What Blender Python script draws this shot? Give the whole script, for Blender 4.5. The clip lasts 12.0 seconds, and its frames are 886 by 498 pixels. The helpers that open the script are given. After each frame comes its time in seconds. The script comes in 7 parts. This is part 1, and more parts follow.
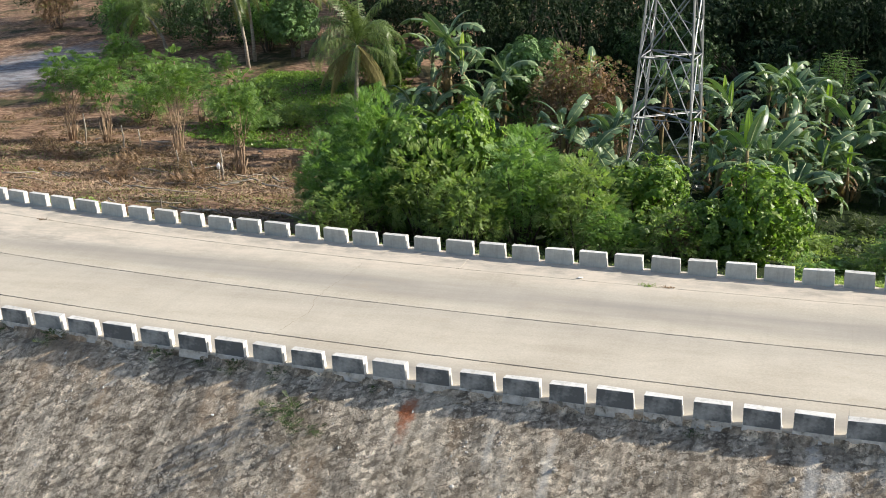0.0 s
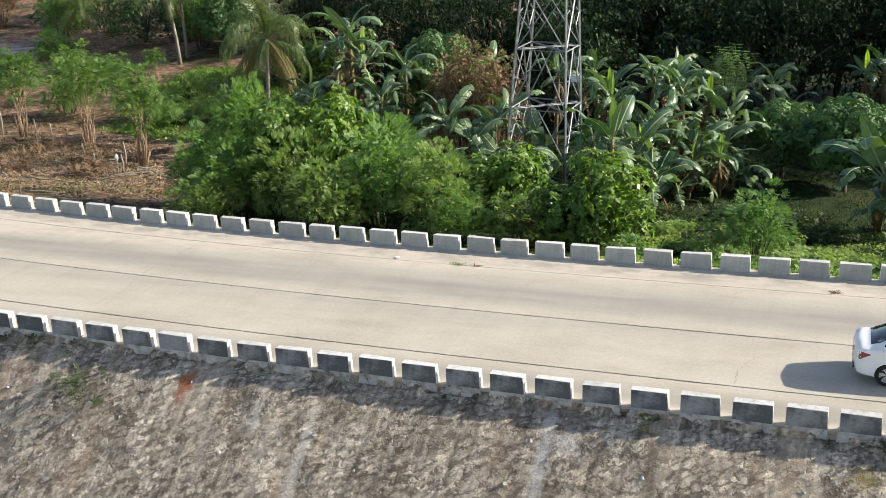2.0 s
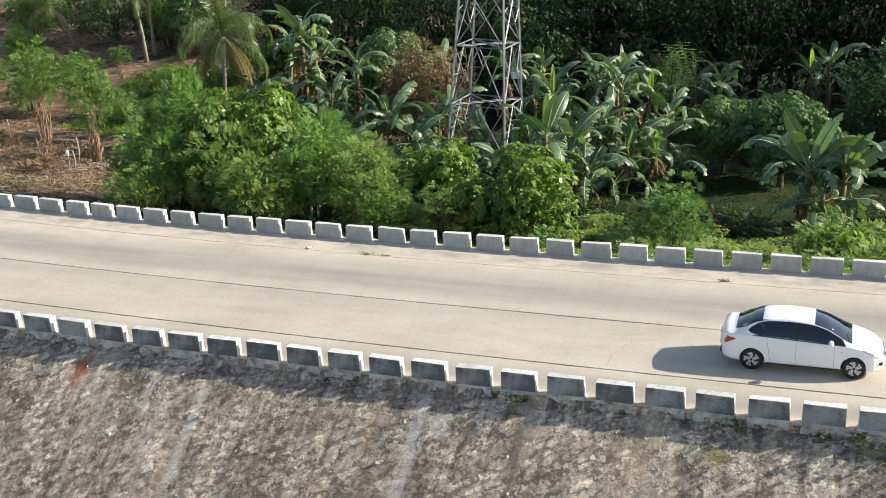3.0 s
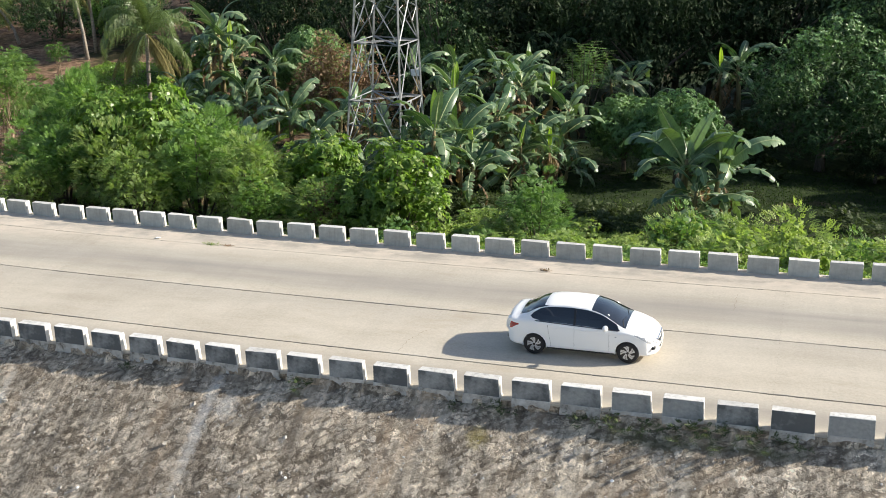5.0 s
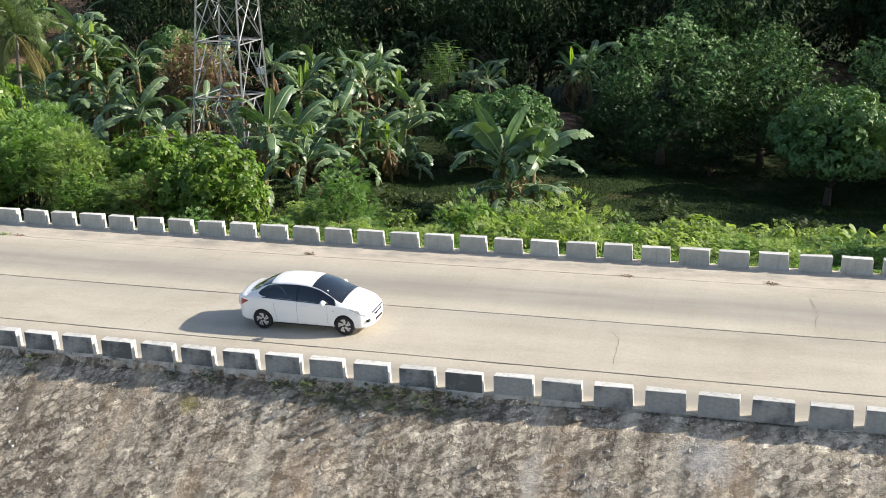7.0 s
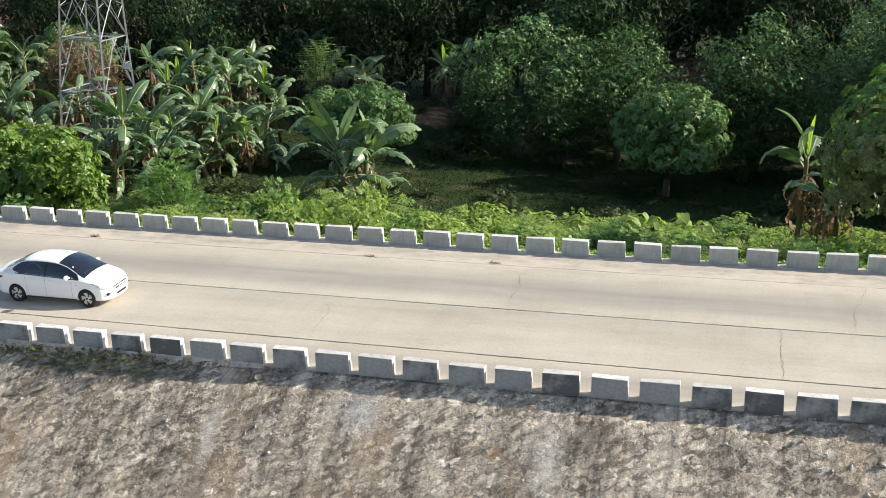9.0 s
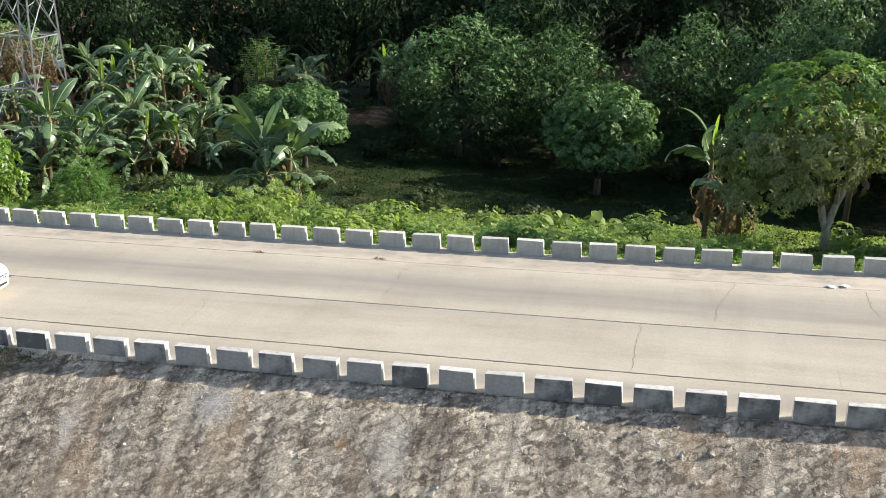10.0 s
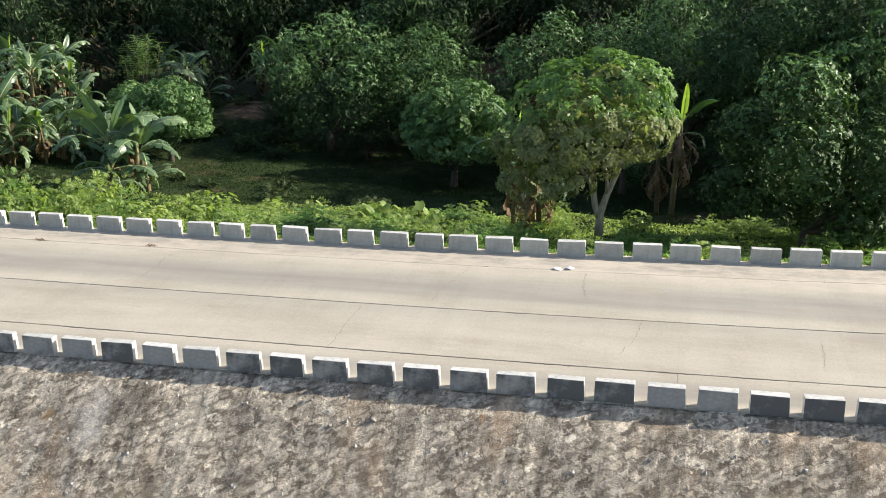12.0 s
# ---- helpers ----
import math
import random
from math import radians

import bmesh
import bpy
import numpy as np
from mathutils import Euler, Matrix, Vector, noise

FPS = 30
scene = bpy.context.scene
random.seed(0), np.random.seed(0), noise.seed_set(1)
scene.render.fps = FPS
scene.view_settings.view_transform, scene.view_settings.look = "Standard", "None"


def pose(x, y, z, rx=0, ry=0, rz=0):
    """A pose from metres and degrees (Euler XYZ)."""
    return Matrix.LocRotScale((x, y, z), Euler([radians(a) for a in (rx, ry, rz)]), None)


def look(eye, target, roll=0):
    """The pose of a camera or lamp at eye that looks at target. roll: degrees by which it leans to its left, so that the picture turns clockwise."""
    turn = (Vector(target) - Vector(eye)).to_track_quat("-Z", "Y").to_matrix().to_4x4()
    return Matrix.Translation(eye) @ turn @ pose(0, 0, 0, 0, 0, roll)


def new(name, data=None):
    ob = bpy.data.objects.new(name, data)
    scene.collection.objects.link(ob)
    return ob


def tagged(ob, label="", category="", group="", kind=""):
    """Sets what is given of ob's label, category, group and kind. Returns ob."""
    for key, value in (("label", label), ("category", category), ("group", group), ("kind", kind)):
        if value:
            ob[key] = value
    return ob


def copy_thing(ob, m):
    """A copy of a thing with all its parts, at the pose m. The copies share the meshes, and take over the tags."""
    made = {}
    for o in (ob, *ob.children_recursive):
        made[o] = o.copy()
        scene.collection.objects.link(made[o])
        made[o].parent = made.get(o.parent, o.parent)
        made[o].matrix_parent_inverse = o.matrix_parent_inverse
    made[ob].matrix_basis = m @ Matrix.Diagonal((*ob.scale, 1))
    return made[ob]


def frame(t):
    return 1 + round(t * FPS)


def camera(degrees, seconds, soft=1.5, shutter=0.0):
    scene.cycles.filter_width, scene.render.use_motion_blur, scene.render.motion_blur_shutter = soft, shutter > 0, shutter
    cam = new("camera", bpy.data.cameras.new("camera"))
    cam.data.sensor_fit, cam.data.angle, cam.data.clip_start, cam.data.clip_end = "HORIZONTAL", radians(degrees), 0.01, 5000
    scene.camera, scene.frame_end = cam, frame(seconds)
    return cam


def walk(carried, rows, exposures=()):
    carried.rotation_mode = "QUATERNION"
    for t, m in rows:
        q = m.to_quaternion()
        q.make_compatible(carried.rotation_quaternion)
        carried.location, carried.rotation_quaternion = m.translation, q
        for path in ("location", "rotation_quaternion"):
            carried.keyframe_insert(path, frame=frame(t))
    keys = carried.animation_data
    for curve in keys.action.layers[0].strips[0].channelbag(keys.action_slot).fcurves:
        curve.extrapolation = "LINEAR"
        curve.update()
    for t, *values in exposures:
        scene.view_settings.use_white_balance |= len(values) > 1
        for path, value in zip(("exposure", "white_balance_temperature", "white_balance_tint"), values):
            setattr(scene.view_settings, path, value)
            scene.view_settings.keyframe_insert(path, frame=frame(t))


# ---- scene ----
cam = camera(44, 12.0, soft=0.9)
PATH = [  # seconds, eye, yaw, pitch, roll
    (0, (-0.706, -30.701, 13.465), 20.057, -19.657, 0.104),
    (0.5, (0.865, -30.554, 13.439), 19.964, -19.731, 0.025),
    (1, (2.342, -30.235, 13.263), 19.729, -19.636, 0.086),
    (1.5, (3.848, -30.009, 13.175), 19.527, -19.571, 0.211),
    (2, (5.415, -29.818, 13.097), 19.404, -19.555, 0.197),
    (2.5, (7.013, -29.737, 13.050), 19.217, -19.528, 0.268),
    (3, (8.602, -29.652, 13.022), 19.073, -19.507, 0.370),
    (5, (13.938, -28.744, 12.982), 18.470, -19.443, 0.782),
    (5.5, (15.311, -28.652, 13.025), 18.125, -19.415, 0.852),
    (6, (16.851, -28.753, 13.130), 17.336, -19.407, 0.897),
    (6.5, (18.598, -28.859, 13.169), 16.351, -19.344, 1.010),
    (7, (20.584, -29.085, 13.245), 15.556, -19.290, 1.098),
    (9, (28.886, -30.312, 14.141), 14.281, -19.533, 1.677),
    (9.5, (30.698, -30.206, 14.251), 13.970, -19.544, 1.780),
    (10, (32.419, -29.913, 14.268), 13.532, -19.499, 1.972),
    (10.5, (34.193, -29.792, 14.392), 13.144, -19.525, 2.054),
    (11, (36.064, -29.833, 14.562), 12.750, -19.597, 2.127),
    (11.5, (38.118, -29.985, 14.748), 12.394, -19.659, 2.165),
    (12, (40.308, -30.369, 14.992), 12.105, -19.698, 2.185),
]
walk(cam, [(t, pose(*eye) @ pose(0, 0, 0, 0, 0, yaw) @ pose(0, 0, 0, 90 + pitch) @ pose(0, 0, 0, 0, 0, roll)) for t, eye, yaw, pitch, roll in PATH])

# ---- world, sun, exposure ----
SUN_EL, SUN_AZ = radians(30.0), radians(69.0)  # azimuth from +y towards +x
world = bpy.data.worlds.new("sky")
scene.world = world
world.use_nodes = True
sky = world.node_tree.nodes.new("ShaderNodeTexSky")
sky.sky_type, sky.sun_disc = "NISHITA", False
sky.sun_elevation, sky.sun_rotation = SUN_EL, SUN_AZ
sky.air_density, sky.dust_density, sky.ozone_density = 1.0, 1.5, 1.0
background = world.node_tree.nodes["Background"]
background.inputs["Strength"].default_value = 0.095
world.node_tree.links.new(sky.outputs[0], background.inputs["Color"])
sun = new("sun", bpy.data.lights.new("sun", "SUN"))
sun.data.energy, sun.data.angle, sun.data.color = 4.6, radians(0.55), (1.0, 0.925, 0.8)
sun_way = Vector((math.sin(SUN_AZ) * math.cos(SUN_EL), math.cos(SUN_AZ) * math.cos(SUN_EL), math.sin(SUN_EL)))
sun.matrix_world = look(tuple(sun_way * 80), (0, 0, 0))
scene.view_settings.exposure = 0.85

# ---- materials ----
def material(name, rough=0.8, metal=0.0, spec=0.5):
    m = bpy.data.materials.new(name)
    m.use_nodes = True
    nt = m.node_tree
    b = nt.nodes["Principled BSDF"]
    b.inputs["Roughness"].default_value = rough
    b.inputs["Metallic"].default_value = metal
    b.inputs["Specular IOR Level"].default_value = spec
    return m, nt, b


def node(nt, kind, **values):
    n = nt.nodes.new(kind)
    for key, value in values.items():
        n.inputs[key].default_value = value
    return n


def place(nt, stretch=(1, 1, 1)):
    """World position, stretched."""
    geo = nt.nodes.new("ShaderNodeNewGeometry")
    mp = nt.nodes.new("ShaderNodeMapping")
    mp.inputs["Scale"].default_value = stretch
    nt.links.new(geo.outputs["Position"], mp.inputs["Vector"])
    return mp.outputs[0]


def local(nt, stretch=(1, 1, 1)):
    tc = nt.nodes.new("ShaderNodeTexCoord")
    mp = nt.nodes.new("ShaderNodeMapping")
    mp.inputs["Scale"].default_value = stretch
    nt.links.new(tc.outputs["Object"], mp.inputs["Vector"])
    return mp.outputs[0]


def fbm(nt, vec, scale, detail=5.0, rough=0.6):
    n = node(nt, "ShaderNodeTexNoise", Scale=scale, Detail=detail, Roughness=rough)
    nt.links.new(vec, n.inputs["Vector"])
    return n.outputs["Fac"]


def ramp(nt, fac, *stops):
    r = nt.nodes.new("ShaderNodeValToRGB")
    e = r.color_ramp.elements
    while len(e) < len(stops):
        e.new(0.5)
    for el, (at, col) in zip(e, stops):
        el.position = at
        el.color = (*col, 1) if len(col) == 3 else col
    nt.links.new(fac, r.inputs["Fac"])
    return r.outputs["Color"]


def grey(v):
    return (v, v, v)


def blend(nt, fac, a, b, how="MIX"):
    mx = nt.nodes.new("ShaderNodeMix")
    mx.data_type, mx.blend_type = "RGBA", how
    for value, at in ((fac, 0), (a, 6), (b, 7)):
        if hasattr(value, "links"):
            nt.links.new(value, mx.inputs[at])
        else:
            mx.inputs[at].default_value = value if at == 0 else (*value, 1)
    return mx.outputs[2]


def calc(nt, how, a, b=0.0):
    mn = nt.nodes.new("ShaderNodeMath")
    mn.operation = how
    for value, at in ((a, 0), (b, 1)):
        if hasattr(value, "links"):
            nt.links.new(value, mn.inputs[at])
        else:
            mn.inputs[at].default_value = value
    return mn.outputs[0]


def bump(nt, b, height, strength=0.4, distance=0.02):
    n = node(nt, "ShaderNodeBump", Strength=strength, Distance=distance)
    nt.links.new(height, n.inputs["Height"])
    nt.links.new(n.outputs[0], b.inputs["Normal"])


def paint(nt, b, colour):
    nt.links.new(colour, b.inputs["Base Color"])


def chance(nt):
    return nt.nodes.new("ShaderNodeObjectInfo").outputs["Random"]


def island(nt):
    return nt.nodes.new("ShaderNodeNewGeometry").outputs["Random Per Island"]


def plain(name, colour, rough=0.6, metal=0.0, vary=0.15, scale=8.0):
    """A painted or bare surface with light mottling."""
    m, nt, b = material(name, rough, metal)
    f = fbm(nt, local(nt), scale)
    paint(nt, b, ramp(nt, f, (0.25, tuple(c * (1 - vary) for c in colour)), (0.75, tuple(min(1, c * (1 + vary)) for c in colour))))
    return m


def leaf_material(name, dark, light, gloss=0.45, translucence=0.3, scale=0.5, spec=0.35, speckle=0.3):
    """Leaves: each leaf its own tone, patches over the crown, light passing through."""
    m, nt, b = material(name, gloss, 0, spec)
    own = island(nt)
    patch = fbm(nt, place(nt), scale, 3)
    mixed = calc(nt, "ADD", calc(nt, "MULTIPLY", own, speckle), calc(nt, "MULTIPLY", patch, 0.95 - speckle))
    col = ramp(nt, mixed, (0.22, dark), (0.8, light))
    tone = blend(nt, chance(nt), (0.82, 0.86, 0.8), (1.12, 1.06, 1.0))
    col = blend(nt, 1.0, col, tone, "MULTIPLY")
    paint(nt, b, col)
    tr = nt.nodes.new("ShaderNodeBsdfTranslucent")
    nt.links.new(blend(nt, 1.0, col, (1.2, 1.32, 0.62), "MULTIPLY"), tr.inputs["Color"])
    mx = nt.nodes.new("ShaderNodeMixShader")
    mx.inputs[0].default_value = translucence
    nt.links.new(b.outputs[0], mx.inputs[1])
    nt.links.new(tr.outputs[0], mx.inputs[2])
    nt.links.new(mx.outputs[0], nt.nodes["Material Output"].inputs["Surface"])
    return m


def concrete_road():
    m, nt, b = material("road_concrete", 0.85)
    tone = ramp(nt, fbm(nt, place(nt, (0.25, 0.9, 1)), 1.0, 4), (0.25, (0.402, 0.363, 0.293)), (0.5, (0.471, 0.433, 0.358)), (0.8, (0.53, 0.492, 0.415)))
    fine = ramp(nt, fbm(nt, place(nt), 14.0, 6, 0.7), (0.3, grey(0.86)), (0.7, grey(1.08)))
    col = blend(nt, 1.0, tone, fine, "MULTIPLY")
    slab = blend(nt, chance(nt), (0.975, 0.955, 0.945), (1.02, 1.0, 0.99))
    col = blend(nt, 1.0, col, slab, "MULTIPLY")
    # rubber-greyed wheel tracks, with ragged edges, along the lanes
    sep = nt.nodes.new("ShaderNodeSeparateXYZ")
    tc = nt.nodes.new("ShaderNodeUVMap")
    nt.links.new(tc.outputs[0], sep.inputs[0])
    track = ramp(nt, sep.outputs[1], (0.1, grey(0.0)), (0.28, grey(0.8)), (0.5, grey(1.0)), (0.66, grey(0.5)), (0.85, grey(0.0)))
    worn = calc(nt, "MULTIPLY", track, calc(nt, "ADD", fbm(nt, place(nt, (0.1, 1.2, 1)), 1.3, 4), 0.15))
    col = blend(nt, calc(nt, "MULTIPLY", worn, 1.0), col, (0.25, 0.235, 0.21))
    dirt = ramp(nt, fbm(nt, place(nt, (0.35, 0.8, 1)), 0.9, 6, 0.7), (0.56, grey(0)), (0.72, grey(0.45)))
    col = blend(nt, dirt, col, (0.35, 0.29, 0.21))
    # wind-blown sand along the orchard side's edge
    geo = nt.nodes.new("ShaderNodeNewGeometry")
    pos = nt.nodes.new("ShaderNodeSeparateXYZ")
    nt.links.new(geo.outputs["Position"], pos.inputs[0])
    reach = calc(nt, "ADD", pos.outputs[1], calc(nt, "MULTIPLY", fbm(nt, place(nt, (0.3, 1, 1)), 0.8, 7, 0.7), 2.4))
    sand = ramp(nt, calc(nt, "MULTIPLY", reach, 0.1), (0.5, grey(0)), (0.55, grey(0.6)), (0.64, grey(0.9)))
    grains = ramp(nt, fbm(nt, place(nt, (0.5, 1, 1)), 1.6, 7, 0.75), (0.4, grey(0.1)), (0.6, grey(1)))
    col = blend(nt, calc(nt, "MULTIPLY", sand, grains), col, (0.58, 0.505, 0.415))
    # faint broom and drag marks across the lanes, and blotches of old spills
    marks = ramp(nt, fbm(nt, place(nt, (0.9, 0.12, 1)), 1.0, 6, 0.7), (0.34, grey(0.945)), (0.5, grey(1.0)), (0.68, grey(1.025)))
    col = blend(nt, 1.0, col, marks, "MULTIPLY")
    spill = ramp(nt, fbm(nt, place(nt, (0.8, 0.8, 1)), 1.1, 7, 0.75), (0.62, grey(0)), (0.7, grey(0.35)))
    col = blend(nt, spill, col, (0.3, 0.26, 0.21))
    paint(nt, b, col)
    bump(nt, b, fbm(nt, place(nt), 45.0, 4), 0.25, 0.01)
    return m


def concrete_block():
    m, nt, b = material("painted_concrete", 0.8)
    f = fbm(nt, local(nt), 5.0, 6, 0.65)
    base = ramp(nt, f, (0.25, (0.46, 0.455, 0.43)), (0.5, (0.61, 0.6, 0.57)), (0.8, (0.68, 0.67, 0.64)))
    streak = ramp(nt, fbm(nt, place(nt, (7, 7, 0.7)), 1.0, 5, 0.7), (0.5, grey(0)), (0.75, grey(0.65)))
    col = blend(nt, streak, base, (0.2, 0.19, 0.165))
    col = blend(nt, 1.0, col, blend(nt, chance(nt), grey(0.82), grey(1.08)), "MULTIPLY")
    paint(nt, b, col)
    bump(nt, b, fbm(nt, local(nt), 30.0, 5), 0.35, 0.01)
    return m


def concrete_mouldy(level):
    """An outer face, greyed for its shaded side and blackened by damp to the given degree, 0 to 9."""
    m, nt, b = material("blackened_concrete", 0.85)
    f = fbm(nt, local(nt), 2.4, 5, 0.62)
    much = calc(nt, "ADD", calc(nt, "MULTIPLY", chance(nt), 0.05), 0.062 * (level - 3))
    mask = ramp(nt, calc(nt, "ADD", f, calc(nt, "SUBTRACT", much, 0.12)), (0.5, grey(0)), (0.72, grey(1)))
    # even the clean tone is greyer than the tops, for the side's shade
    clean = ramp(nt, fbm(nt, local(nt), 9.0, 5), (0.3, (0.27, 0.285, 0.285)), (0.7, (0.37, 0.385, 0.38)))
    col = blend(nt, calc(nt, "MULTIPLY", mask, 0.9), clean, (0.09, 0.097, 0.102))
    paint(nt, b, col)
    bump(nt, b, fbm(nt, local(nt), 22.0, 5), 0.4, 0.012)
    return m


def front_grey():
    """Road-side faces: weathered paint greyed for the shaded side, with faint drips."""
    m, nt, b = material("shaded_concrete_face", 0.85)
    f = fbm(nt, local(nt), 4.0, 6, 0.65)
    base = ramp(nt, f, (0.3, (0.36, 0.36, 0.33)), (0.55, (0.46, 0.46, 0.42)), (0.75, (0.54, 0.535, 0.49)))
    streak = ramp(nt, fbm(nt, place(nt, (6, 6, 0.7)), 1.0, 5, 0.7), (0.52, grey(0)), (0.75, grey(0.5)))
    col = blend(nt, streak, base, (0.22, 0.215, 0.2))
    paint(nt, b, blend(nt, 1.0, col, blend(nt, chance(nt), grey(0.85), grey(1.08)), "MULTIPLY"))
    bump(nt, b, fbm(nt, local(nt), 30.0, 5), 0.35, 0.01)
    return m


def rough_footing():
    m, nt, b = material("rough_footing", 0.9)
    f = fbm(nt, place(nt), 3.0, 7, 0.7)
    paint(nt, b, ramp(nt, f, (0.34, (0.15, 0.14, 0.12)), (0.46, (0.43, 0.415, 0.38)), (0.64, (0.62, 0.605, 0.57))))
    bump(nt, b, fbm(nt, place(nt), 12.0, 6, 0.7), 0.8, 0.03)
    return m


def rubble():
    """Weathered broken rock and dirt: greys, browns, pale run-off streaks down the bank."""
    m, nt, b = material("rubble_bank", 0.92, 0, 0.25)
    vec = place(nt)
    warp = place(nt, (0.62, 1, 1))
    cells = node(nt, "ShaderNodeTexVoronoi", Scale=8.0, Randomness=1.0)
    slabs = node(nt, "ShaderNodeTexVoronoi", Scale=3.4, Randomness=1.0)
    for tex in (cells, slabs):
        shift = nt.nodes.new("ShaderNodeVectorMath")
        shift.operation = "MULTIPLY_ADD"
        nt.links.new(fbm(nt, vec, 5.0, 4, 0.7), shift.inputs[0])
        shift.inputs[1].default_value = (0.5, 0.5, 0.5)
        nt.links.new(warp, shift.inputs[2])
        nt.links.new(shift.outputs[0], tex.inputs["Vector"])
    own = ramp(nt, cells.outputs["Color"], (0.1, (0.17, 0.155, 0.135)), (0.5, (0.37, 0.345, 0.31)), (0.9, (0.6, 0.575, 0.53)), (0.97, (0.78, 0.765, 0.73)))
    broad = ramp(nt, slabs.outputs["Color"], (0.1, grey(0.72)), (0.5, grey(1.0)), (0.9, grey(1.25)))
    big = ramp(nt, fbm(nt, place(nt, (0.5, 0.3, 0.3)), 0.8, 7, 0.7), (0.32, (0.21, 0.18, 0.145)), (0.5, (0.38, 0.345, 0.29)), (0.68, (0.57, 0.535, 0.475)))
    col = blend(nt, 0.58, big, own)
    col = blend(nt, 1.0, col, broad, "MULTIPLY")
    fine = ramp(nt, fbm(nt, place(nt, (1.0, 0.62, 0.62)), 6.5, 5, 0.62), (0.35, grey(0.6)), (0.5, grey(1.02)), (0.65, grey(1.34)))
    col = blend(nt, 1.0, col, fine, "MULTIPLY")
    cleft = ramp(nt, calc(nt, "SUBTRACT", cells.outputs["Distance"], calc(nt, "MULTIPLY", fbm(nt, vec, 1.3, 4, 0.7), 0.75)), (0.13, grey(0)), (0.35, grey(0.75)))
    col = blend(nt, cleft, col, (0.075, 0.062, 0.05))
    run = ramp(nt, fbm(nt, place(nt, (1.1, 0.12, 0.12)), 1.0, 5, 0.6), (0.55, grey(0)), (0.68, grey(0.38)))
    col = blend(nt, run, col, (0.62, 0.585, 0.52))
    drip = ramp(nt, fbm(nt, place(nt, (1.0, 0.07, 0.07)), 3.0, 4, 0.65), (0.36, grey(0.64)), (0.5, grey(1.02)), (0.66, grey(1.2)))
    col = blend(nt, 1.0, col, drip, "MULTIPLY")
    rust = ramp(nt, fbm(nt, place(nt, (1.0, 0.3, 0.3)), 0.5, 6, 0.7), (0.52, grey(0)), (0.66, grey(0.55)))
    col = blend(nt, rust, col, (0.36, 0.275, 0.2))
    col = blend(nt, 1.0, col, (1.34, 1.29, 1.215), "MULTIPLY")
    geo = nt.nodes.new("ShaderNodeNewGeometry")
    along = nt.nodes.new("ShaderNodeSeparateXYZ")
    nt.links.new(geo.outputs["Position"], along.inputs[0])
    # browner earth uphill, greyer rock downhill
    earth = ramp(nt, calc(nt, "ADD", calc(nt, "MULTIPLY", along.outputs[0], 0.02), calc(nt, "MULTIPLY", fbm(nt, vec, 0.3, 4), 0.4)), (0.3, grey(0)), (0.6, grey(1)))
    col = blend(nt, 1.0, col, blend(nt, earth, (0.99, 0.95, 0.895), (1.13, 1.095, 1.045)), "MULTIPLY")
    for cx, cy, rx, ry, tint in ((-10.97, -5.5, 0.42, 0.95, (0.42, 0.1, 0.02)), (-10.97, -5.45, 0.3, 0.7, (0.42, 0.1, 0.02)), (-6.72, -7.1, 0.28, 2.5, (0.72, 0.69, 0.63)), (-0.25, -6.3, 0.34, 2.6, (0.74, 0.72, 0.68)), (0.3, -5.9, 0.5, 0.6, (0.6, 0.6, 0.58)), (20.6, -6.0, 1.1, 0.8, (0.62, 0.61, 0.6)), (25.6, -6.6, 0.8, 1.3, (0.7, 0.66, 0.6)), (16.6, -6.9, 0.4, 1.1, (0.68, 0.64, 0.58)), (-8.4, -6.05, 0.18, 0.9, (0.6, 0.57, 0.51)), (7.3, -5.95, 0.5, 0.4, (0.4, 0.33, 0.1)), (36.2, -5.75, 0.12, 0.35, (0.42, 0.2, 0.08)), (24.3, -6.6, 0.3, 0.3, (0.4, 0.24, 0.11)), (11.6, -5.55, 2.2, 0.32, (0.06, 0.075, 0.025)), (14.0, -5.5, 1.4, 0.25, (0.06, 0.075, 0.025))):
        mp = nt.nodes.new("ShaderNodeMapping")
        mp.inputs["Location"].default_value = (-cx / rx, -cy / ry, 0)
        mp.inputs["Scale"].default_value = (1 / rx, 1 / ry, 0.0)
        nt.links.new(geo.outputs["Position"], mp.inputs["Vector"])
        ln = nt.nodes.new("ShaderNodeVectorMath")
        ln.operation = "LENGTH"
        nt.links.new(mp.outputs[0], ln.inputs[0])
        ragged = calc(nt, "ADD", ln.outputs["Value"], calc(nt, "MULTIPLY", fbm(nt, vec, 4.0, 5, 0.7), 1.6))
        col = blend(nt, calc(nt, "MULTIPLY", ramp(nt, calc(nt, "MULTIPLY", ragged, 0.5), (0.5, grey(1.0)), (0.78, grey(0.0))), 0.55), col, tint)
    damp = ramp(nt, fbm(nt, place(nt, (1.0, 0.45, 0.45)), 0.9, 6, 0.65), (0.54, grey(0)), (0.68, grey(0.5)))
    col = blend(nt, damp, col, (0.12, 0.105, 0.085))
    paint(nt, b, col)
    h = calc(nt, "ADD", fbm(nt, vec, 7.0, 8, 0.75), calc(nt, "MULTIPLY", cells.outputs["Distance"], -0.7))
    bump(nt, b, h, 0.9, 0.08)
    return m


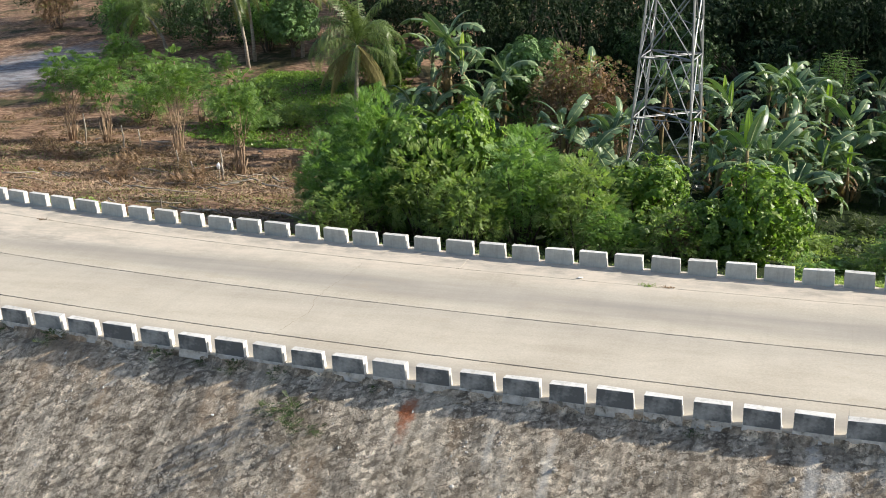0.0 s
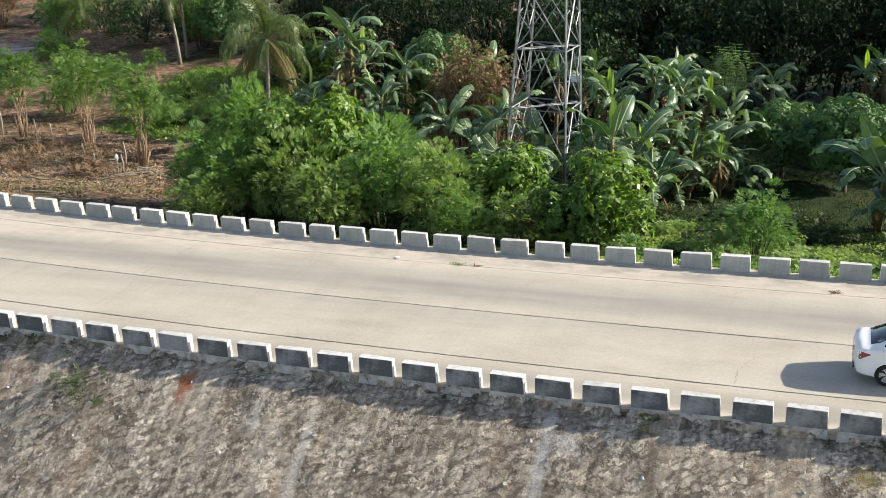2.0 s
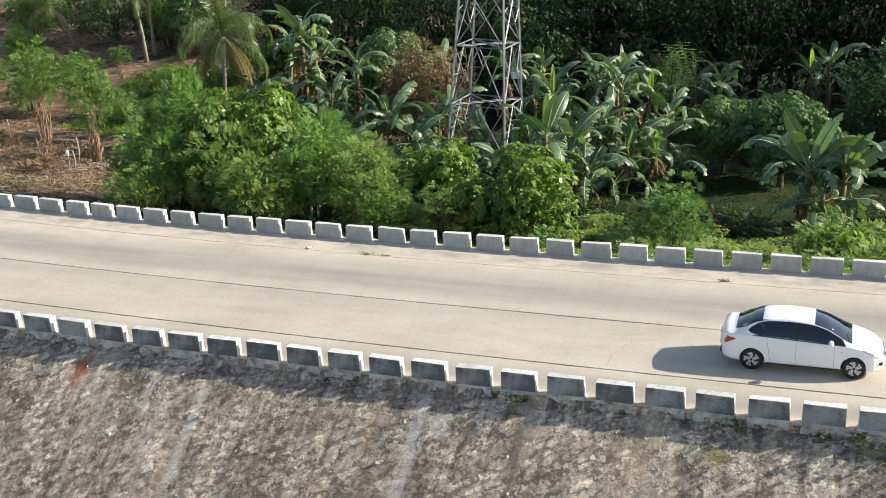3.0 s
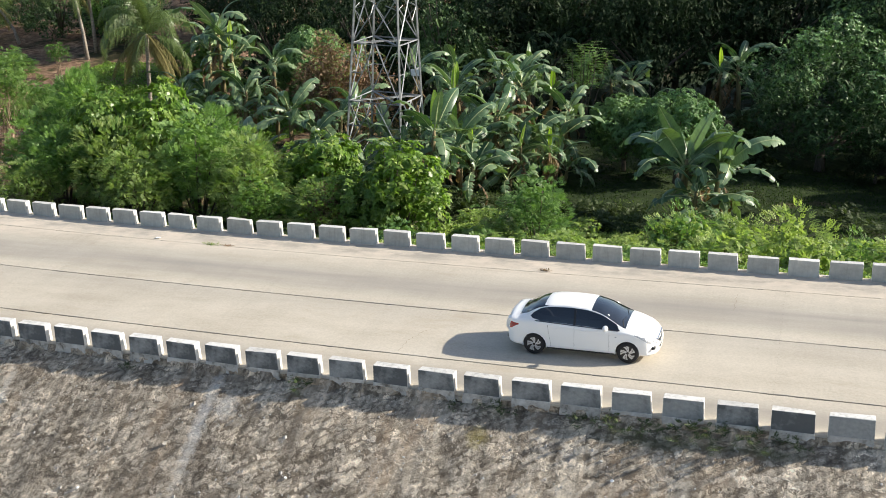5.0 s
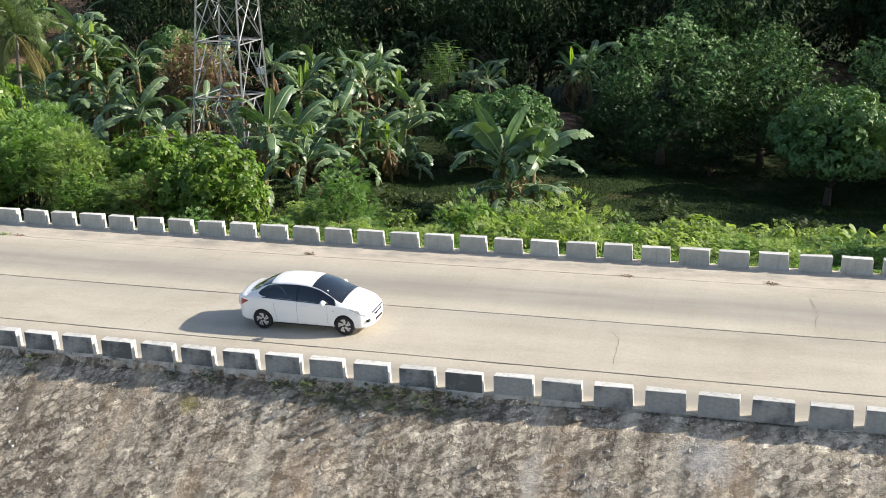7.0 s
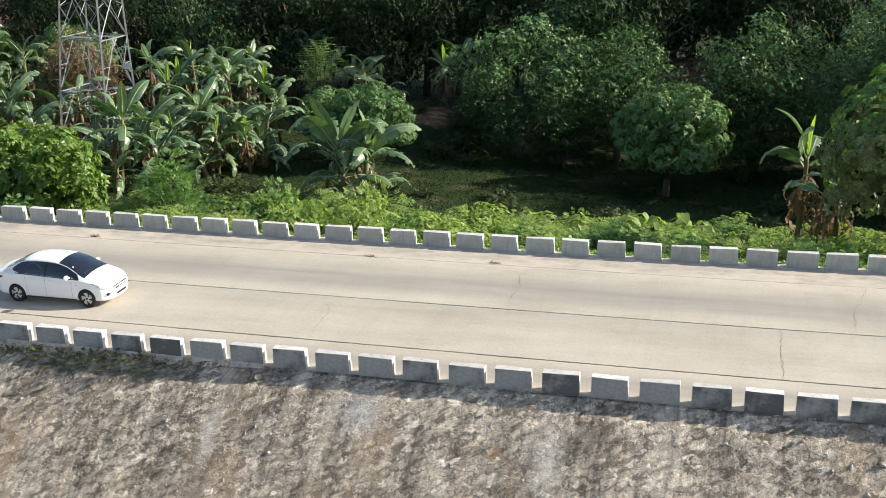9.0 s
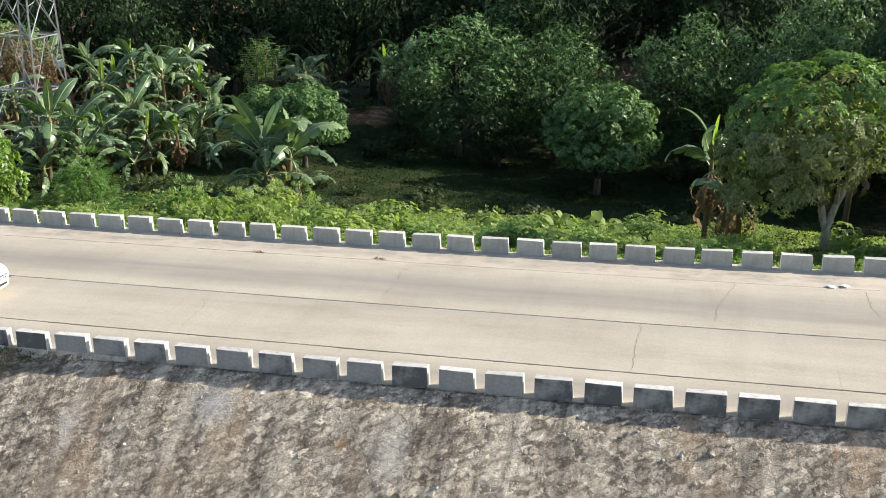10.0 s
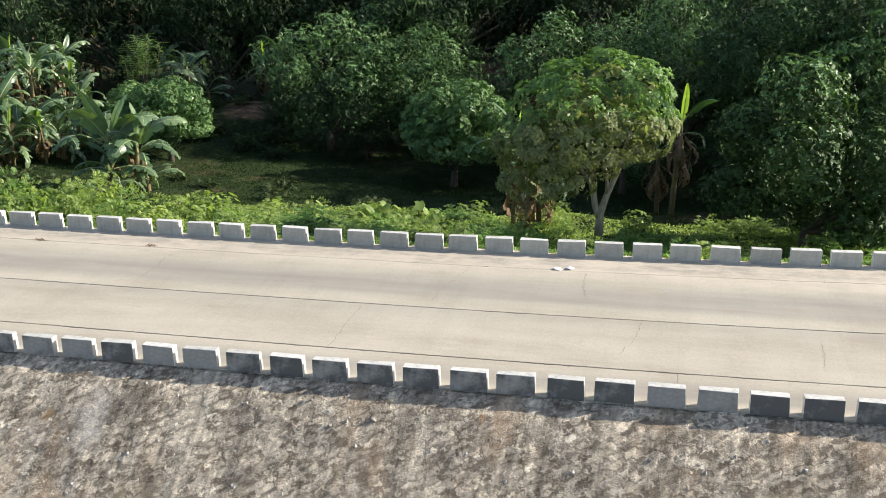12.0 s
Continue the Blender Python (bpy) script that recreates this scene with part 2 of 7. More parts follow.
def field():
    """Soil and grass: bare brown earth in the cleared field, sward toned dark for shade under the trees."""
    m, nt, b = material("soil_and_grass", 0.95, 0, 0.2)
    geo = nt.nodes.new("ShaderNodeNewGeometry")
    sep = nt.nodes.new("ShaderNodeSeparateXYZ")
    nt.links.new(geo.outputs["Position"], sep.inputs[0])
    wob = calc(nt, "MULTIPLY", fbm(nt, place(nt), 0.16, 5, 0.6), 30.0)
    soil = ramp(nt, fbm(nt, place(nt, (0.6, 1, 1)), 2.0, 9, 0.75), (0.36, (0.075, 0.042, 0.027)), (0.5, (0.215, 0.13, 0.082)), (0.64, (0.44, 0.305, 0.2)))
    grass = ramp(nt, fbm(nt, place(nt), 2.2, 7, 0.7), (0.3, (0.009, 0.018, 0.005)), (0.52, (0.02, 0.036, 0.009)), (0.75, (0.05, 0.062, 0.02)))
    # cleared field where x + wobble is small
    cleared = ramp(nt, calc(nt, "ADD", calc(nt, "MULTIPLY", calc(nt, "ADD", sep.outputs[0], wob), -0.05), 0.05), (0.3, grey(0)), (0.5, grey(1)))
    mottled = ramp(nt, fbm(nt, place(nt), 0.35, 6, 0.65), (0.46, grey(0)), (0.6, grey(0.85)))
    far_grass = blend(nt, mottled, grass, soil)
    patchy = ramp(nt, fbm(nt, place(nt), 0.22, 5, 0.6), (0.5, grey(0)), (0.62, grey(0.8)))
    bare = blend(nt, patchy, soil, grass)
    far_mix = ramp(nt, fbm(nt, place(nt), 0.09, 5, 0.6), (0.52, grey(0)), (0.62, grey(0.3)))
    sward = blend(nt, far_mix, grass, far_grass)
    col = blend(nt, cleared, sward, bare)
    mp = nt.nodes.new("ShaderNodeMapping")
    mp.inputs["Location"].default_value = (90.0 / 10, -70.0 / 14, 0)
    mp.inputs["Scale"].default_value = (1 / 10, 1 / 14, 0.0)
    nt.links.new(geo.outputs["Position"], mp.inputs["Vector"])
    ln = nt.nodes.new("ShaderNodeVectorMath")
    ln.operation = "LENGTH"
    nt.links.new(mp.outputs[0], ln.inputs[0])
    ash = calc(nt, "MULTIPLY", ramp(nt, calc(nt, "MULTIPLY", calc(nt, "ADD", ln.outputs["Value"], calc(nt, "MULTIPLY", fbm(nt, place(nt), 0.5, 5, 0.7), 1.2)), 0.5), (0.6, grey(1.0)), (0.85, grey(0.0))), 0.85)
    col = blend(nt, ash, col, ramp(nt, fbm(nt, place(nt, (0.4, 1, 1)), 1.2, 6, 0.7), (0.35, (0.09, 0.09, 0.1)), (0.65, (0.33, 0.34, 0.37))))
    # a bare red-brown earth step among the trees
    for px, py, rx, ry in ((7.5, 50.5, 3.2, 3.6), (25.5, 60.0, 5, 5)):
        mp2 = nt.nodes.new("ShaderNodeMapping")
        mp2.inputs["Location"].default_value = (-px / rx, -py / ry, 0)
        mp2.inputs["Scale"].default_value = (1 / rx, 1 / ry, 0.0)
        nt.links.new(geo.outputs["Position"], mp2.inputs["Vector"])
        ln2 = nt.nodes.new("ShaderNodeVectorMath")
        ln2.operation = "LENGTH"
        nt.links.new(mp2.outputs[0], ln2.inputs[0])
        bare2 = ramp(nt, calc(nt, "MULTIPLY", calc(nt, "ADD", ln2.outputs["Value"], calc(nt, "MULTIPLY", fbm(nt, place(nt), 0.6, 5, 0.7), 0.9)), 0.5), (0.5, grey(0.9)), (0.75, grey(0.0)))
        col = blend(nt, bare2, col, soil)
    paint(nt, b, col)
    bump(nt, b, fbm(nt, place(nt), 6.0, 8, 0.75), 1.0, 0.09)
    return m


def bark(name, dark, light, stretch=(6, 6, 1.2)):
    m, nt, b = material(name, 0.9)
    f = fbm(nt, local(nt, stretch), 2.0, 6, 0.7)
    paint(nt, b, ramp(nt, f, (0.3, dark), (0.7, light)))
    bump(nt, b, f, 0.6, 0.03)
    return m


def galvanised():
    m, nt, b = material("galvanised_steel", 0.5, 0.55)
    f = fbm(nt, local(nt), 3.0, 5)
    paint(nt, b, ramp(nt, f, (0.3, (0.21, 0.22, 0.225)), (0.7, (0.34, 0.35, 0.355))))
    return m


def car_paint():
    m, nt, b = material("white_car_paint", 0.28)
    b.inputs["Coat Weight"].default_value = 0.3
    b.inputs["Coat Roughness"].default_value = 0.06
    f = fbm(nt, local(nt), 1.6, 5)
    paint(nt, b, ramp(nt, f, (0.3, (0.88, 0.875, 0.865)), (0.7, (0.905, 0.9, 0.89))))
    return m


def tinted_glass():
    m, nt, b = material("tinted_glass", 0.03, 0, 0.6)
    b.inputs["Base Color"].default_value = (0.012, 0.016, 0.024, 1)
    b.inputs["Transmission Weight"].default_value = 0.35
    b.inputs["Coat Weight"].default_value = 1.0
    b.inputs["Coat Roughness"].default_value = 0.02
    return m


def lamp_glass(name, colour, rough=0.1):
    m, nt, b = material(name, rough)
    b.inputs["Base Color"].default_value = (*colour, 1)
    b.inputs["Coat Weight"].default_value = 1.0
    return m


FRONT_GREY = front_grey()
ROAD, BLOCK, MOULDY, FOOTING, RUBBLE, FIELD = concrete_road(), concrete_block(), [concrete_mouldy(k) for k in range(10)], rough_footing(), rubble(), field()
STEEL, CAR_WHITE, GLASS = galvanised(), car_paint(), tinted_glass()
JOINT = plain("joint_filler", (0.1, 0.085, 0.07), 0.95, vary=0.4, scale=3)
CRACK = plain("dirt_filled_crack", (0.26, 0.22, 0.17), 0.95, vary=0.3, scale=5)
TYRE, RIM_DARK, RIM_BRIGHT = plain("tyre_rubber", (0.018, 0.018, 0.019), 0.85), plain("black_rim", (0.02, 0.02, 0.021), 0.4), plain("machined_alloy", (0.6, 0.61, 0.63), 0.35, 0.6, 0.04)
TRIM_BLACK, CHROME = plain("black_trim", (0.02, 0.02, 0.022), 0.5), plain("chrome", (0.8, 0.8, 0.82), 0.12, 1.0, 0.03)
TAIL_RED, HEAD_CLEAR, PLATE = lamp_glass("red_lamp_lens", (0.3, 0.002, 0.008)), lamp_glass("clear_lamp_lens", (0.36, 0.38, 0.4), 0.08), plain("plate_white", (0.7, 0.7, 0.68))
LITTER_W, STONE = plain("weathered_plastic", (0.75, 0.76, 0.78), 0.5), bark("bank_stone", (0.16, 0.145, 0.12), (0.5, 0.47, 0.42), (3, 3, 3))
MANGO_BARK, PALE_BARK, PALM_BARK = bark("mango_bark", (0.05, 0.04, 0.03), (0.16, 0.13, 0.1)), bark("pale_bark", (0.2, 0.17, 0.13), (0.5, 0.45, 0.37)), bark("palm_bark", (0.16, 0.13, 0.1), (0.42, 0.37, 0.31), (1, 1, 6))
DRY_WOOD = bark("dry_wood", (0.16, 0.1, 0.06), (0.5, 0.37, 0.25))
BANANA_STEM, DRY_LEAF = bark("banana_stem", (0.09, 0.08, 0.03), (0.28, 0.22, 0.11), (5, 5, 1)), leaf_material("dry_banana_leaf", (0.1, 0.062, 0.035), (0.34, 0.24, 0.145), 0.75, 0.2)
def blade(name, dark, light, gloss, translucence):
    """A banana blade: one tone a leaf, fine cross veins, waxy bloom, light passing through."""
    m, nt, b = material(name, gloss, 0, 0.55)
    own = calc(nt, "ADD", calc(nt, "MULTIPLY", chance(nt), 0.6), calc(nt, "MULTIPLY", fbm(nt, local(nt), 1.3, 4), 0.5))
    col = ramp(nt, own, (0.2, dark), (0.85, light))
    vein = ramp(nt, fbm(nt, local(nt, (22, 1.2, 1.2)), 1.0, 3), (0.35, grey(0.82)), (0.65, grey(1.15)))
    col = blend(nt, 1.0, col, vein, "MULTIPLY")
    scorch = ramp(nt, fbm(nt, local(nt), 2.4, 4, 0.7), (0.64, grey(0)), (0.74, grey(0.6)))
    col = blend(nt, scorch, col, (0.3, 0.24, 0.11))
    paint(nt, b, col)
    bump(nt, b, fbm(nt, local(nt, (24, 1.2, 1.2)), 1.0, 3), 0.35, 0.02)
    tr = nt.nodes.new("ShaderNodeBsdfTranslucent")
    nt.links.new(blend(nt, 1.0, col, (1.25, 1.4, 0.5), "MULTIPLY"), tr.inputs["Color"])
    mx = nt.nodes.new("ShaderNodeMixShader")
    mx.inputs[0].default_value = translucence
    nt.links.new(b.outputs[0], mx.inputs[1])
    nt.links.new(tr.outputs[0], mx.inputs[2])
    nt.links.new(mx.outputs[0], nt.nodes["Material Output"].inputs["Surface"])
    return m


BANANA, BANANA_YOUNG = blade("banana_leaf", (0.048, 0.105, 0.048), (0.205, 0.295, 0.15), 0.36, 0.24), blade("young_banana_leaf", (0.2, 0.32, 0.04), (0.34, 0.48, 0.08), 0.35, 0.42)
RIB = plain("banana_midrib", (0.36, 0.42, 0.2), 0.45, vary=0.2)
PALM, PALM_OLD = leaf_material("palm_leaflet", (0.06, 0.1, 0.035), (0.21, 0.275, 0.105), 0.36, 0.28), leaf_material("old_palm_leaflet", (0.16, 0.14, 0.05), (0.32, 0.28, 0.12), 0.6, 0.25)
# one mango leaf in two tones: dark as in shade, bright as in sun
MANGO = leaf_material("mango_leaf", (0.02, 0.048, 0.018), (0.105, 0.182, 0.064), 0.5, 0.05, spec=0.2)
MANGO_LIT = leaf_material("lit_mango_leaf", (0.05, 0.12, 0.044), (0.275, 0.455, 0.17), 0.4, 0.12, spec=0.35)
ROUND_TOP = leaf_material("sunlit_green_leaf", (0.11, 0.21, 0.07), (0.31, 0.49, 0.18), 0.45, 0.38)
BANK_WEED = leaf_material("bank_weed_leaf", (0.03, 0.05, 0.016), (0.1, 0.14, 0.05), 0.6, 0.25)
FERNY_TIP = leaf_material("young_feathery_leaf", (0.12, 0.225, 0.065), (0.29, 0.45, 0.15), 0.5, 0.45)
OLIVE = leaf_material("olive_leaf", (0.13, 0.16, 0.075), (0.42, 0.46, 0.23), 0.5, 0.38)
BROAD = leaf_material("broad_leaf", (0.085, 0.165, 0.04), (0.33, 0.49, 0.115), 0.34, 0.42)
FERNY = leaf_material("feathery_leaf", (0.085, 0.175, 0.05), (0.275, 0.43, 0.135), 0.5, 0.38)
DUSTY = leaf_material("dusty_leaf", (0.15, 0.22, 0.075), (0.37, 0.48, 0.18), 0.6, 0.45)
BROWN = leaf_material("withered_leaf", (0.16, 0.1, 0.07), (0.38, 0.265, 0.175), 0.8, 0.2)
WEED = leaf_material("weed_leaf", (0.19, 0.275, 0.085), (0.44, 0.55, 0.2), 0.5, 0.45)
# grass tone lowered to take in some of the trees' shade
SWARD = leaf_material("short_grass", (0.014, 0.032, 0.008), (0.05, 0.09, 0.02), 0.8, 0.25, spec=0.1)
# leaf tone near black: the wood's shade put into the colour
WOOD_SHADED = leaf_material("shaded_wood_leaf", (0.012, 0.026, 0.012), (0.045, 0.075, 0.033), 0.6, 0.05, spec=0.12)
SCRUB = leaf_material("sparse_field_leaf", (0.065, 0.13, 0.032), (0.2, 0.33, 0.085), 0.5, 0.38)

# ---- shape helpers ----
GRADE = math.tan(radians(3.0))  # the road climbs towards +x


def lattice(ix, iy, seed):
    h = (ix.astype(np.int64) * 374761393 + iy.astype(np.int64) * 668265263 + seed * 974634777) & 0xFFFFFFFF
    h = ((h ^ (h >> 13)) * 1274126177) & 0xFFFFFFFF
    return ((h ^ (h >> 16)) & 0xFFFF) / 65535.0


def soft_noise(x, y, seed=0):
    x, y = np.asarray(x, float), np.asarray(y, float)
    fx, fy = np.floor(x), np.floor(y)
    u, v = x - fx, y - fy
    u, v = u * u * (3 - 2 * u), v * v * (3 - 2 * v)
    a, b = lattice(fx, fy, seed), lattice(fx + 1, fy, seed)
    c, d = lattice(fx, fy + 1, seed), lattice(fx + 1, fy + 1, seed)
    return (a * (1 - u) + b * u) * (1 - v) + (c * (1 - u) + d * u) * v


def rugged(x, y, octaves=4, seed=0):
    total, size = 0.0, 1.0
    for n in range(octaves):
        total = total + size * (soft_noise(x * 2**n, y * 2**n, seed + n) - 0.5)
        size *= 0.55
    return total


def arc(x, mid, strength):
    d = np.abs(np.asarray(x, float) - mid)
    near = np.minimum(d, 66.0)
    return strength * near**3 + (d - near) * 3 * strength * 66.0**2


def bend(x, s=6.0):
    """Sideways shift of the road's line, a gentle curve, slightly fuller on the far side."""
    w = np.clip((np.asarray(s, float) + 5.0) / 10.7, 0, 1)
    return w * arc(x, 14.0, 2.55e-5) + (1 - w) * arc(x, 20.0, 1.3e-5)


def grade(x):
    return GRADE * np.clip(np.asarray(x, float), -150, 150)


BANK_TOP, FAR_TOP = -5.08, 6.1


def ground_height(x, y):
    x, y = np.asarray(x, float), np.asarray(y, float)
    s = y - bend(x, y)
    s = y - bend(x, s)
    far = np.interp(s, [6.1, 7, 9, 12, 17, 22, 28, 36, 50, 75, 140, 260, 600], [-0.2, -0.5, -1.3, -2.3, -3.4, -4.3, -5.0, -5.6, -6.2, -5.5, 1.0, 14.0, 22.0])
    left = np.clip((-x - 22) / 25, 0, 1) * np.clip((s - 38) / 30, 0, 1) * 2.4
    mound = 1.1 * np.exp(-(((x + 14) / 14) ** 2) - ((s - 38) / 14) ** 2)
    near = np.interp(s, [-200, -40, -22, -15, -5.7, -5.1], [-12.5, -11.5, -10.5, -7.8, -0.45, -0.22])
    near = near + np.clip((x - 14.5) / 4, 0, 1) * np.interp(s, [-8, -5.6, -5.1], [0, 0.13, 0.17])
    hollow = -1.5 * np.clip((x - 8) / 16, 0, 1) * np.clip((s - 24) / 14, 0, 1)
    knoll = 5.0 * np.exp(-(((x - 26) / 8) ** 2) - ((s - 64) / 8) ** 2)
    step = 1.8 * np.exp(-(((x - 7.2) / 4.5) ** 2) - ((s - 50) / 4.5) ** 2)
    rel = np.where(s > 0, far + left + mound + hollow + step + knoll, near)
    rel = np.where((s > BANK_TOP) & (s < FAR_TOP), -0.3, rel)
    bumps = np.where(s > 7, rugged(x / 5, y / 5, 4, 3) * np.where(x < -28, 0.32, 0.5) * np.clip((s - 7) / 6, 0, 1), 0)
    rock = np.where(s < -5.1, (rugged(x / 0.9, y / 0.9, 5, 11) * 0.04 + rugged(x / 0.32, y / 0.32, 2, 31) * 0.045 + rugged(x / 8, y / 11, 2, 17) * 0.06) * np.clip((-5.1 - s) / 0.5, 0, 1), 0)
    return rel + bumps + rock + grade(x)


def gz(x, y):
    return float(ground_height(np.array([x]), np.array([y]))[0])


def mesh_from(name, verts, faces, mats, indices=None, smooth=False):
    me = bpy.data.meshes.new(name)
    me.from_pydata([tuple(v) for v in verts], [], [tuple(f) for f in faces])
    for m in mats:
        me.materials.append(m)
    if indices is not None:
        me.polygons.foreach_set("material_index", np.asarray(indices, np.int32))
    if smooth:
        me.polygons.foreach_set("use_smooth", np.ones(len(me.polygons), bool))
    me.update()
    return me


def quads_mesh(name, verts, mat, smooth=False, per=4):
    """A mesh of loose faces of `per` corners, from an array of corners."""
    verts = np.asarray(verts, np.float32).reshape(-1, 3)
    count = len(verts) // per
    me = bpy.data.meshes.new(name)
    me.vertices.add(len(verts))
    me.vertices.foreach_set("co", verts.ravel())
    me.loops.add(len(verts))
    me.loops.foreach_set("vertex_index", np.arange(len(verts), dtype=np.int32))
    me.polygons.add(count)
    me.polygons.foreach_set("loop_start", np.arange(count, dtype=np.int32) * per)
    for m in (mat if isinstance(mat, (list, tuple)) else (mat,)):
        me.materials.append(m)
    me.update(calc_edges=True)
    me.validate()
    return me


def part(name, bm, mat, parent=None, label=""):
    """Links a bmesh, or a mesh, as one object under its thing."""
    if isinstance(bm, bmesh.types.BMesh):
        me = bpy.data.meshes.new(name)
        bm.to_mesh(me)
        bm.free()
        for m in (mat if isinstance(mat, (list, tuple)) else (mat,)):
            me.materials.append(m)
    else:
        me = bm
    ob = new(name, me)
    ob.parent = parent
    if label:
        ob["label"] = label
    return ob


def thing(name, at, label, category, group="", kind=""):
    e = new(name)
    e.empty_display_size = 0.2
    e.matrix_basis = at if isinstance(at, Matrix) else Matrix.Translation(at)
    return tagged(e, label, category, group, kind)


def box(sx, sy, sz, at=(0, 0, 0), bevel=0.0, seg=1):
    bm = bmesh.new()
    bmesh.ops.create_cube(bm, size=1, matrix=Matrix.Translation(at) @ Matrix.Diagonal((sx, sy, sz, 1)))
    if bevel:
        bmesh.ops.bevel(bm, geom=bm.edges[:], offset=bevel, segments=seg, affect="EDGES", profile=0.5)
    return bm


def tube_data(points, radii, seg=8):
    """Verts and faces of a tapered tube along points."""
    pts = [Vector(p) for p in points]
    verts, faces = [], []
    side = None
    for i, p in enumerate(pts):
        way = (pts[min(i + 1, len(pts) - 1)] - pts[max(i - 1, 0)]).normalized()
        if side is None:
            side = way.orthogonal().normalized()
        side = (side - way * side.dot(way)).normalized()
        up = way.cross(side)
        for k in range(seg):
            a = 2 * math.pi * k / seg
            verts.append(p + (side * math.cos(a) + up * math.sin(a)) * radii[i])
    for i in range(len(pts) - 1):
        for k in range(seg):
            faces.append((i * seg + k, i * seg + (k + 1) % seg, (i + 1) * seg + (k + 1) % seg, (i + 1) * seg + k))
    faces.append(tuple(range(seg))[::-1])
    faces.append(tuple(range((len(pts) - 1) * seg, len(pts) * seg)))
    return verts, faces


def tubes_mesh(name, list_of, mat, seg=8):
    verts, faces = [], []
    for points, radii in list_of:
        v, f = tube_data(points, radii, seg)
        faces += [tuple(i + len(verts) for i in face) for face in f]
        verts += v
    return mesh_from(name, verts, faces, [mat], smooth=True)


# ---- ground ----
def build_ground():
    xs = np.concatenate([[-900, -600, -420, -300, -220, -170], np.arange(-140, -45, 2.5), np.arange(-45, 66, 0.22), np.arange(66, 140, 2.5), [170, 220, 300, 420, 600, 900]])
    ss = np.concatenate([[-500, -250, -120, -80, -55, -40, -32, -26, -22, -19, -17], np.arange(-15.5, -5.12, 0.14), [-5.09, -5.07, -4.6, 0, 5.5, 6.09, 6.11, 6.5], np.arange(7, 46, 0.7), np.arange(46, 120, 2.2), np.arange(120, 260, 12), [300, 380, 500, 700, 1000]])
    gx, gs = np.meshgrid(xs, ss)
    gy = gs + bend(gx, gs)
    z = ground_height(gx, gy)
    verts = np.stack([gx, gy, z], -1).reshape(-1, 3)
    nx, ny = len(xs), len(ss)
    i = np.arange(ny - 1)[:, None] * nx + np.arange(nx - 1)[None]
    faces = np.stack([i, i + 1, i + nx + 1, i + nx], -1).reshape(-1, 4)
    mid = (ss[:-1] + ss[1:]) / 2
    which = np.repeat((mid > 0).astype(np.int32), nx - 1)
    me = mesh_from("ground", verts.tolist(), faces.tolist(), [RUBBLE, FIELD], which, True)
    ob = new("ground", me)
    tagged(ob, "rubble bank below the road and orchard soil beyond it", "ground", kind="structure")


build_ground()

# ---- road: concrete slabs with open joints ----
SHOULDER_IN, LANE_NEAR, LANE_MID, LANE_FAR, SHOULDER_OUT = -5.02, -3.12, 0.30, 4.22, 5.96
road = thing("road", (0, 0, 0), "pale concrete road with worn wheel tracks and dirty joints", "road", kind="structure")


def slab(name, x0, x1, s0, s1, lift=0.0, flip=False, mat=None, depth=0.22):
    n = 24
    chips = random.Random(int(x0 * 10 + s0 * 1000))
    verts, faces, uv = [], [], []
    for i in range(n):
        x = x0 + (x1 - x0) * i / (n - 1)
        g = float(grade(x))
        c, d = (0.008 + 0.03 * chips.random() ** 3 for _ in range(2))  # broken arrises
        for s, z in ((s0, -depth), (s0 + c * 0.5, lift - 0.012), (s0 + c, lift), (s1 - d, lift), (s1 - d * 0.5, lift - 0.012), (s1, -depth)):
            verts.append((x, s + float(bend(x, s)), g + z))
            f = (s - s0) / (s1 - s0)
            uv.append((x, f * 0.2 if flip else f))
    for i in range(n - 1):
        for k in range(5):
            a = i * 6 + k
            faces.append((a, a + 6, a + 7, a + 1))
    faces += [tuple(range(6)), tuple(range((n - 1) * 6, n * 6))[::-1]]
    me = mesh_from(name, verts, faces, [mat or ROAD])
    layer = me.uv_layers.new(name="lane")
    for lp in me.loops:
        layer.data[lp.index].uv = uv[lp.vertex_index]
    return part(name, me, None, road)


def build_road():
    rng = random.Random(4)
    x = -112.0
    while x < 118:
        step = 4.5
        gap = 0.0005
        slab("shoulder_slab", x + gap, x + step - gap, SHOULDER_IN, LANE_NEAR - 0.015, rng.uniform(-0.004, 0.002))
        slab("lane_slab", x + gap, x + step - gap, LANE_NEAR + 0.015, LANE_MID - 0.014, rng.uniform(0, 0.002), flip=True)
        slab("lane_slab", x + gap, x + step - gap, LANE_MID + 0.014, LANE_FAR - 0.012, rng.uniform(0, 0.002), flip=False)
        slab("shoulder_slab", x + gap, x + step - gap, LANE_FAR + 0.012, SHOULDER_OUT, rng.uniform(-0.012, -0.004))
        x += step
    # bed of the joints
    slab("joint_bed", -112, 118, SHOULDER_IN + 0.02, SHOULDER_OUT - 0.02, -0.035, mat=JOINT, depth=0.2)


build_road()


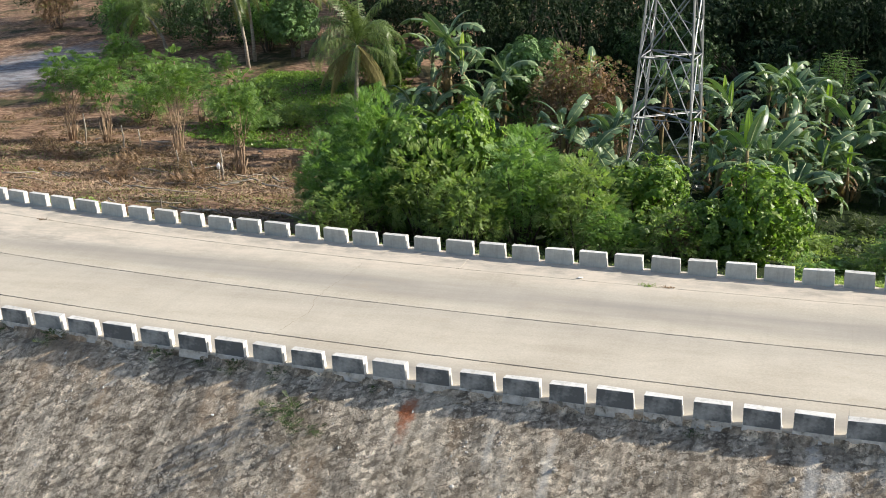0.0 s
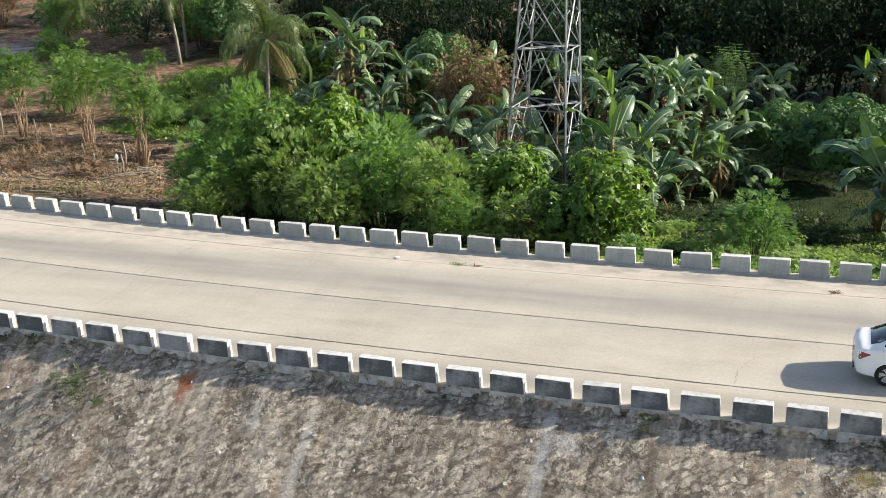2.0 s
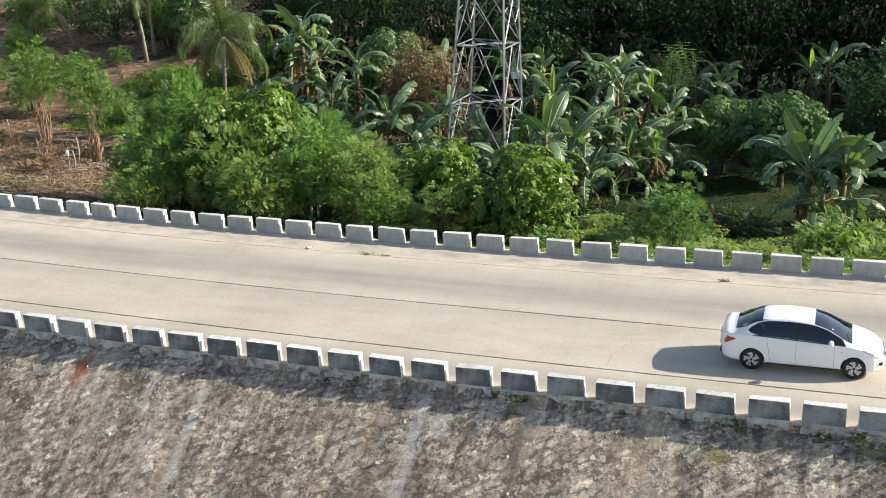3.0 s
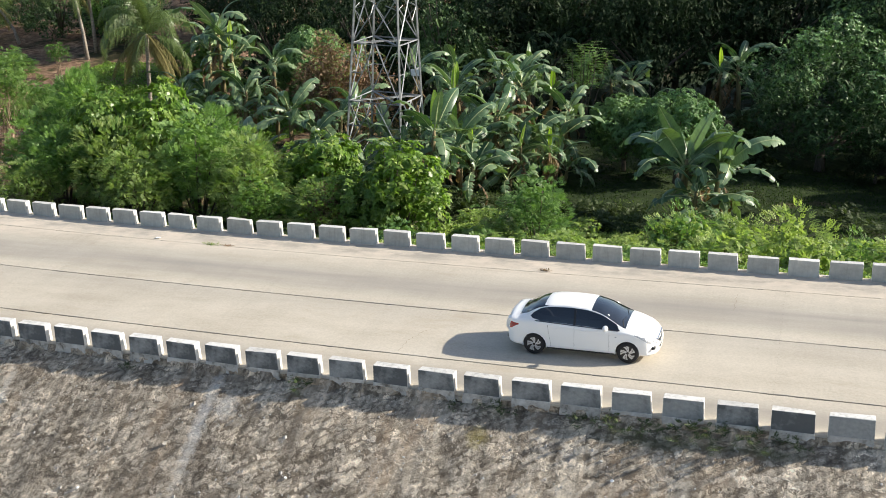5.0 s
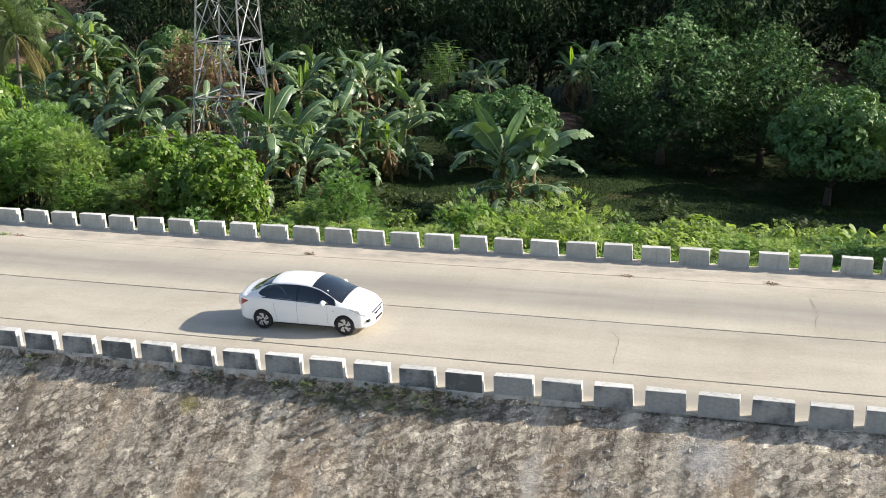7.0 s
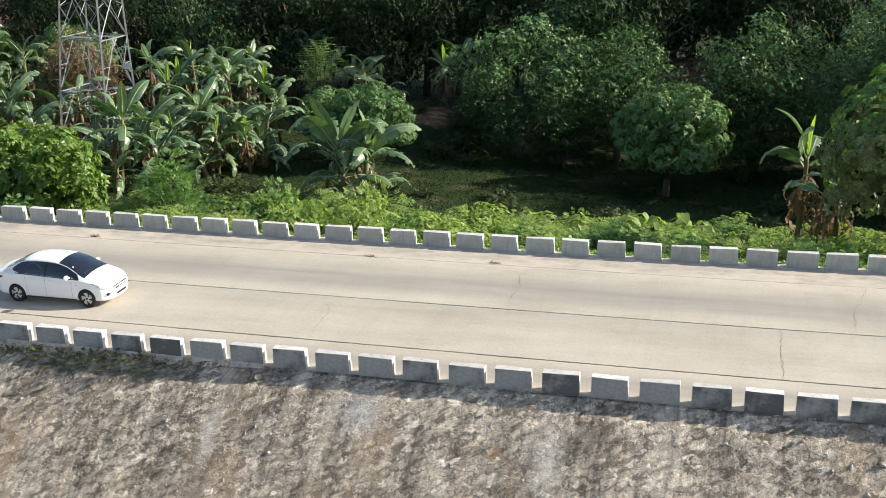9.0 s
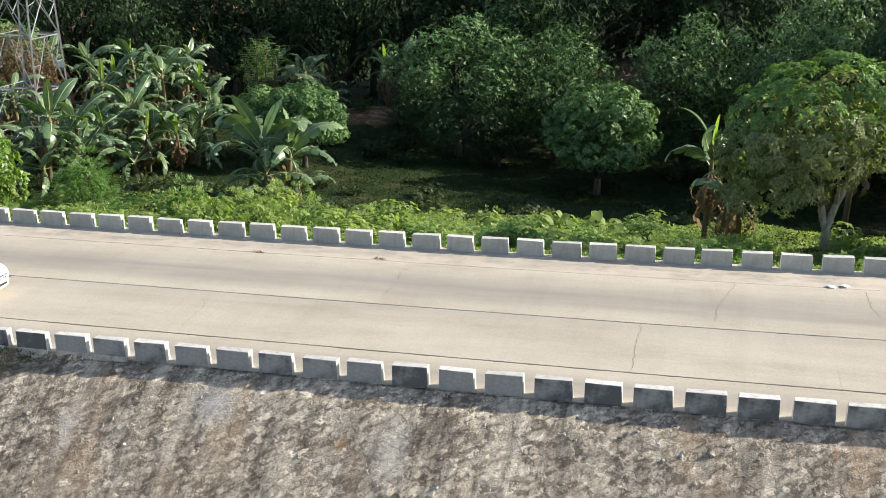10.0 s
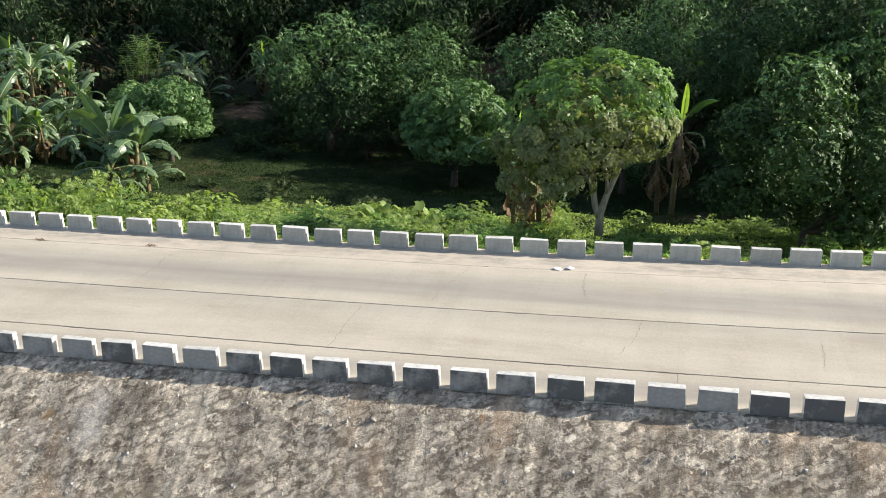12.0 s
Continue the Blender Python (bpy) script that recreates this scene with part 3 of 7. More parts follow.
def crack(points, width=0.03):
    """A ragged crack across the slabs, as a thin dirty ribbon."""
    rng = random.Random(int(points[0][0] * 10))
    line = []
    for (x0, s0), (x1, s1) in zip(points, points[1:]):
        n = max(3, int(math.hypot(x1 - x0, s1 - s0) / 0.14))
        for i in range(n):
            f = i / n
            line.append((x0 + (x1 - x0) * f + rng.uniform(-0.05, 0.05), s0 + (s1 - s0) * f + rng.uniform(-0.03, 0.03)))
    line.append(points[-1])
    verts, faces = [], []
    for i, (x, s) in enumerate(line):
        w = width * rng.uniform(0.25, 1.0) * (0.3 if i in (0, len(line) - 1) else 1)
        g = float(grade(x)) + 0.0085
        verts += [(x - w / 2, s + float(bend(x, s)), g), (x + w / 2, s + float(bend(x, s)), g)]
    for i in range(len(line) - 1):
        faces.append((2 * i, 2 * i + 1, 2 * i + 3, 2 * i + 2))
    part("crack", mesh_from("crack", verts, faces, [CRACK]), None, road, "dirt-filled crack in the concrete")


# ---- barrier: separate blocks on a rough footing ----
def block_mesh(seed, length):
    rng = random.Random(seed)
    bm = box(length, 0.26, 0.575, (0, 0, 0.2475), 0.014, 2)
    for v in bm.verts:
        v.co.x *= 1 - 0.02 * (v.co.z - 0.2)
        v.co += Vector((rng.uniform(-1, 1), rng.uniform(-1, 1), rng.uniform(-1, 1))) * 0.004
    # a chipped corner
    for _ in range(2):
        cx, cy = rng.choice((-1, 1)) * length / 2, rng.choice((-1, 1)) * 0.13
        size = rng.uniform(0.01, 0.04)
        for v in bm.verts:
            if abs(v.co.x - cx) < 0.05 and abs(v.co.y - cy) < 0.05 and v.co.z > 0.4:
                v.co.z -= size * 0.4
                v.co.x -= math.copysign(size * 0.4, cx)
    me = bpy.data.meshes.new("barrier_block")
    # faces towards -y get the darker material, their shade put into the colour
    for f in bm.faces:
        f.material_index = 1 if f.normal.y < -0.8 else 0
    bm.to_mesh(me)
    bm.free()
    me.materials.append(BLOCK)
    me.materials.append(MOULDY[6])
    return me


def base_mesh(seed):
    """The ragged lump of lean concrete that a block was cast on."""
    rng = random.Random(seed + 40)
    bm = box(0.985, 0.272, 0.53, (0, -0.009, -0.215), 0.016, 1)
    bmesh.ops.subdivide_edges(bm, edges=bm.edges[:], cuts=3, use_grid_fill=True)
    for v in bm.verts:
        low = max(0.0, 0.03 - v.co.z)
        v.co += Vector((rng.uniform(-1, 1) * 0.05, rng.uniform(-1, 0.6) * 0.035, rng.uniform(-1, 1) * 0.05)) * min(1, low * 5)
    me = bpy.data.meshes.new("base")
    bm.to_mesh(me)
    bm.free()
    me.materials.append(FOOTING)
    return me


def refaced(me, mat):
    """The same block with another outer face."""
    other = me.copy()
    other.materials[1] = mat
    return other


GRIME = "756968967648778876777768676544793554465483378677669834998658"  # how black each near block is, from the seventeenth before the origin on


def build_barrier():
    rng = random.Random(9)
    patterns = [block_mesh(s, rng.uniform(0.94, 1.0)) for s in range(6)]
    near_meshes = {k: [refaced(me, MOULDY[k]) for me in patterns] for k in range(10)}
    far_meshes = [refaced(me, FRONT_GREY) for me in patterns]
    bases = [base_mesh(s) for s in range(5)]
    near_keys = ((-15, -23.47), (-12, -19.09), (-9, -15.03), (-6, -11.01), (-3, -7.1), (0, -3.27), (4, 1.68), (14, 14.03), (21, 22.70), (30, 33.91), (39, 45.31), (79, 97.0))
    far_keys = ((-15, -34.3), (-12, -29.48), (-9, -25.09), (-6, -20.78), (-3, -16.75), (0, -12.7), (6, -4.95), (12, 2.72), (20, 12.76), (25, 18.98), (34, 30.22), (40, 37.88), (47, 47.14), (87, 99.0))
    for meshes, keys, side, label, group in (
        (near_meshes, near_keys, -4.92, "pale concrete barrier block, its outer face blackened by damp", "barrier blocks above the bank"),
        (far_meshes, far_keys, 5.81, "weathered white-painted concrete barrier block at the road edge", "barrier blocks beside the orchard"),
    ):
        ks, xs = np.array(keys, float).T
        for k in range(-40, 80):
            left = float(np.interp(k, ks, xs)) if k >= -15 else xs[0] + (k + 15) * 1.45
            right = float(np.interp(k + 1, ks, xs)) if k >= -16 else xs[0] + (k + 16) * 1.45
            pitch = right - left
            x = left + 0.39 * pitch + rng.uniform(-0.02, 0.02)
            ang = math.atan(float(bend(x + 0.5, side) - bend(x - 0.5, side)))
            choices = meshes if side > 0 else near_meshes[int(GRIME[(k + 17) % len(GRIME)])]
            ob = new("barrier_block", rng.choice(choices))
            ob.matrix_basis = pose(x, side + float(bend(x, side)) + rng.uniform(-0.012, 0.012), float(grade(x)) + rng.uniform(-0.012, 0.012), rng.uniform(-0.8, 0.8), -3.0 + rng.uniform(-0.7, 0.7), math.degrees(ang) + rng.uniform(-0.9, 0.9))
            ob.scale.x = pitch / 1.245
            if side < 0 and -40 < x < 17:
                part("base", rng.choice(bases), None, ob, "crumbling pale concrete base")
            tagged(ob, label, "barrier block", group)


build_barrier()


def build_footing(name, s_in, s_out, top, bottom, label):
    verts, faces = [], []
    xs = np.arange(-60, 92, 0.12)
    for i, x in enumerate(xs):
        c, g = float(bend(x, s_in)), float(grade(x))
        r = float(rugged(np.array(x / 0.5), np.array(3.3), 4, 5))
        low = bottom + r * 0.35
        sgn = -1 if s_out < s_in else 1
        verts += [(x, s_in + c, g + top), (x, s_out + c + sgn * r * 0.06, g + top + r * 0.05), (x, s_out + c + sgn * (0.05 + r * 0.22), g + (top + low) / 2), (x, s_out + c + sgn * (0.16 + r * 0.34), g + low), (x, s_in + c, g + low - 0.2)]
    for i in range(len(xs) - 1):
        for k in range(4):
            a = i * 5 + k
            faces.append((a, a + 5, a + 6, a + 1) if s_out > s_in else (a, a + 1, a + 6, a + 5))
    ob = new(name, mesh_from(name, verts, faces, [RUBBLE if s_in < 0 else FOOTING]))
    tagged(ob, label, "footing", kind="structure")


build_footing("footing_near", -4.98, -5.05, -0.05, -0.44, "rough damp brown footing under the barrier")
build_footing("footing_far", 5.92, 6.02, -0.03, -0.45, "rough concrete footing under the far barrier")


for line in (
    [(-16.77, 3.82), (-16.74, 2.35), (-16.89, 0.87), (-16.79, -0.24), (-16.47, -1.12), (-16.61, -2.04), (-16.76, -3.07)],
    [(4.41, -1.12), (4.07, -2.06), (4.02, -3.0)], [(33.89, 4.1), (33.69, 3.17), (33.33, 1.87), (33.31, 0.85)], [(31.2, 0.24), (31.2, -1.57), (31.19, -3.11)],
    [(37.78, 4.1), (37.85, 2.62), (38.12, 1.74)], [(12.63, 3.69), (12.61, 2.19)], [(22.94, 3.37), (23.17, 2.3), (23.09, 0.96)],
    [(39.91, 0.28), (39.68, -1.28), (39.35, -2.21)], [(44.94, -0.6), (44.9, -2.15)], [(17.5, -0.35), (17.83, -0.84), (17.89, -2.07), (17.99, -2.72)],
):
    crack(line, 0.017)

# ---- plants ----
def leaf_quads(base, way, length, width, sag, rng, fold=0.25, face=None):
    """Folded rhombic leaves: arrays of base points, ways; returns corners, four a leaf."""
    n = len(base)
    way = way / np.linalg.norm(way, axis=1, keepdims=True)
    up = (np.tile((0.0, 0.0, 1.0), (n, 1)) if face is None else face) + rng.normal(0, 0.35, (n, 3))
    side = np.cross(way, up)
    side /= np.linalg.norm(side, axis=1, keepdims=True) + 1e-9
    nor = np.cross(side, way)
    L = (length * rng.uniform(0.7, 1.25, n))[:, None]
    W = (width * rng.uniform(0.75, 1.25, n))[:, None]
    drop = np.array((0, 0, -1.0)) * L * (sag * rng.uniform(0.4, 1.3, n))[:, None]
    mid = base + way * L * 0.45 + drop * 0.25
    tip = base + way * L + drop
    return np.stack([base, mid - side * W / 2 + nor * W * fold, tip, mid + side * W / 2 + nor * W * fold], 1)


def slim(quads):
    """The same leaves with three corners each, for crowns that stay far off."""
    a, b, c, d = (quads[:, k] for k in range(4))
    return np.stack([a * 0.75 + b * 0.25 + (b - d) * 0.2, c, a * 0.75 + d * 0.25 + (d - b) * 0.2], 1)


def lobes_for(radius, height, count, rng, flat=0.75, low=0.0, cleft=0.8, knob=(0.22, 0.4)):
    """A lumpy crown: domes spread over an egg-shaped hull that stands at low, with clefts between them."""
    mid, hull = low + height / 2, (radius * 0.72, radius * 0.72, height * 0.5 - radius * 0.26)
    out = []
    for k in range(count * 14):
        z = rng.uniform(-0.75, 1.0)
        a = rng.uniform(0, 6.283)
        c = math.sqrt(1 - z * z)
        r = radius * rng.uniform(*knob)
        p = (math.cos(a) * c * hull[0], math.sin(a) * c * hull[1], mid + z * hull[2])
        if all(math.dist(p, q[:3]) > cleft * (r + q[3]) for q in out):
            out.append((*p, r, r, r * flat * rng.uniform(1.0, 1.3)))
        if len(out) >= count:
            break
    return out


def domed(radius, height, count, seed, low=0.3, knobs=11):
    """A crown of big domes with dark clefts between them, each dome a cluster of knobs."""
    rng = random.Random(seed)
    out = []
    for cx, cy, cz, rx, ry, rz in lobes_for(radius, height, count, rng, 0.85, low, 0.78, (0.27, 0.42)):
        out.append((cx, cy, cz, rx * 0.82, ry * 0.82, rz * 0.82))
        kept = []
        for k in range(knobs * 8):
            v = Vector((rng.gauss(0, 1), rng.gauss(0, 1), rng.gauss(0.35, 1))).normalized()
            if all((v - w).length > 0.5 for w in kept):
                kept.append(v)
                r = rx * rng.uniform(0.26, 0.38)
                out.append((cx + v.x * rx * 0.72, cy + v.y * ry * 0.72, cz + v.z * rz * 0.72, r, r, r * 0.85))
            if len(kept) >= knobs:
                break
    return out


def limbs_for(lobes, trunk_h, trunk_r, rng, lean=(0, 0)):
    base = [(0, 0, -0.4), (lean[0] * 0.3, lean[1] * 0.3, trunk_h * 0.5), (lean[0], lean[1], trunk_h)]
    tubes = [(base, [trunk_r * 1.35, trunk_r, trunk_r * 0.85])]
    for cx, cy, cz, rx, ry, rz in lobes[1:10]:
        mx, my = (cx + lean[0]) * 0.45 + rng.uniform(-0.2, 0.2), (cy + lean[1]) * 0.45 + rng.uniform(-0.2, 0.2)
        mz = trunk_h + max(0.25, (cz - trunk_h)) * 0.5
        r = trunk_r * rng.uniform(0.3, 0.5)
        tubes.append(([(lean[0], lean[1], trunk_h * 0.92), (mx, my, mz), (cx, cy, max(cz, trunk_h + 0.3))], [r, r * 0.75, r * 0.3]))
    return tubes


def clump_points(lobes, clump, total, rng, squash=0.85, gap=1.4):
    """Points on small knobs of twigs that sit over the lobes' outer faces, with outward ways."""
    lobes = np.array(lobes, float)
    centres, norms = [], []
    for k, (cx, cy, cz, rx, ry, rz) in enumerate(lobes):
        area = 4 * math.pi * ((rx * ry) ** 1.6 / 3 + (rx * rz) ** 1.6 / 3 + (ry * rz) ** 1.6 / 3) ** (1 / 1.6)
        n = max(4, int(area / clump**2 / 1.5))
        d = rng.normal(0, 1, (n * 3, 3))
        d /= np.linalg.norm(d, axis=1, keepdims=True)
        kept = []
        for v in d:
            if v[2] > -0.85 and all(((v - w) * (rx, ry, rz)) @ ((v - w) * (rx, ry, rz)) > (clump * gap) ** 2 for w in kept):
                kept.append(v)
        d = np.array(kept)
        p = np.array((cx, cy, cz)) + d * np.array((rx, ry, rz)) * rng.uniform(0.8, 1.04, (len(d), 1))
        inside = np.zeros(len(d), bool)
        for j, o in enumerate(lobes):
            if j != k:
                inside |= (((p - o[:3]) / o[3:]) ** 2).sum(1) < 0.72
        nor = d / np.array((rx, ry, rz))
        centres.append(p[~inside])
        norms.append((nor / np.linalg.norm(nor, axis=1, keepdims=True))[~inside])
    c, n = np.concatenate(centres), np.concatenate(norms)
    size = clump * rng.uniform(0.7, 1.2, len(c))
    each = np.maximum(3, (total * size**2 / (size**2).sum()).astype(int))
    c, n, size = np.repeat(c, each, 0), np.repeat(n, each, 0), np.repeat(size, each)
    d = rng.normal(0, 1, c.shape) + n * 1.5 + np.array((0, 0, 0.3))
    d /= np.linalg.norm(d, axis=1, keepdims=True)
    way = d * 0.55 + n
    return c + d * np.array((1, 1, squash)) * (size * rng.uniform(0.82, 1.06, len(c)))[:, None], way / np.linalg.norm(way, axis=1, keepdims=True)


def rosettes(points, ways, count, length, width, sag, rng, open_=0.85):
    """Whorls of leaves that spread flat round each twig's end."""
    p, w = np.repeat(points, count, 0), np.repeat(ways, count, 0)
    t = rng.normal(0, 1, p.shape)
    t -= w * (t * w).sum(1, keepdims=True)
    t /= np.linalg.norm(t, axis=1, keepdims=True) + 1e-9
    return leaf_quads(p, w * 0.3 + t * open_ + rng.normal(0, 0.12, p.shape), length, width, sag, rng, face=w * 1.3 + (0, 0, 0.3))


def core_leaves(lobes, rng, size, dense=1.0):
    """Sparse big old leaves inside the crown, which make it opaque."""
    out = []
    for cx, cy, cz, rx, ry, rz in lobes:
        n = int(dense * 5.0 * (rx * ry + rx * rz + ry * rz) / size**2)
        d = rng.normal(0, 1, (n, 3))
        d /= np.linalg.norm(d, axis=1, keepdims=True)
        p = np.array((cx, cy, cz)) + d * np.array((rx, ry, rz)) * rng.uniform(0.5, 0.72, (n, 1))
        t = np.cross(d, rng.normal(0, 1, d.shape))
        out.append(leaf_quads(p - t * size * 0.3, t, size, size * 0.6, 0.2, rng))
    return np.concatenate(out)


def tree(name, radius, height, low, seed, mat, bark_mat, leaves, clump, length, width, sag, label, category="tree", trunk_r=0.2, lobe_count=9, extra=None, flat=0.75, lean=(0, 0), trunk_h=None, lobes=None, limbs=None, count=7, core=0.55, choose=None, far=False, gap=2.0, cleft=0.8, knob=(0.22, 0.4)):
    """A tree at the origin: trunk with limbs, and a crown of separate leaves."""
    pr, rng = random.Random(seed), np.random.default_rng(seed)
    t = thing(name, (0, 0, 0), label, category)
    lobes = lobes or lobes_for(radius, height, lobe_count, pr, flat, low, cleft, knob)
    part("trunk", tubes_mesh("trunk", limbs or limbs_for(lobes, trunk_h or max(0.5, low + height * 0.12), trunk_r, pr, lean), bark_mat), None, t)
    p, w = clump_points(lobes, clump, leaves // count, rng, gap=gap)
    if extra:
        pick = choose(p, rng) if choose else rng.uniform(0, 1, len(p)) < extra[1]
        q = rosettes(p[pick], w[pick], count, length, width, sag, rng)
        part("fresh_foliage", quads_mesh("fresh_foliage", slim(q) if far else q, extra[0], per=3 if far else 4), None, t)
        p, w = p[~pick], w[~pick]
    q = rosettes(p, w, count, length, width, sag, rng)
    if core:
        middle = np.array([c[:3] for c in lobes]).mean(0)
        hull = [(*middle, radius * (1.56 - cleft), radius * (1.56 - cleft), height * (0.8 - cleft * 0.5))] if limbs is None else []
        q = np.concatenate([q, *(core_leaves(c, rng, core * k, 0.7) for c, k in ((lobes, 1.0), (hull, 1.3)) if c)])
    part("crown", quads_mesh("crown", slim(q) if far else q, mat, per=3 if far else 4), None, t)
    return t


def pinnate(base, way, length, width, pairs, rng, sag=0.35):
    """Feathered leaves: pairs of leaflets along an arching rib; returns corners, four a leaflet."""
    n = len(base)
    way = way / np.linalg.norm(way, axis=1, keepdims=True)
    up = np.tile((0.0, 0.0, 1.0), (n, 1)) + rng.normal(0, 0.25, (n, 3))
    side = np.cross(way, up)
    side /= np.linalg.norm(side, axis=1, keepdims=True) + 1e-9
    L = (length * rng.uniform(0.7, 1.2, n))[:, None]
    out = []
    for k in range(pairs):
        f = (k + 0.6) / pairs
        p = base + way * L * f + np.array((0, 0, -1.0)) * L * sag * f * f
        l = width * (math.sin(math.pi * (0.15 + 0.8 * f)) ** 0.7) * 0.5
        thick = way * L / pairs * 0.36
        for sgn in (-1, 1):
            end = p + side * sgn * l * rng.uniform(0.8, 1.15, (n, 1)) + way * L / pairs * 0.6 + np.array((0, 0, -0.22)) * l
            out.append(np.stack([p - thick * 0.5, p * 0.4 + end * 0.6 - thick, end, p * 0.4 + end * 0.6 + thick], 1))
    return np.concatenate(out)


def shoots(radius, height, count, rng, spread=0.6, inner=0.35):
    """Curved shoots that rise and lean outwards: lists of points."""
    out = []
    for k in range(count):
        a, f = rng.uniform(0, 6.283), math.sqrt(rng.uniform(0, 1))
        bx, by = math.cos(a) * radius * f * inner, math.sin(a) * radius * f * inner
        h = height * rng.uniform(0.45, 1.0) * (1.08 - 0.5 * f * f)
        reach = radius * f * rng.uniform(0.75, 1.1)
        a += rng.uniform(-0.4, 0.4)
        ex, ey = math.cos(a) * reach, math.sin(a) * reach
        out.append([(bx, by, -0.2), (bx * 0.6 + ex * 0.3, by * 0.6 + ey * 0.3, h * 0.55), (ex * 0.8, ey * 0.8, h * 0.88), (ex * 1.08, ey * 1.08, h)])
    return out


def plume_leaves(paths, per, length, width, pairs, rng, start=0.3, sag=0.35, lift=0.35):
    """Feathered leaves along shoots, smaller and more upright towards the tips."""
    quads = []
    for path in paths:
        pts = np.array(path)
        f = start + (1 - start) * rng.uniform(0, 1, per) ** 0.75
        i = np.clip((f * 3).astype(int), 0, 2)
        u = (f * 3 - i)[:, None]
        p = pts[i] * (1 - u) + pts[i + 1] * u
        way = rng.normal(0, 1, (per, 3)) * (1, 1, 0.35) + (0, 0, lift) + (pts[3] - pts[1]) / np.linalg.norm(pts[3] - pts[1]) * f[:, None] * 0.9
        quads.append(pinnate(p, way, length, width, pairs, rng, sag))
    return np.concatenate(quads)


def plume_bush(name, seed, radius, height, count, per, length, width, pairs, mats, label, category="bush", start=0.3, stem_r=0.025, sag=0.35, lift=0.35, inner=0.35, under=None):
    """A bush of leaning shoots clad in feathered leaves, in two tones."""
    pr, rng = random.Random(seed), np.random.default_rng(seed)
    t = thing(name, (0, 0, 0), label, category)
    paths = shoots(radius, height, count, pr, inner=inner)
    if stem_r > 0.015:
        twigs = part("stem", tubes_mesh("stem", [(q, [stem_r, stem_r * 0.8, stem_r * 0.5, stem_r * 0.2]) for q in paths], DRY_WOOD if stem_r > 0.03 else MANGO_BARK, 4), None, t)
        tagged(twigs, kind="stuff")
    cut = max(1, int(count * 0.35)) if stem_r > 0.015 else 0
    start = start if cut else 0.04
    if cut:
        part("young_growth", quads_mesh("young_growth", plume_leaves(paths[:cut], per, length, width, pairs, rng, start, sag, lift + 0.2), mats[1]), None, t)
    q = plume_leaves(paths[cut:], per, length, width, pairs, rng, start, sag, lift)
    if under:
        n, size = under
        d = rng.normal(0, 1, (n, 3))
        d /= np.linalg.norm(d, axis=1, keepdims=True)
        p = d * np.array((radius * 0.62, radius * 0.62, height * 0.36)) * rng.uniform(0.5, 1, (n, 1)) + (0, 0, height * 0.42)
        q = np.concatenate([q, leaf_quads(p, rng.normal(0, 1, p.shape), size, size * 0.45, 0.4, rng)])
    part("foliage", quads_mesh("foliage", q, mats[0]), None, t)
    return t


def feather_bush(name, seed, radius, height, mats, leaves, length, width, pairs, label, category="bush", lobe_count=12, fresh=0.3, sag=0.3, stem=True, clump=0.4, wide=0.62):
    """A rounded bush of many small domes clad in feathered leaves, its upper shoots paler."""
    pr, rng = random.Random(seed), np.random.default_rng(seed)
    t = thing(name, (0, 0, 0), label, category)
    lobes = []
    for k in range(lobe_count):
        a, f = k * 2.4 + pr.uniform(-0.4, 0.4), wide * math.sqrt((k + 0.3) / lobe_count)
        r = radius * pr.uniform(0.24, 0.4)
        z = height * (0.84 - 0.62 * (f / wide) ** 2 * pr.uniform(0.5, 1.1)) * pr.uniform(0.84, 1.05)
        lobes.append((math.cos(a) * radius * f, math.sin(a) * radius * f, max(z, r * 0.5), r, r, min(r * 1.15, max(z, 0.2))))
    if stem:
        stems = [([(c[0] * 0.2, c[1] * 0.2, -0.3), (c[0] * 0.6, c[1] * 0.6, c[2] * 0.5), (c[0], c[1], c[2])], [0.05, 0.035, 0.012]) for c in lobes]
        part("stem", tubes_mesh("stem", stems, MANGO_BARK, 5), None, t)
    p, w = clump_points(lobes, clump, leaves, rng)
    w = w + (0, 0, 0.25)
    if fresh:
        pick = rng.uniform(0, 1, len(p)) < fresh * np.clip(p[:, 2] / height * 1.6 - 0.2, 0.1, 1.5)
        part("young_growth", quads_mesh("young_growth", pinnate(p[pick], w[pick], length, width, pairs, rng, sag), mats[1]), None, t)
        p, w = p[~pick], w[~pick]
    q = np.concatenate([pinnate(p, w, length, width, pairs, rng, sag), core_leaves(lobes, rng, 0.2 if radius < 1.5 else 0.28, 0.6)])
    part("foliage", quads_mesh("foliage", q, mats[0]), None, t)
    return t


def put(ob, x, y, turn=0.0, size=1.0, drop=0.05, z=None, label="", tall=1.0):
    m = pose(x, y, (gz(x, y) if z is None else z) - drop, 0, 0, turn)
    c = copy_thing(ob, m)
    c.scale = (size, size, size * tall)
    if label:
        c["label"] = label
    return c


def done(*obs):
    """Takes away the patterns that copies were made from."""
    for ob in obs:
        for o in (*ob.children_recursive, ob):
            bpy.data.objects.remove(o)


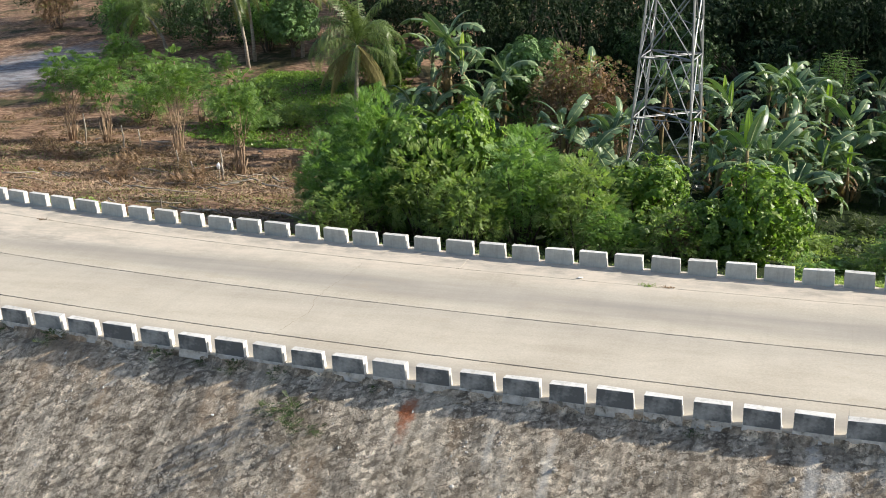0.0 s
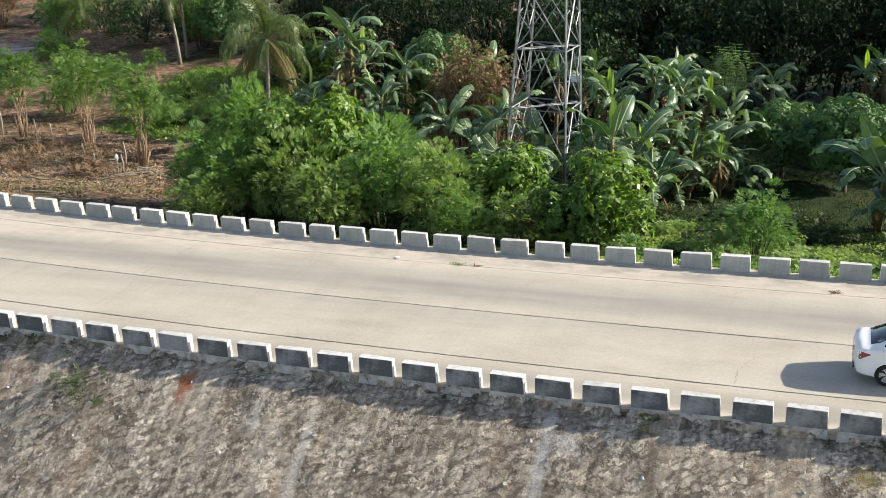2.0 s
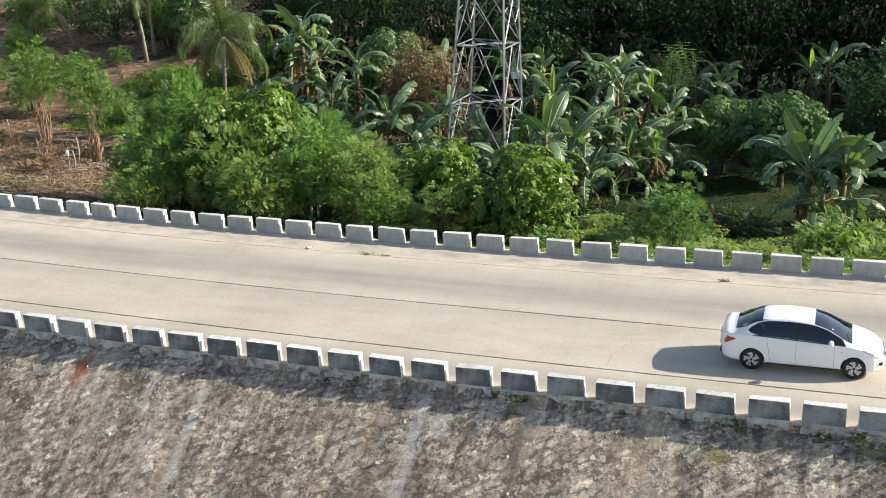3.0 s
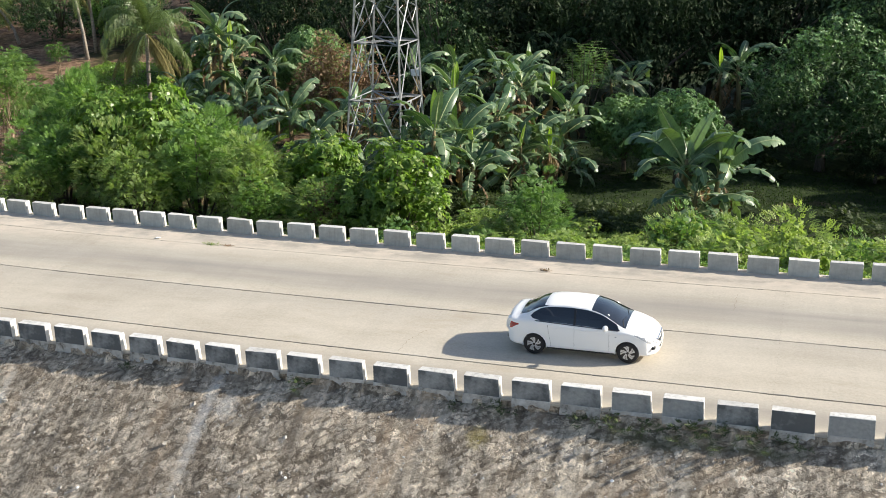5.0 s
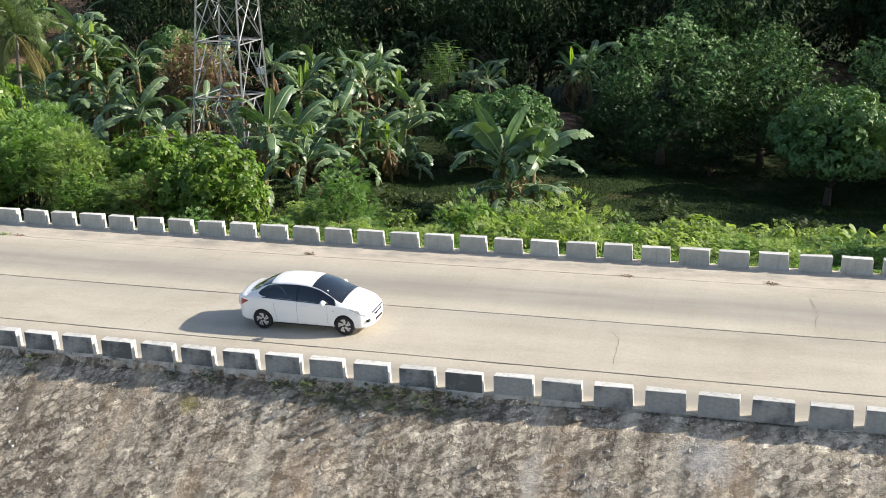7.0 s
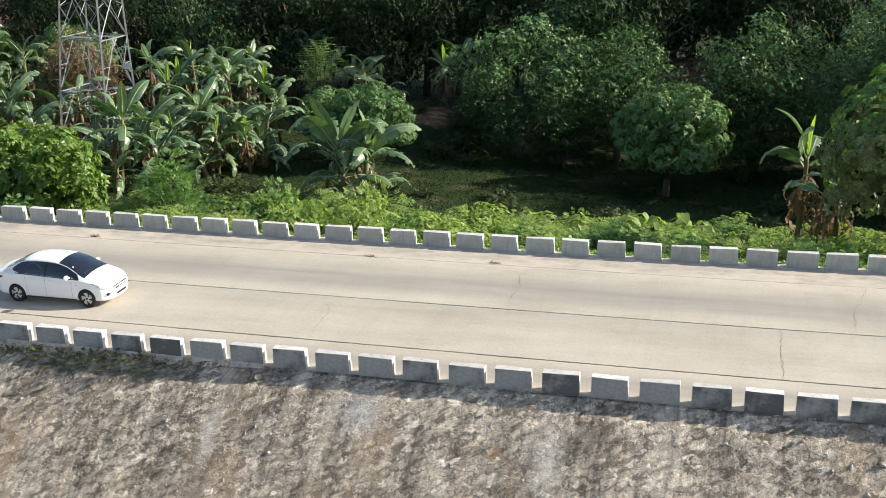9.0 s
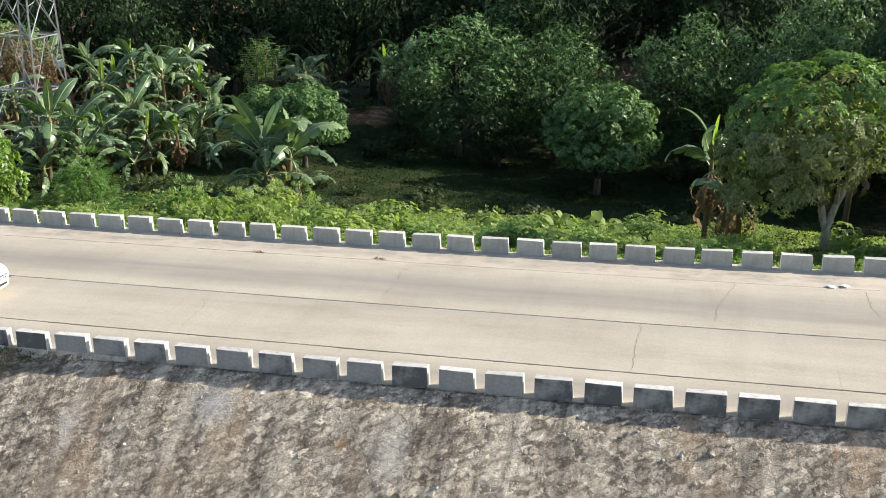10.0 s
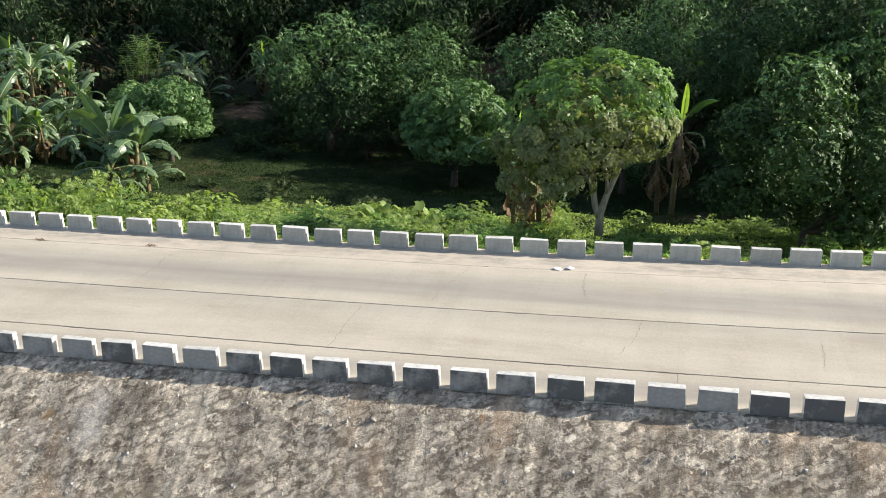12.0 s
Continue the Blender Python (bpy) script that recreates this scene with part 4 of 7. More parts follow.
# bananas
def banana_leaf(length, width, rise, arch, seed, torn=0.3, mat=None, kink=0.0):
    """A leaf from the stem's top along +x: stalk, arching midrib, two half blades that tear into strips."""
    rng = random.Random(seed)
    n, stalk = 20, 3
    pts, ang = [Vector((0, 0, 0))], rise
    snap = rng.randint(9, 12)
    for i in range(n):
        f = i / n
        ang -= arch / n * (0.25 + 1.6 * f) + (kink if i == snap else 0)
        pts.append(pts[-1] + Vector((math.cos(ang), 0, math.sin(ang))) * (length / n))
    verts, faces, which = [], [], []

    def width_at(f):
        return width * max(0.04, math.sin(math.pi * min(0.985, 0.1 + 0.9 * f)) ** 0.5 * (1.0 - 0.12 * f))

    for side in (-1, 1):
        fold = rng.uniform(0.15, 0.5)
        droop, pull = fold, 0.0
        row = None
        for i in range(stalk, n + 1):
            a = pts[i]
            way = (pts[min(n, i + 1)] - pts[i - 1]).normalized()
            nor = Vector((-way.z, 0, way.x))
            w = width_at((i - stalk) / (n - stalk))

            def strip_row(back):
                out = Vector((0, side * math.cos(droop), 0)) + nor * math.sin(droop) + way * 0.2
                out2 = Vector((0, side * math.cos(droop - 0.5), 0)) + nor * math.sin(droop - 0.5) + way * 0.3
                m = a + out * w * 0.5
                e = m + out2 * w * 0.5 + way * back
                k = len(verts)
                verts.extend((a, m, e))
                return k

            here = strip_row(-pull * 0.06)
            if row is not None:
                for c in (0, 1):
                    q = (row + c, here + c, here + c + 1, row + c + 1)
                    faces.append(q if side > 0 else q[::-1])
                    which.append(0)
            row = here
            if i < n and rng.random() < torn:  # a tear: the next strip hangs at its own angle
                droop = fold - rng.uniform(0.0, 0.95) * (0.4 + torn)
                pull = rng.uniform(0.4, 1.6)
                row = strip_row(pull * 0.09)
    for i in range(n):
        r0, r1 = 0.034 * (1 - i / n) + 0.008, 0.034 * (1 - (i + 1) / n) + 0.008
        a, b = pts[i], pts[i + 1]
        k = len(verts)
        y, low, up = Vector((0, 1, 0)), Vector((0, 0, -0.9)), Vector((0, 0, 0.35))
        for p, r in ((a, r0), (b, r1)):
            verts.extend((p - y * r + up * r, p + low * r, p + y * r + up * r))
        for c0, c1 in ((0, 1), (1, 2), (2, 0)):
            faces.append((k + c0, k + 3 + c0, k + 3 + c1, k + c1))
            which.append(1)
    return mesh_from("leaf", verts, faces, [mat or BANANA, DRY_LEAF if mat is DRY_LEAF else RIB], which, True)


BANANA_LEAVES = [banana_leaf(l, w, r, a, s, t, None, k) for l, w, r, a, s, t, k in (
    (2.5, 0.26, 1.4, 0.5, 1, 0.12, 0), (2.9, 0.32, 1.2, 1.3, 2, 0.2, 0), (3.1, 0.36, 1.1, 1.9, 3, 0.3, 0), (3.1, 0.37, 0.9, 1.9, 4, 0.4, 0), (3.1, 0.36, 0.65, 2.0, 5, 0.5, 0), (3.0, 0.36, 0.4, 2.0, 6, 0.55, 0), (2.9, 0.34, 0.1, 1.5, 10, 0.6, 0), (3.0, 0.3, 0.9, 0.9, 11, 0.5, 1.7))]
BANANA_SPEAR = banana_leaf(2.3, 0.24, 1.5, 0.15, 7, 0.0, BANANA_YOUNG)
BANANA_DEAD = [banana_leaf(2.4, 0.22, 0.3, 2.6, s, 0.7, DRY_LEAF) for s in (8, 9)]


def banana(seed, stem=2.6, leaves=9, dead=3, spear=True, label="green banana plant with torn arching leaves and a brown stem", upright=False):
    rng = random.Random(seed)
    t = thing("banana_plant", (0, 0, 0), label, "banana plant")
    lx, ly = rng.uniform(-0.35, 0.35), rng.uniform(-0.35, 0.35)
    part("stem", tubes_mesh("stem", [([(0, 0, -0.5), (lx * 0.4, ly * 0.4, stem * 0.5), (lx, ly, stem), (lx, ly, stem + 0.3)], [0.17, 0.14, 0.1, 0.05])], BANANA_STEM), None, t)
    turn = rng.uniform(0, 360)
    for k in range(leaves):
        turn += 137.5 + rng.uniform(-25, 25)
        level = k / max(1, leaves - 1)
        pick = BANANA_LEAVES[min(7, max(0, round(0.8 + level * (3.8 if upright else 6.2) + rng.uniform(-0.9, 0.9))))]
        ob = part("leaf", pick, None, t)
        s, wide = rng.uniform(0.62, 1.08), 1.2 if upright else 1.1
        ob.matrix_basis = Matrix.Translation((lx, ly, stem + 0.25 - min(0.6, 0.25 * stem) * level)) @ pose(0, 0, 0, rng.uniform(-38, 38), rng.uniform(-14, 12), turn) @ Matrix.Diagonal((s, s * wide * rng.uniform(0.85, 1.15), s, 1))
    for k in range(dead):
        ob = part("dead_leaf", rng.choice(BANANA_DEAD), None, t, "withered brown leaf hanging against the stem")
        ob.matrix_basis = Matrix.Translation((lx, ly, stem * rng.uniform(0.55, 0.95))) @ pose(0, 0, 0, 0, rng.uniform(20, 55), rng.uniform(0, 360)) @ Matrix.Scale(rng.uniform(0.6, 1.0), 4)
    if spear:
        ob = part("young_leaf", BANANA_SPEAR, None, t, "bright yellow-green upright young leaf")
        ob.matrix_basis = Matrix.Translation((lx, ly, stem + 0.1)) @ pose(0, 0, 0, 0, rng.uniform(-12, 12), rng.uniform(0, 360)) @ Matrix.Scale(rng.uniform(0.75, 1.05), 4)
    return t


# coconut palms
def frond_mesh(seed, length, rise, arch, mat, wilt=0.0):
    rng = random.Random(seed)
    n = 64
    pts, ang = [Vector((0, 0, 0))], rise
    for i in range(n):
        ang -= arch / n * (0.3 + 1.4 * i / n)
        pts.append(pts[-1] + Vector((math.cos(ang), 0, math.sin(ang))) * (length / n))
    corners = []
    for i in range(9, n):
        f = i / n
        a = pts[i]
        way = (pts[i + 1] - pts[i]).normalized()
        l = 1.0 * math.sin(math.pi * min(1, f * 0.82 + 0.14)) ** 0.7 * length / 4.2
        for side in (-1, 1):
            ll = l * rng.uniform(0.8, 1.1)
            out = (Vector((0, side, 0)) * 0.6 + way * 0.5 + Vector((0, 0, rng.uniform(-0.5, 0.0) - wilt))).normalized()
            mid = a + out * ll * 0.5
            tip = mid + (out * 0.35 + Vector((0, 0, -1.0 - wilt))).normalized() * ll * 0.6
            wv = way * 0.024
            corners += [a - wv, a + wv, mid + wv * 0.9, mid - wv * 0.9, mid - wv * 0.9, mid + wv * 0.9, tip + wv * 0.15, tip - wv * 0.15]
    for i in range(n):
        r0, r1 = 0.05 * (1 - i / n) + 0.008, 0.05 * (1 - (i + 1) / n) + 0.008
        y = Vector((0, 1, 0))
        up = Vector((0, 0, 0.7))
        corners += [pts[i] - y * r0, pts[i + 1] - y * r1, pts[i + 1] + up * r1, pts[i] + up * r0, pts[i] + up * r0, pts[i + 1] + up * r1, pts[i + 1] + y * r1, pts[i] + y * r0]
    return quads_mesh("frond", [tuple(c) for c in corners], mat)


FRONDS = [frond_mesh(s, l, r, a, PALM) for s, l, r, a in ((1, 4.6, 1.45, 1.3), (2, 5.2, 1.15, 3.0), (3, 5.2, 0.7, 3.0), (4, 4.8, 0.0, 2.2))]
FROND_OLD = frond_mesh(5, 3.9, -0.4, 0.9, PALM_OLD, 0.5)


def coconut(seed, x, y, trunk_h, lean, count=22, old=4, size=1.0):
    rng = random.Random(seed)
    t = thing("coconut_palm", (x, y, gz(x, y)), "tall coconut palm with drooping green and yellowed fronds", "palm tree", "coconut palms")
    top = Vector((lean[0], lean[1], trunk_h))
    part("trunk", tubes_mesh("trunk", [([(0, 0, -0.4), (lean[0] * 0.2, lean[1] * 0.2, trunk_h * 0.35), (lean[0] * 0.55, lean[1] * 0.55, trunk_h * 0.7), tuple(top)], [0.24, 0.17, 0.15, 0.14])], PALM_BARK, 10), None, t)
    turn = 0.0
    for k in range(count):
        turn += 137.5 + rng.uniform(-14, 14)
        ob = part("frond", FRONDS[min(3, int(k / count * 4))], None, t)
        ob.matrix_basis = Matrix.Translation(top) @ pose(0, 0, 0, rng.uniform(-14, 14), rng.uniform(-8, 8), turn) @ Matrix.Scale(size * rng.uniform(0.85, 1.08), 4)
    for k in range(old):
        ob = part("old_frond", FROND_OLD, None, t, "yellowed hanging frond")
        ob.matrix_basis = Matrix.Translation(top) @ pose(0, 0, 0, 0, rng.uniform(0, 25), rng.uniform(0, 360)) @ Matrix.Scale(size, 4)
    return t


def bush(name, seed, radius, height, mat, leaves, clump, length, width, sag, label, category="bush", lobe_count=8, extra=None, count=6, core=0.4):
    pr, rng = random.Random(seed), np.random.default_rng(seed)
    t = thing(name, (0, 0, 0), label, category)
    lobes = []
    for k in range(lobe_count):
        a = 2 * math.pi * k / lobe_count + pr.uniform(-0.5, 0.5)
        f = pr.uniform(0.15, 0.62)
        r = radius * pr.uniform(0.28, 0.46)
        z = height * pr.uniform(0.22, 0.86) * (1.05 - f * 0.45)
        lobes.append((math.cos(a) * radius * f, math.sin(a) * radius * f, z, r, r, min(r * 1.2, z)))
    tubes = []
    for cx, cy, cz, rx, ry, rz in lobes:
        for k in range(2):
            ex, ey = cx + pr.uniform(-0.3, 0.3) * rx, cy + pr.uniform(-0.3, 0.3) * ry
            tubes.append(([(cx * 0.25, cy * 0.25, -0.3), (ex * 0.6, ey * 0.6, cz * 0.5), (ex, ey, cz + rz * 0.6)], [0.05, 0.035, 0.012]))
    part("stem", tubes_mesh("stem", tubes, MANGO_BARK, 5), None, t)
    p, w = clump_points(lobes, clump, leaves // count, rng)
    if extra:
        pick = rng.uniform(0, 1, len(p)) < extra[1]
        part("young_growth", quads_mesh("young_growth", rosettes(p[pick], w[pick] + (0, 0, 0.5), count, length, width, sag, rng), extra[0]), None, t)
        p, w = p[~pick], w[~pick]
    q = rosettes(p, w, count, length, width, sag, rng)
    if core:
        q = np.concatenate([q, core_leaves(lobes, rng, core)])
    part("foliage", quads_mesh("foliage", q, mat), None, t)
    return t

# ---- lattice tower ----
def bar(a, b, r, parent, name="brace"):
    """An angle-iron bar from a to b."""
    a, b = Vector(a), Vector(b)
    way = (b - a).normalized()
    s = way.orthogonal().normalized()
    u = way.cross(s)
    prof = [(-r, -r), (r, -r), (r, -r * 0.55), (-r * 0.55, -r * 0.55), (-r * 0.55, r), (-r, r)]
    verts = [p + s * x + u * y for p in (a, b) for x, y in prof]
    faces = [(k, (k + 1) % 6, 6 + (k + 1) % 6, 6 + k) for k in range(6)] + [tuple(range(6))[::-1], tuple(range(6, 12))]
    return part(name, mesh_from(name, verts, faces, [STEEL]), None, parent)


def build_tower():
    cx, cy = -9.75, 31.1
    z0 = gz(cx, cy) - 0.3
    t = thing("lattice_tower", pose(cx, cy, 0, 0, 0, -2.5), "grey galvanised steel lattice power-line tower among banana plants", "tower")

    def half(z):
        return (2.9 - 0.1 * (z - 3.1)) / 2

    levels = [z0, -3.1, -0.25, 3.1, 7.0, 11.0, 15.0, 19.0]

    def corner(k, z):
        sx, sy = ((-1, -1), (1, -1), (1, 1), (-1, 1))[k % 4]
        return Vector((sx * half(z), sy * half(z), z))

    for k in range(4):
        bar(corner(k, z0 - 0.2), corner(k, 19), 0.052, t, "leg")
        for z in levels[1:]:
            bar(corner(k, z), corner(k + 1, z), 0.03, t, "girt")
        for i, (a, b) in enumerate(zip(levels, levels[1:])):
            mid = (a + b) / 2
            if i in (1, 2):  # panels of inverted V braces, with thin struts between
                apex = (corner(k, b) + corner(k + 1, b)) / 2
                bar(corner(k, a), apex, 0.027, t)
                bar(corner(k + 1, a), apex, 0.027, t)
                for end, other in ((corner(k, a), corner(k, b)), (corner(k + 1, a), corner(k + 1, b))):
                    bar(end.lerp(apex, 0.5), end.lerp(other, 0.5), 0.02, t, "strut")
                    bar(end.lerp(apex, 0.5), end.lerp(other, 0.98), 0.02, t, "strut")
            else:
                bar(corner(k, a), corner(k + 1, b), 0.027, t)
                bar(corner(k + 1, a), corner(k, b), 0.027, t)
                cross = (corner(k, mid) + corner(k + 1, mid)) / 2
                for end in (corner(k, mid), corner(k + 1, mid)):
                    bar(end, end.lerp(cross, 0.55) + Vector((0, 0, 0.25)), 0.02, t, "strut")
                    bar(end, (end + cross) / 2 + Vector((0, 0, -(b - a) * 0.22)), 0.02, t, "strut")
    for z in (-0.25, 3.1, 11.0):
        bar(corner(0, z), corner(2, z), 0.04, t, "plan_brace")
        bar(corner(1, z), corner(3, z), 0.04, t, "plan_brace")
    bm = box(0.55, 0.04, 0.4, (half(1.2) - 0.3, half(1.2), 1.1), 0.01)
    part("sign_plate", bm, LITTER_W, t, "blank pale plate fixed to the tower")
    for k in range(4):
        c = corner(k, z0)
        part("concrete_foot", box(0.7, 0.7, 0.7, (c.x, c.y, z0 + 0.05), 0.04), FOOTING, t, "concrete foot of the tower")


build_tower()

# ---- the white saloon car ----
def curve(keys, x):
    """Smooth curve through (x, value) keys."""
    ks = np.array(keys, float)
    xs, vs = ks[:, 0], ks[:, 1]
    d = np.diff(vs) / np.diff(xs)
    m = np.zeros(len(xs))
    m[1:-1] = np.where(d[:-1] * d[1:] > 0, 2 * d[:-1] * d[1:] / (d[:-1] + d[1:] + 1e-12), 0)
    m[0], m[-1] = d[0], d[-1]
    x = np.clip(x, xs[0], xs[-1])
    i = np.clip(np.searchsorted(xs, x) - 1, 0, len(xs) - 2)
    h = xs[i + 1] - xs[i]
    t = (x - xs[i]) / h
    return (2 * t**3 - 3 * t**2 + 1) * vs[i] + (t**3 - 2 * t**2 + t) * h * m[i] + (-2 * t**3 + 3 * t**2) * vs[i + 1] + (t**3 - t**2) * h * m[i + 1]


CAR_TOP = ((0.0, 0.62), (0.03, 0.9), (0.1, 1.03), (0.2, 1.065), (0.38, 1.09), (0.68, 1.225), (1.0, 1.365), (1.35, 1.45), (1.9, 1.478), (2.35, 1.455), (2.7, 1.375), (3.1, 1.205), (3.48, 1.01), (3.7, 0.95), (4.0, 0.855), (4.22, 0.74), (4.37, 0.61), (4.44, 0.47))
CAR_BELT = ((0.0, 0.6), (0.03, 0.82), (0.1, 0.94), (0.25, 0.985), (0.6, 0.995), (1.2, 0.975), (2.0, 0.945), (2.8, 0.915), (3.3, 0.895), (3.7, 0.84), (4.05, 0.745), (4.25, 0.65), (4.38, 0.55), (4.44, 0.45))
CAR_WIDE = ((0.0, 0.60), (0.04, 0.70), (0.15, 0.775), (0.4, 0.825), (0.9, 0.845), (2.0, 0.8475), (3.2, 0.845), (3.6, 0.835), (3.95, 0.79), (4.2, 0.69), (4.36, 0.53), (4.44, 0.36))
CAR_RAIL = ((0.0, 0.50), (0.25, 0.66), (0.5, 0.64), (0.85, 0.60), (1.3, 0.565), (2.1, 0.56), (2.6, 0.575), (3.0, 0.63), (3.4, 0.7), (3.7, 0.69), (4.1, 0.58), (4.3, 0.45), (4.44, 0.26))
CAR_FLOOR = ((0.0, 0.36), (0.08, 0.27), (0.5, 0.21), (1.0, 0.19), (3.6, 0.19), (4.2, 0.19), (4.4, 0.22), (4.44, 0.3))
AXLES = (0.93, 3.53)
ARCH = 0.345


def car_section(x):
    """Half section at x, from the floor's middle up the side to the roof's middle: lists of (y, z)."""
    top, belt, wide, rail, low = (float(curve(k, x)) for k in (CAR_TOP, CAR_BELT, CAR_WIDE, CAR_RAIL, CAR_FLOOR))
    sill = low + 0.06
    pts = [(0.0, low), (wide * 0.55, low), (wide * 0.88, low + 0.01), (wide * 0.965, sill)]
    side = [(f, float(np.interp(f, (0, 0.1, 0.22, 0.36, 0.5, 0.62, 0.72, 0.8, 0.87, 0.93, 1.0), (0.97, 0.982, 0.985, 0.99, 1.0, 1.0, 0.996, 0.988, 0.99, 0.984, 0.955)))) for f in np.linspace(0.05, 1.0, 20)]
    for f, k in side:
        pts.append((wide * k, sill + (belt - sill) * f))
    rise = max(0.012, top - belt)
    edge = wide * 0.955
    house = min(1.0, max(0.0, (rise - 0.08) / 0.3))
    inner = edge * 0.97 + (rail - edge * 0.97) * 1.0
    crown = 0.05 * house + 0.02
    rail_z = belt + rise * (0.45 * (1 - house) + house) - crown * house
    for f in (0.06, 0.25, 0.5, 0.75, 0.93, 1.0):
        y = (edge - 0.012) + (inner - (edge - 0.012)) * (f**1.25)
        z = belt + (rail_z - belt) * f
        pts.append((y, z))
    for f in (0.1, 0.3, 0.5, 0.75, 1.0):
        y = inner * (1 - f)
        z = rail_z + (top - rail_z) * (1 - (1 - f) ** 2)
        pts.append((y, z))
    return pts


def spoke_mesh(turn, outer):
    """One swept blade of an alloy wheel."""
    verts = []
    for r, tw, w in ((0.035, 0.0, 0.013), (0.12, 0.16, 0.017), (0.2, 0.42, outer)):
        c, sn = math.cos(turn + tw), math.sin(turn + tw)
        for d in (-w, w):
            verts.append((r * c - d * sn, -0.072 - (0.2 - r) * 0.05, r * sn + d * c))
    verts += [(x, y + 0.03, z) for x, y, z in verts]
    faces = [(0, 1, 3, 2), (2, 3, 5, 4), (0, 2, 8, 6), (2, 4, 10, 8), (1, 7, 9, 3), (3, 9, 11, 5)]
    return mesh_from("spoke", verts, faces, [RIM_BRIGHT])


SPOKES = [spoke_mesh(0.0, 0.04), spoke_mesh(0.42, 0.026)]


def build_car(m):
    car = thing("car", m, "white four-door saloon car with dark tinted windows, on the road", "car")
    xs = np.unique(np.round(np.concatenate([np.linspace(0, 0.3, 10), np.arange(0.3, 4.1, 0.03), np.linspace(4.1, 4.44, 14)]), 4))
    rows = np.array([car_section(x) for x in xs])  # stations x rows x (y, z)
    n, k = rows.shape[:2]
    pos = np.zeros((n, k, 3))
    pos[..., 0], pos[..., 1:] = xs[:, None], rows
    # round the nose and tail in plan: the flanks fall back
    pos[..., 0] += np.where(xs[:, None] > 4.1, -0.10 * ((xs[:, None] - 4.1) / 0.34) * (np.abs(pos[..., 1]) / 0.6) ** 2, 0)
    pos[..., 0] += np.where(xs[:, None] < 0.3, 0.10 * ((0.3 - xs[:, None]) / 0.3) * (np.abs(pos[..., 1]) / 0.7) ** 2, 0)
    # wheel arches: bring the nearest points onto the arch
    for ax in AXLES:
        dx, dz = pos[..., 0] - ax, pos[..., 2] - 0.3
        r = np.hypot(dx, dz)
        sidey = (np.arange(k)[None] >= 2) & (np.arange(k)[None] <= 22)
        hit = sidey & (np.abs(r - ARCH) < 0.021)
        f = np.where(hit, ARCH / np.maximum(r, 1e-6), 1)
        pos[..., 0], pos[..., 2] = ax + dx * f, 0.3 + dz * f
    # the rear edge of the side windows slopes forward: bring the nearest points onto it
    for i, x in enumerate(xs):
        push = math.exp(-(((x - 0.8) / 0.45) ** 2))
        for j in range(24, 30):
            xx = x + (0.32, 0.1, 0.02, 0.1, 0.3, 0.42)[j - 24] * push
            y, z = car_section(xx)[j]
            pos[i, j] = (xx, y, z)
    labels = np.zeros((n - 1, k - 1), int)
    for i in range(n - 1):
        x = (xs[i] + xs[i + 1]) / 2
        for j in range(k - 1):
            c = pos[i : i + 2, j : j + 2].reshape(-1, 3).mean(0)
            if any(math.hypot(c[0] - ax, c[2] - 0.3) < ARCH - 0.004 for ax in AXLES) and 1 <= j <= 22:
                labels[i, j] = -1
            if 24 <= j <= 27 and 0.78 < x < 3.3 - 0.03 * (j - 24):
                top_gap = float(curve(CAR_TOP, x) - curve(CAR_BELT, x))
                if top_gap > 0.2:
                    labels[i, j] = 1 if x > 2.06 else 2
            if j >= 29 and 2.5 < x < 3.44:
                labels[i, j] = 3
            if j >= 29 and 0.45 < x < 1.16:
                labels[i, j] = 4

    def skin(name, want, mat, side, parent, label="", inset=0.0):
        verts, index, faces = [], {}, []
        for i in range(n - 1):
            for j in range(k - 1):
                if labels[i, j] in want:
                    ids = []
                    for a, b in ((i, j), (i + 1, j), (i + 1, j + 1), (i, j + 1)):
                        if (a, b) not in index:
                            index[a, b] = len(verts)
                            verts.append(pos[a, b])
                        ids.append(index[a, b])
                    faces.append(ids)
        v = np.array(verts)
        allv, allf = [], []
        for s in side:
            off = len(allv)
            w = v.copy()
            w[:, 1] *= s * (1 - inset)
            w[:, 2] -= inset * 0.4
            allv += w.tolist()
            allf += [[q + off for q in (f if s < 0 else f[::-1])] for f in faces]
        bm = bmesh.new()
        vs = [bm.verts.new(p) for p in allv]
        for f in allf:
            try:
                bm.faces.new([vs[q] for q in f])
            except ValueError:
                pass
        if len(side) == 2:
            bmesh.ops.remove_doubles(bm, verts=[v for v in bm.verts if abs(v.co.y) < 1e-5], dist=1e-5)
        bmesh.ops.dissolve_degenerate(bm, dist=1e-6, edges=bm.edges[:])
        if 0 in want:  # close nose and tail
            for end in (0.0, 4.44):
                edges = [e for e in bm.edges if e.is_boundary and all(abs(v.co.x - end) < 0.13 for v in e.verts)]
                try:
                    bmesh.ops.contextual_create(bm, geom=edges)
                except RuntimeError:
                    pass
        bmesh.ops.recalc_face_normals(bm, faces=bm.faces[:])
        for f in bm.faces:
            f.smooth = True
        return part(name, bm, mat, parent, label)

    skin("body", (0,), CAR_WHITE, (-1, 1), car)
    skin("windscreen", (3,), GLASS, (-1, 1), car, "dark tinted windscreen")
    skin("rear_window", (4,), GLASS, (-1, 1), car, "dark tinted rear window")
    for s in (-1, 1):
        skin("front_side_window", (1,), GLASS, (s,), car, "dark tinted side window")
        skin("rear_side_window", (2,), GLASS, (s,), car, "dark tinted side window")

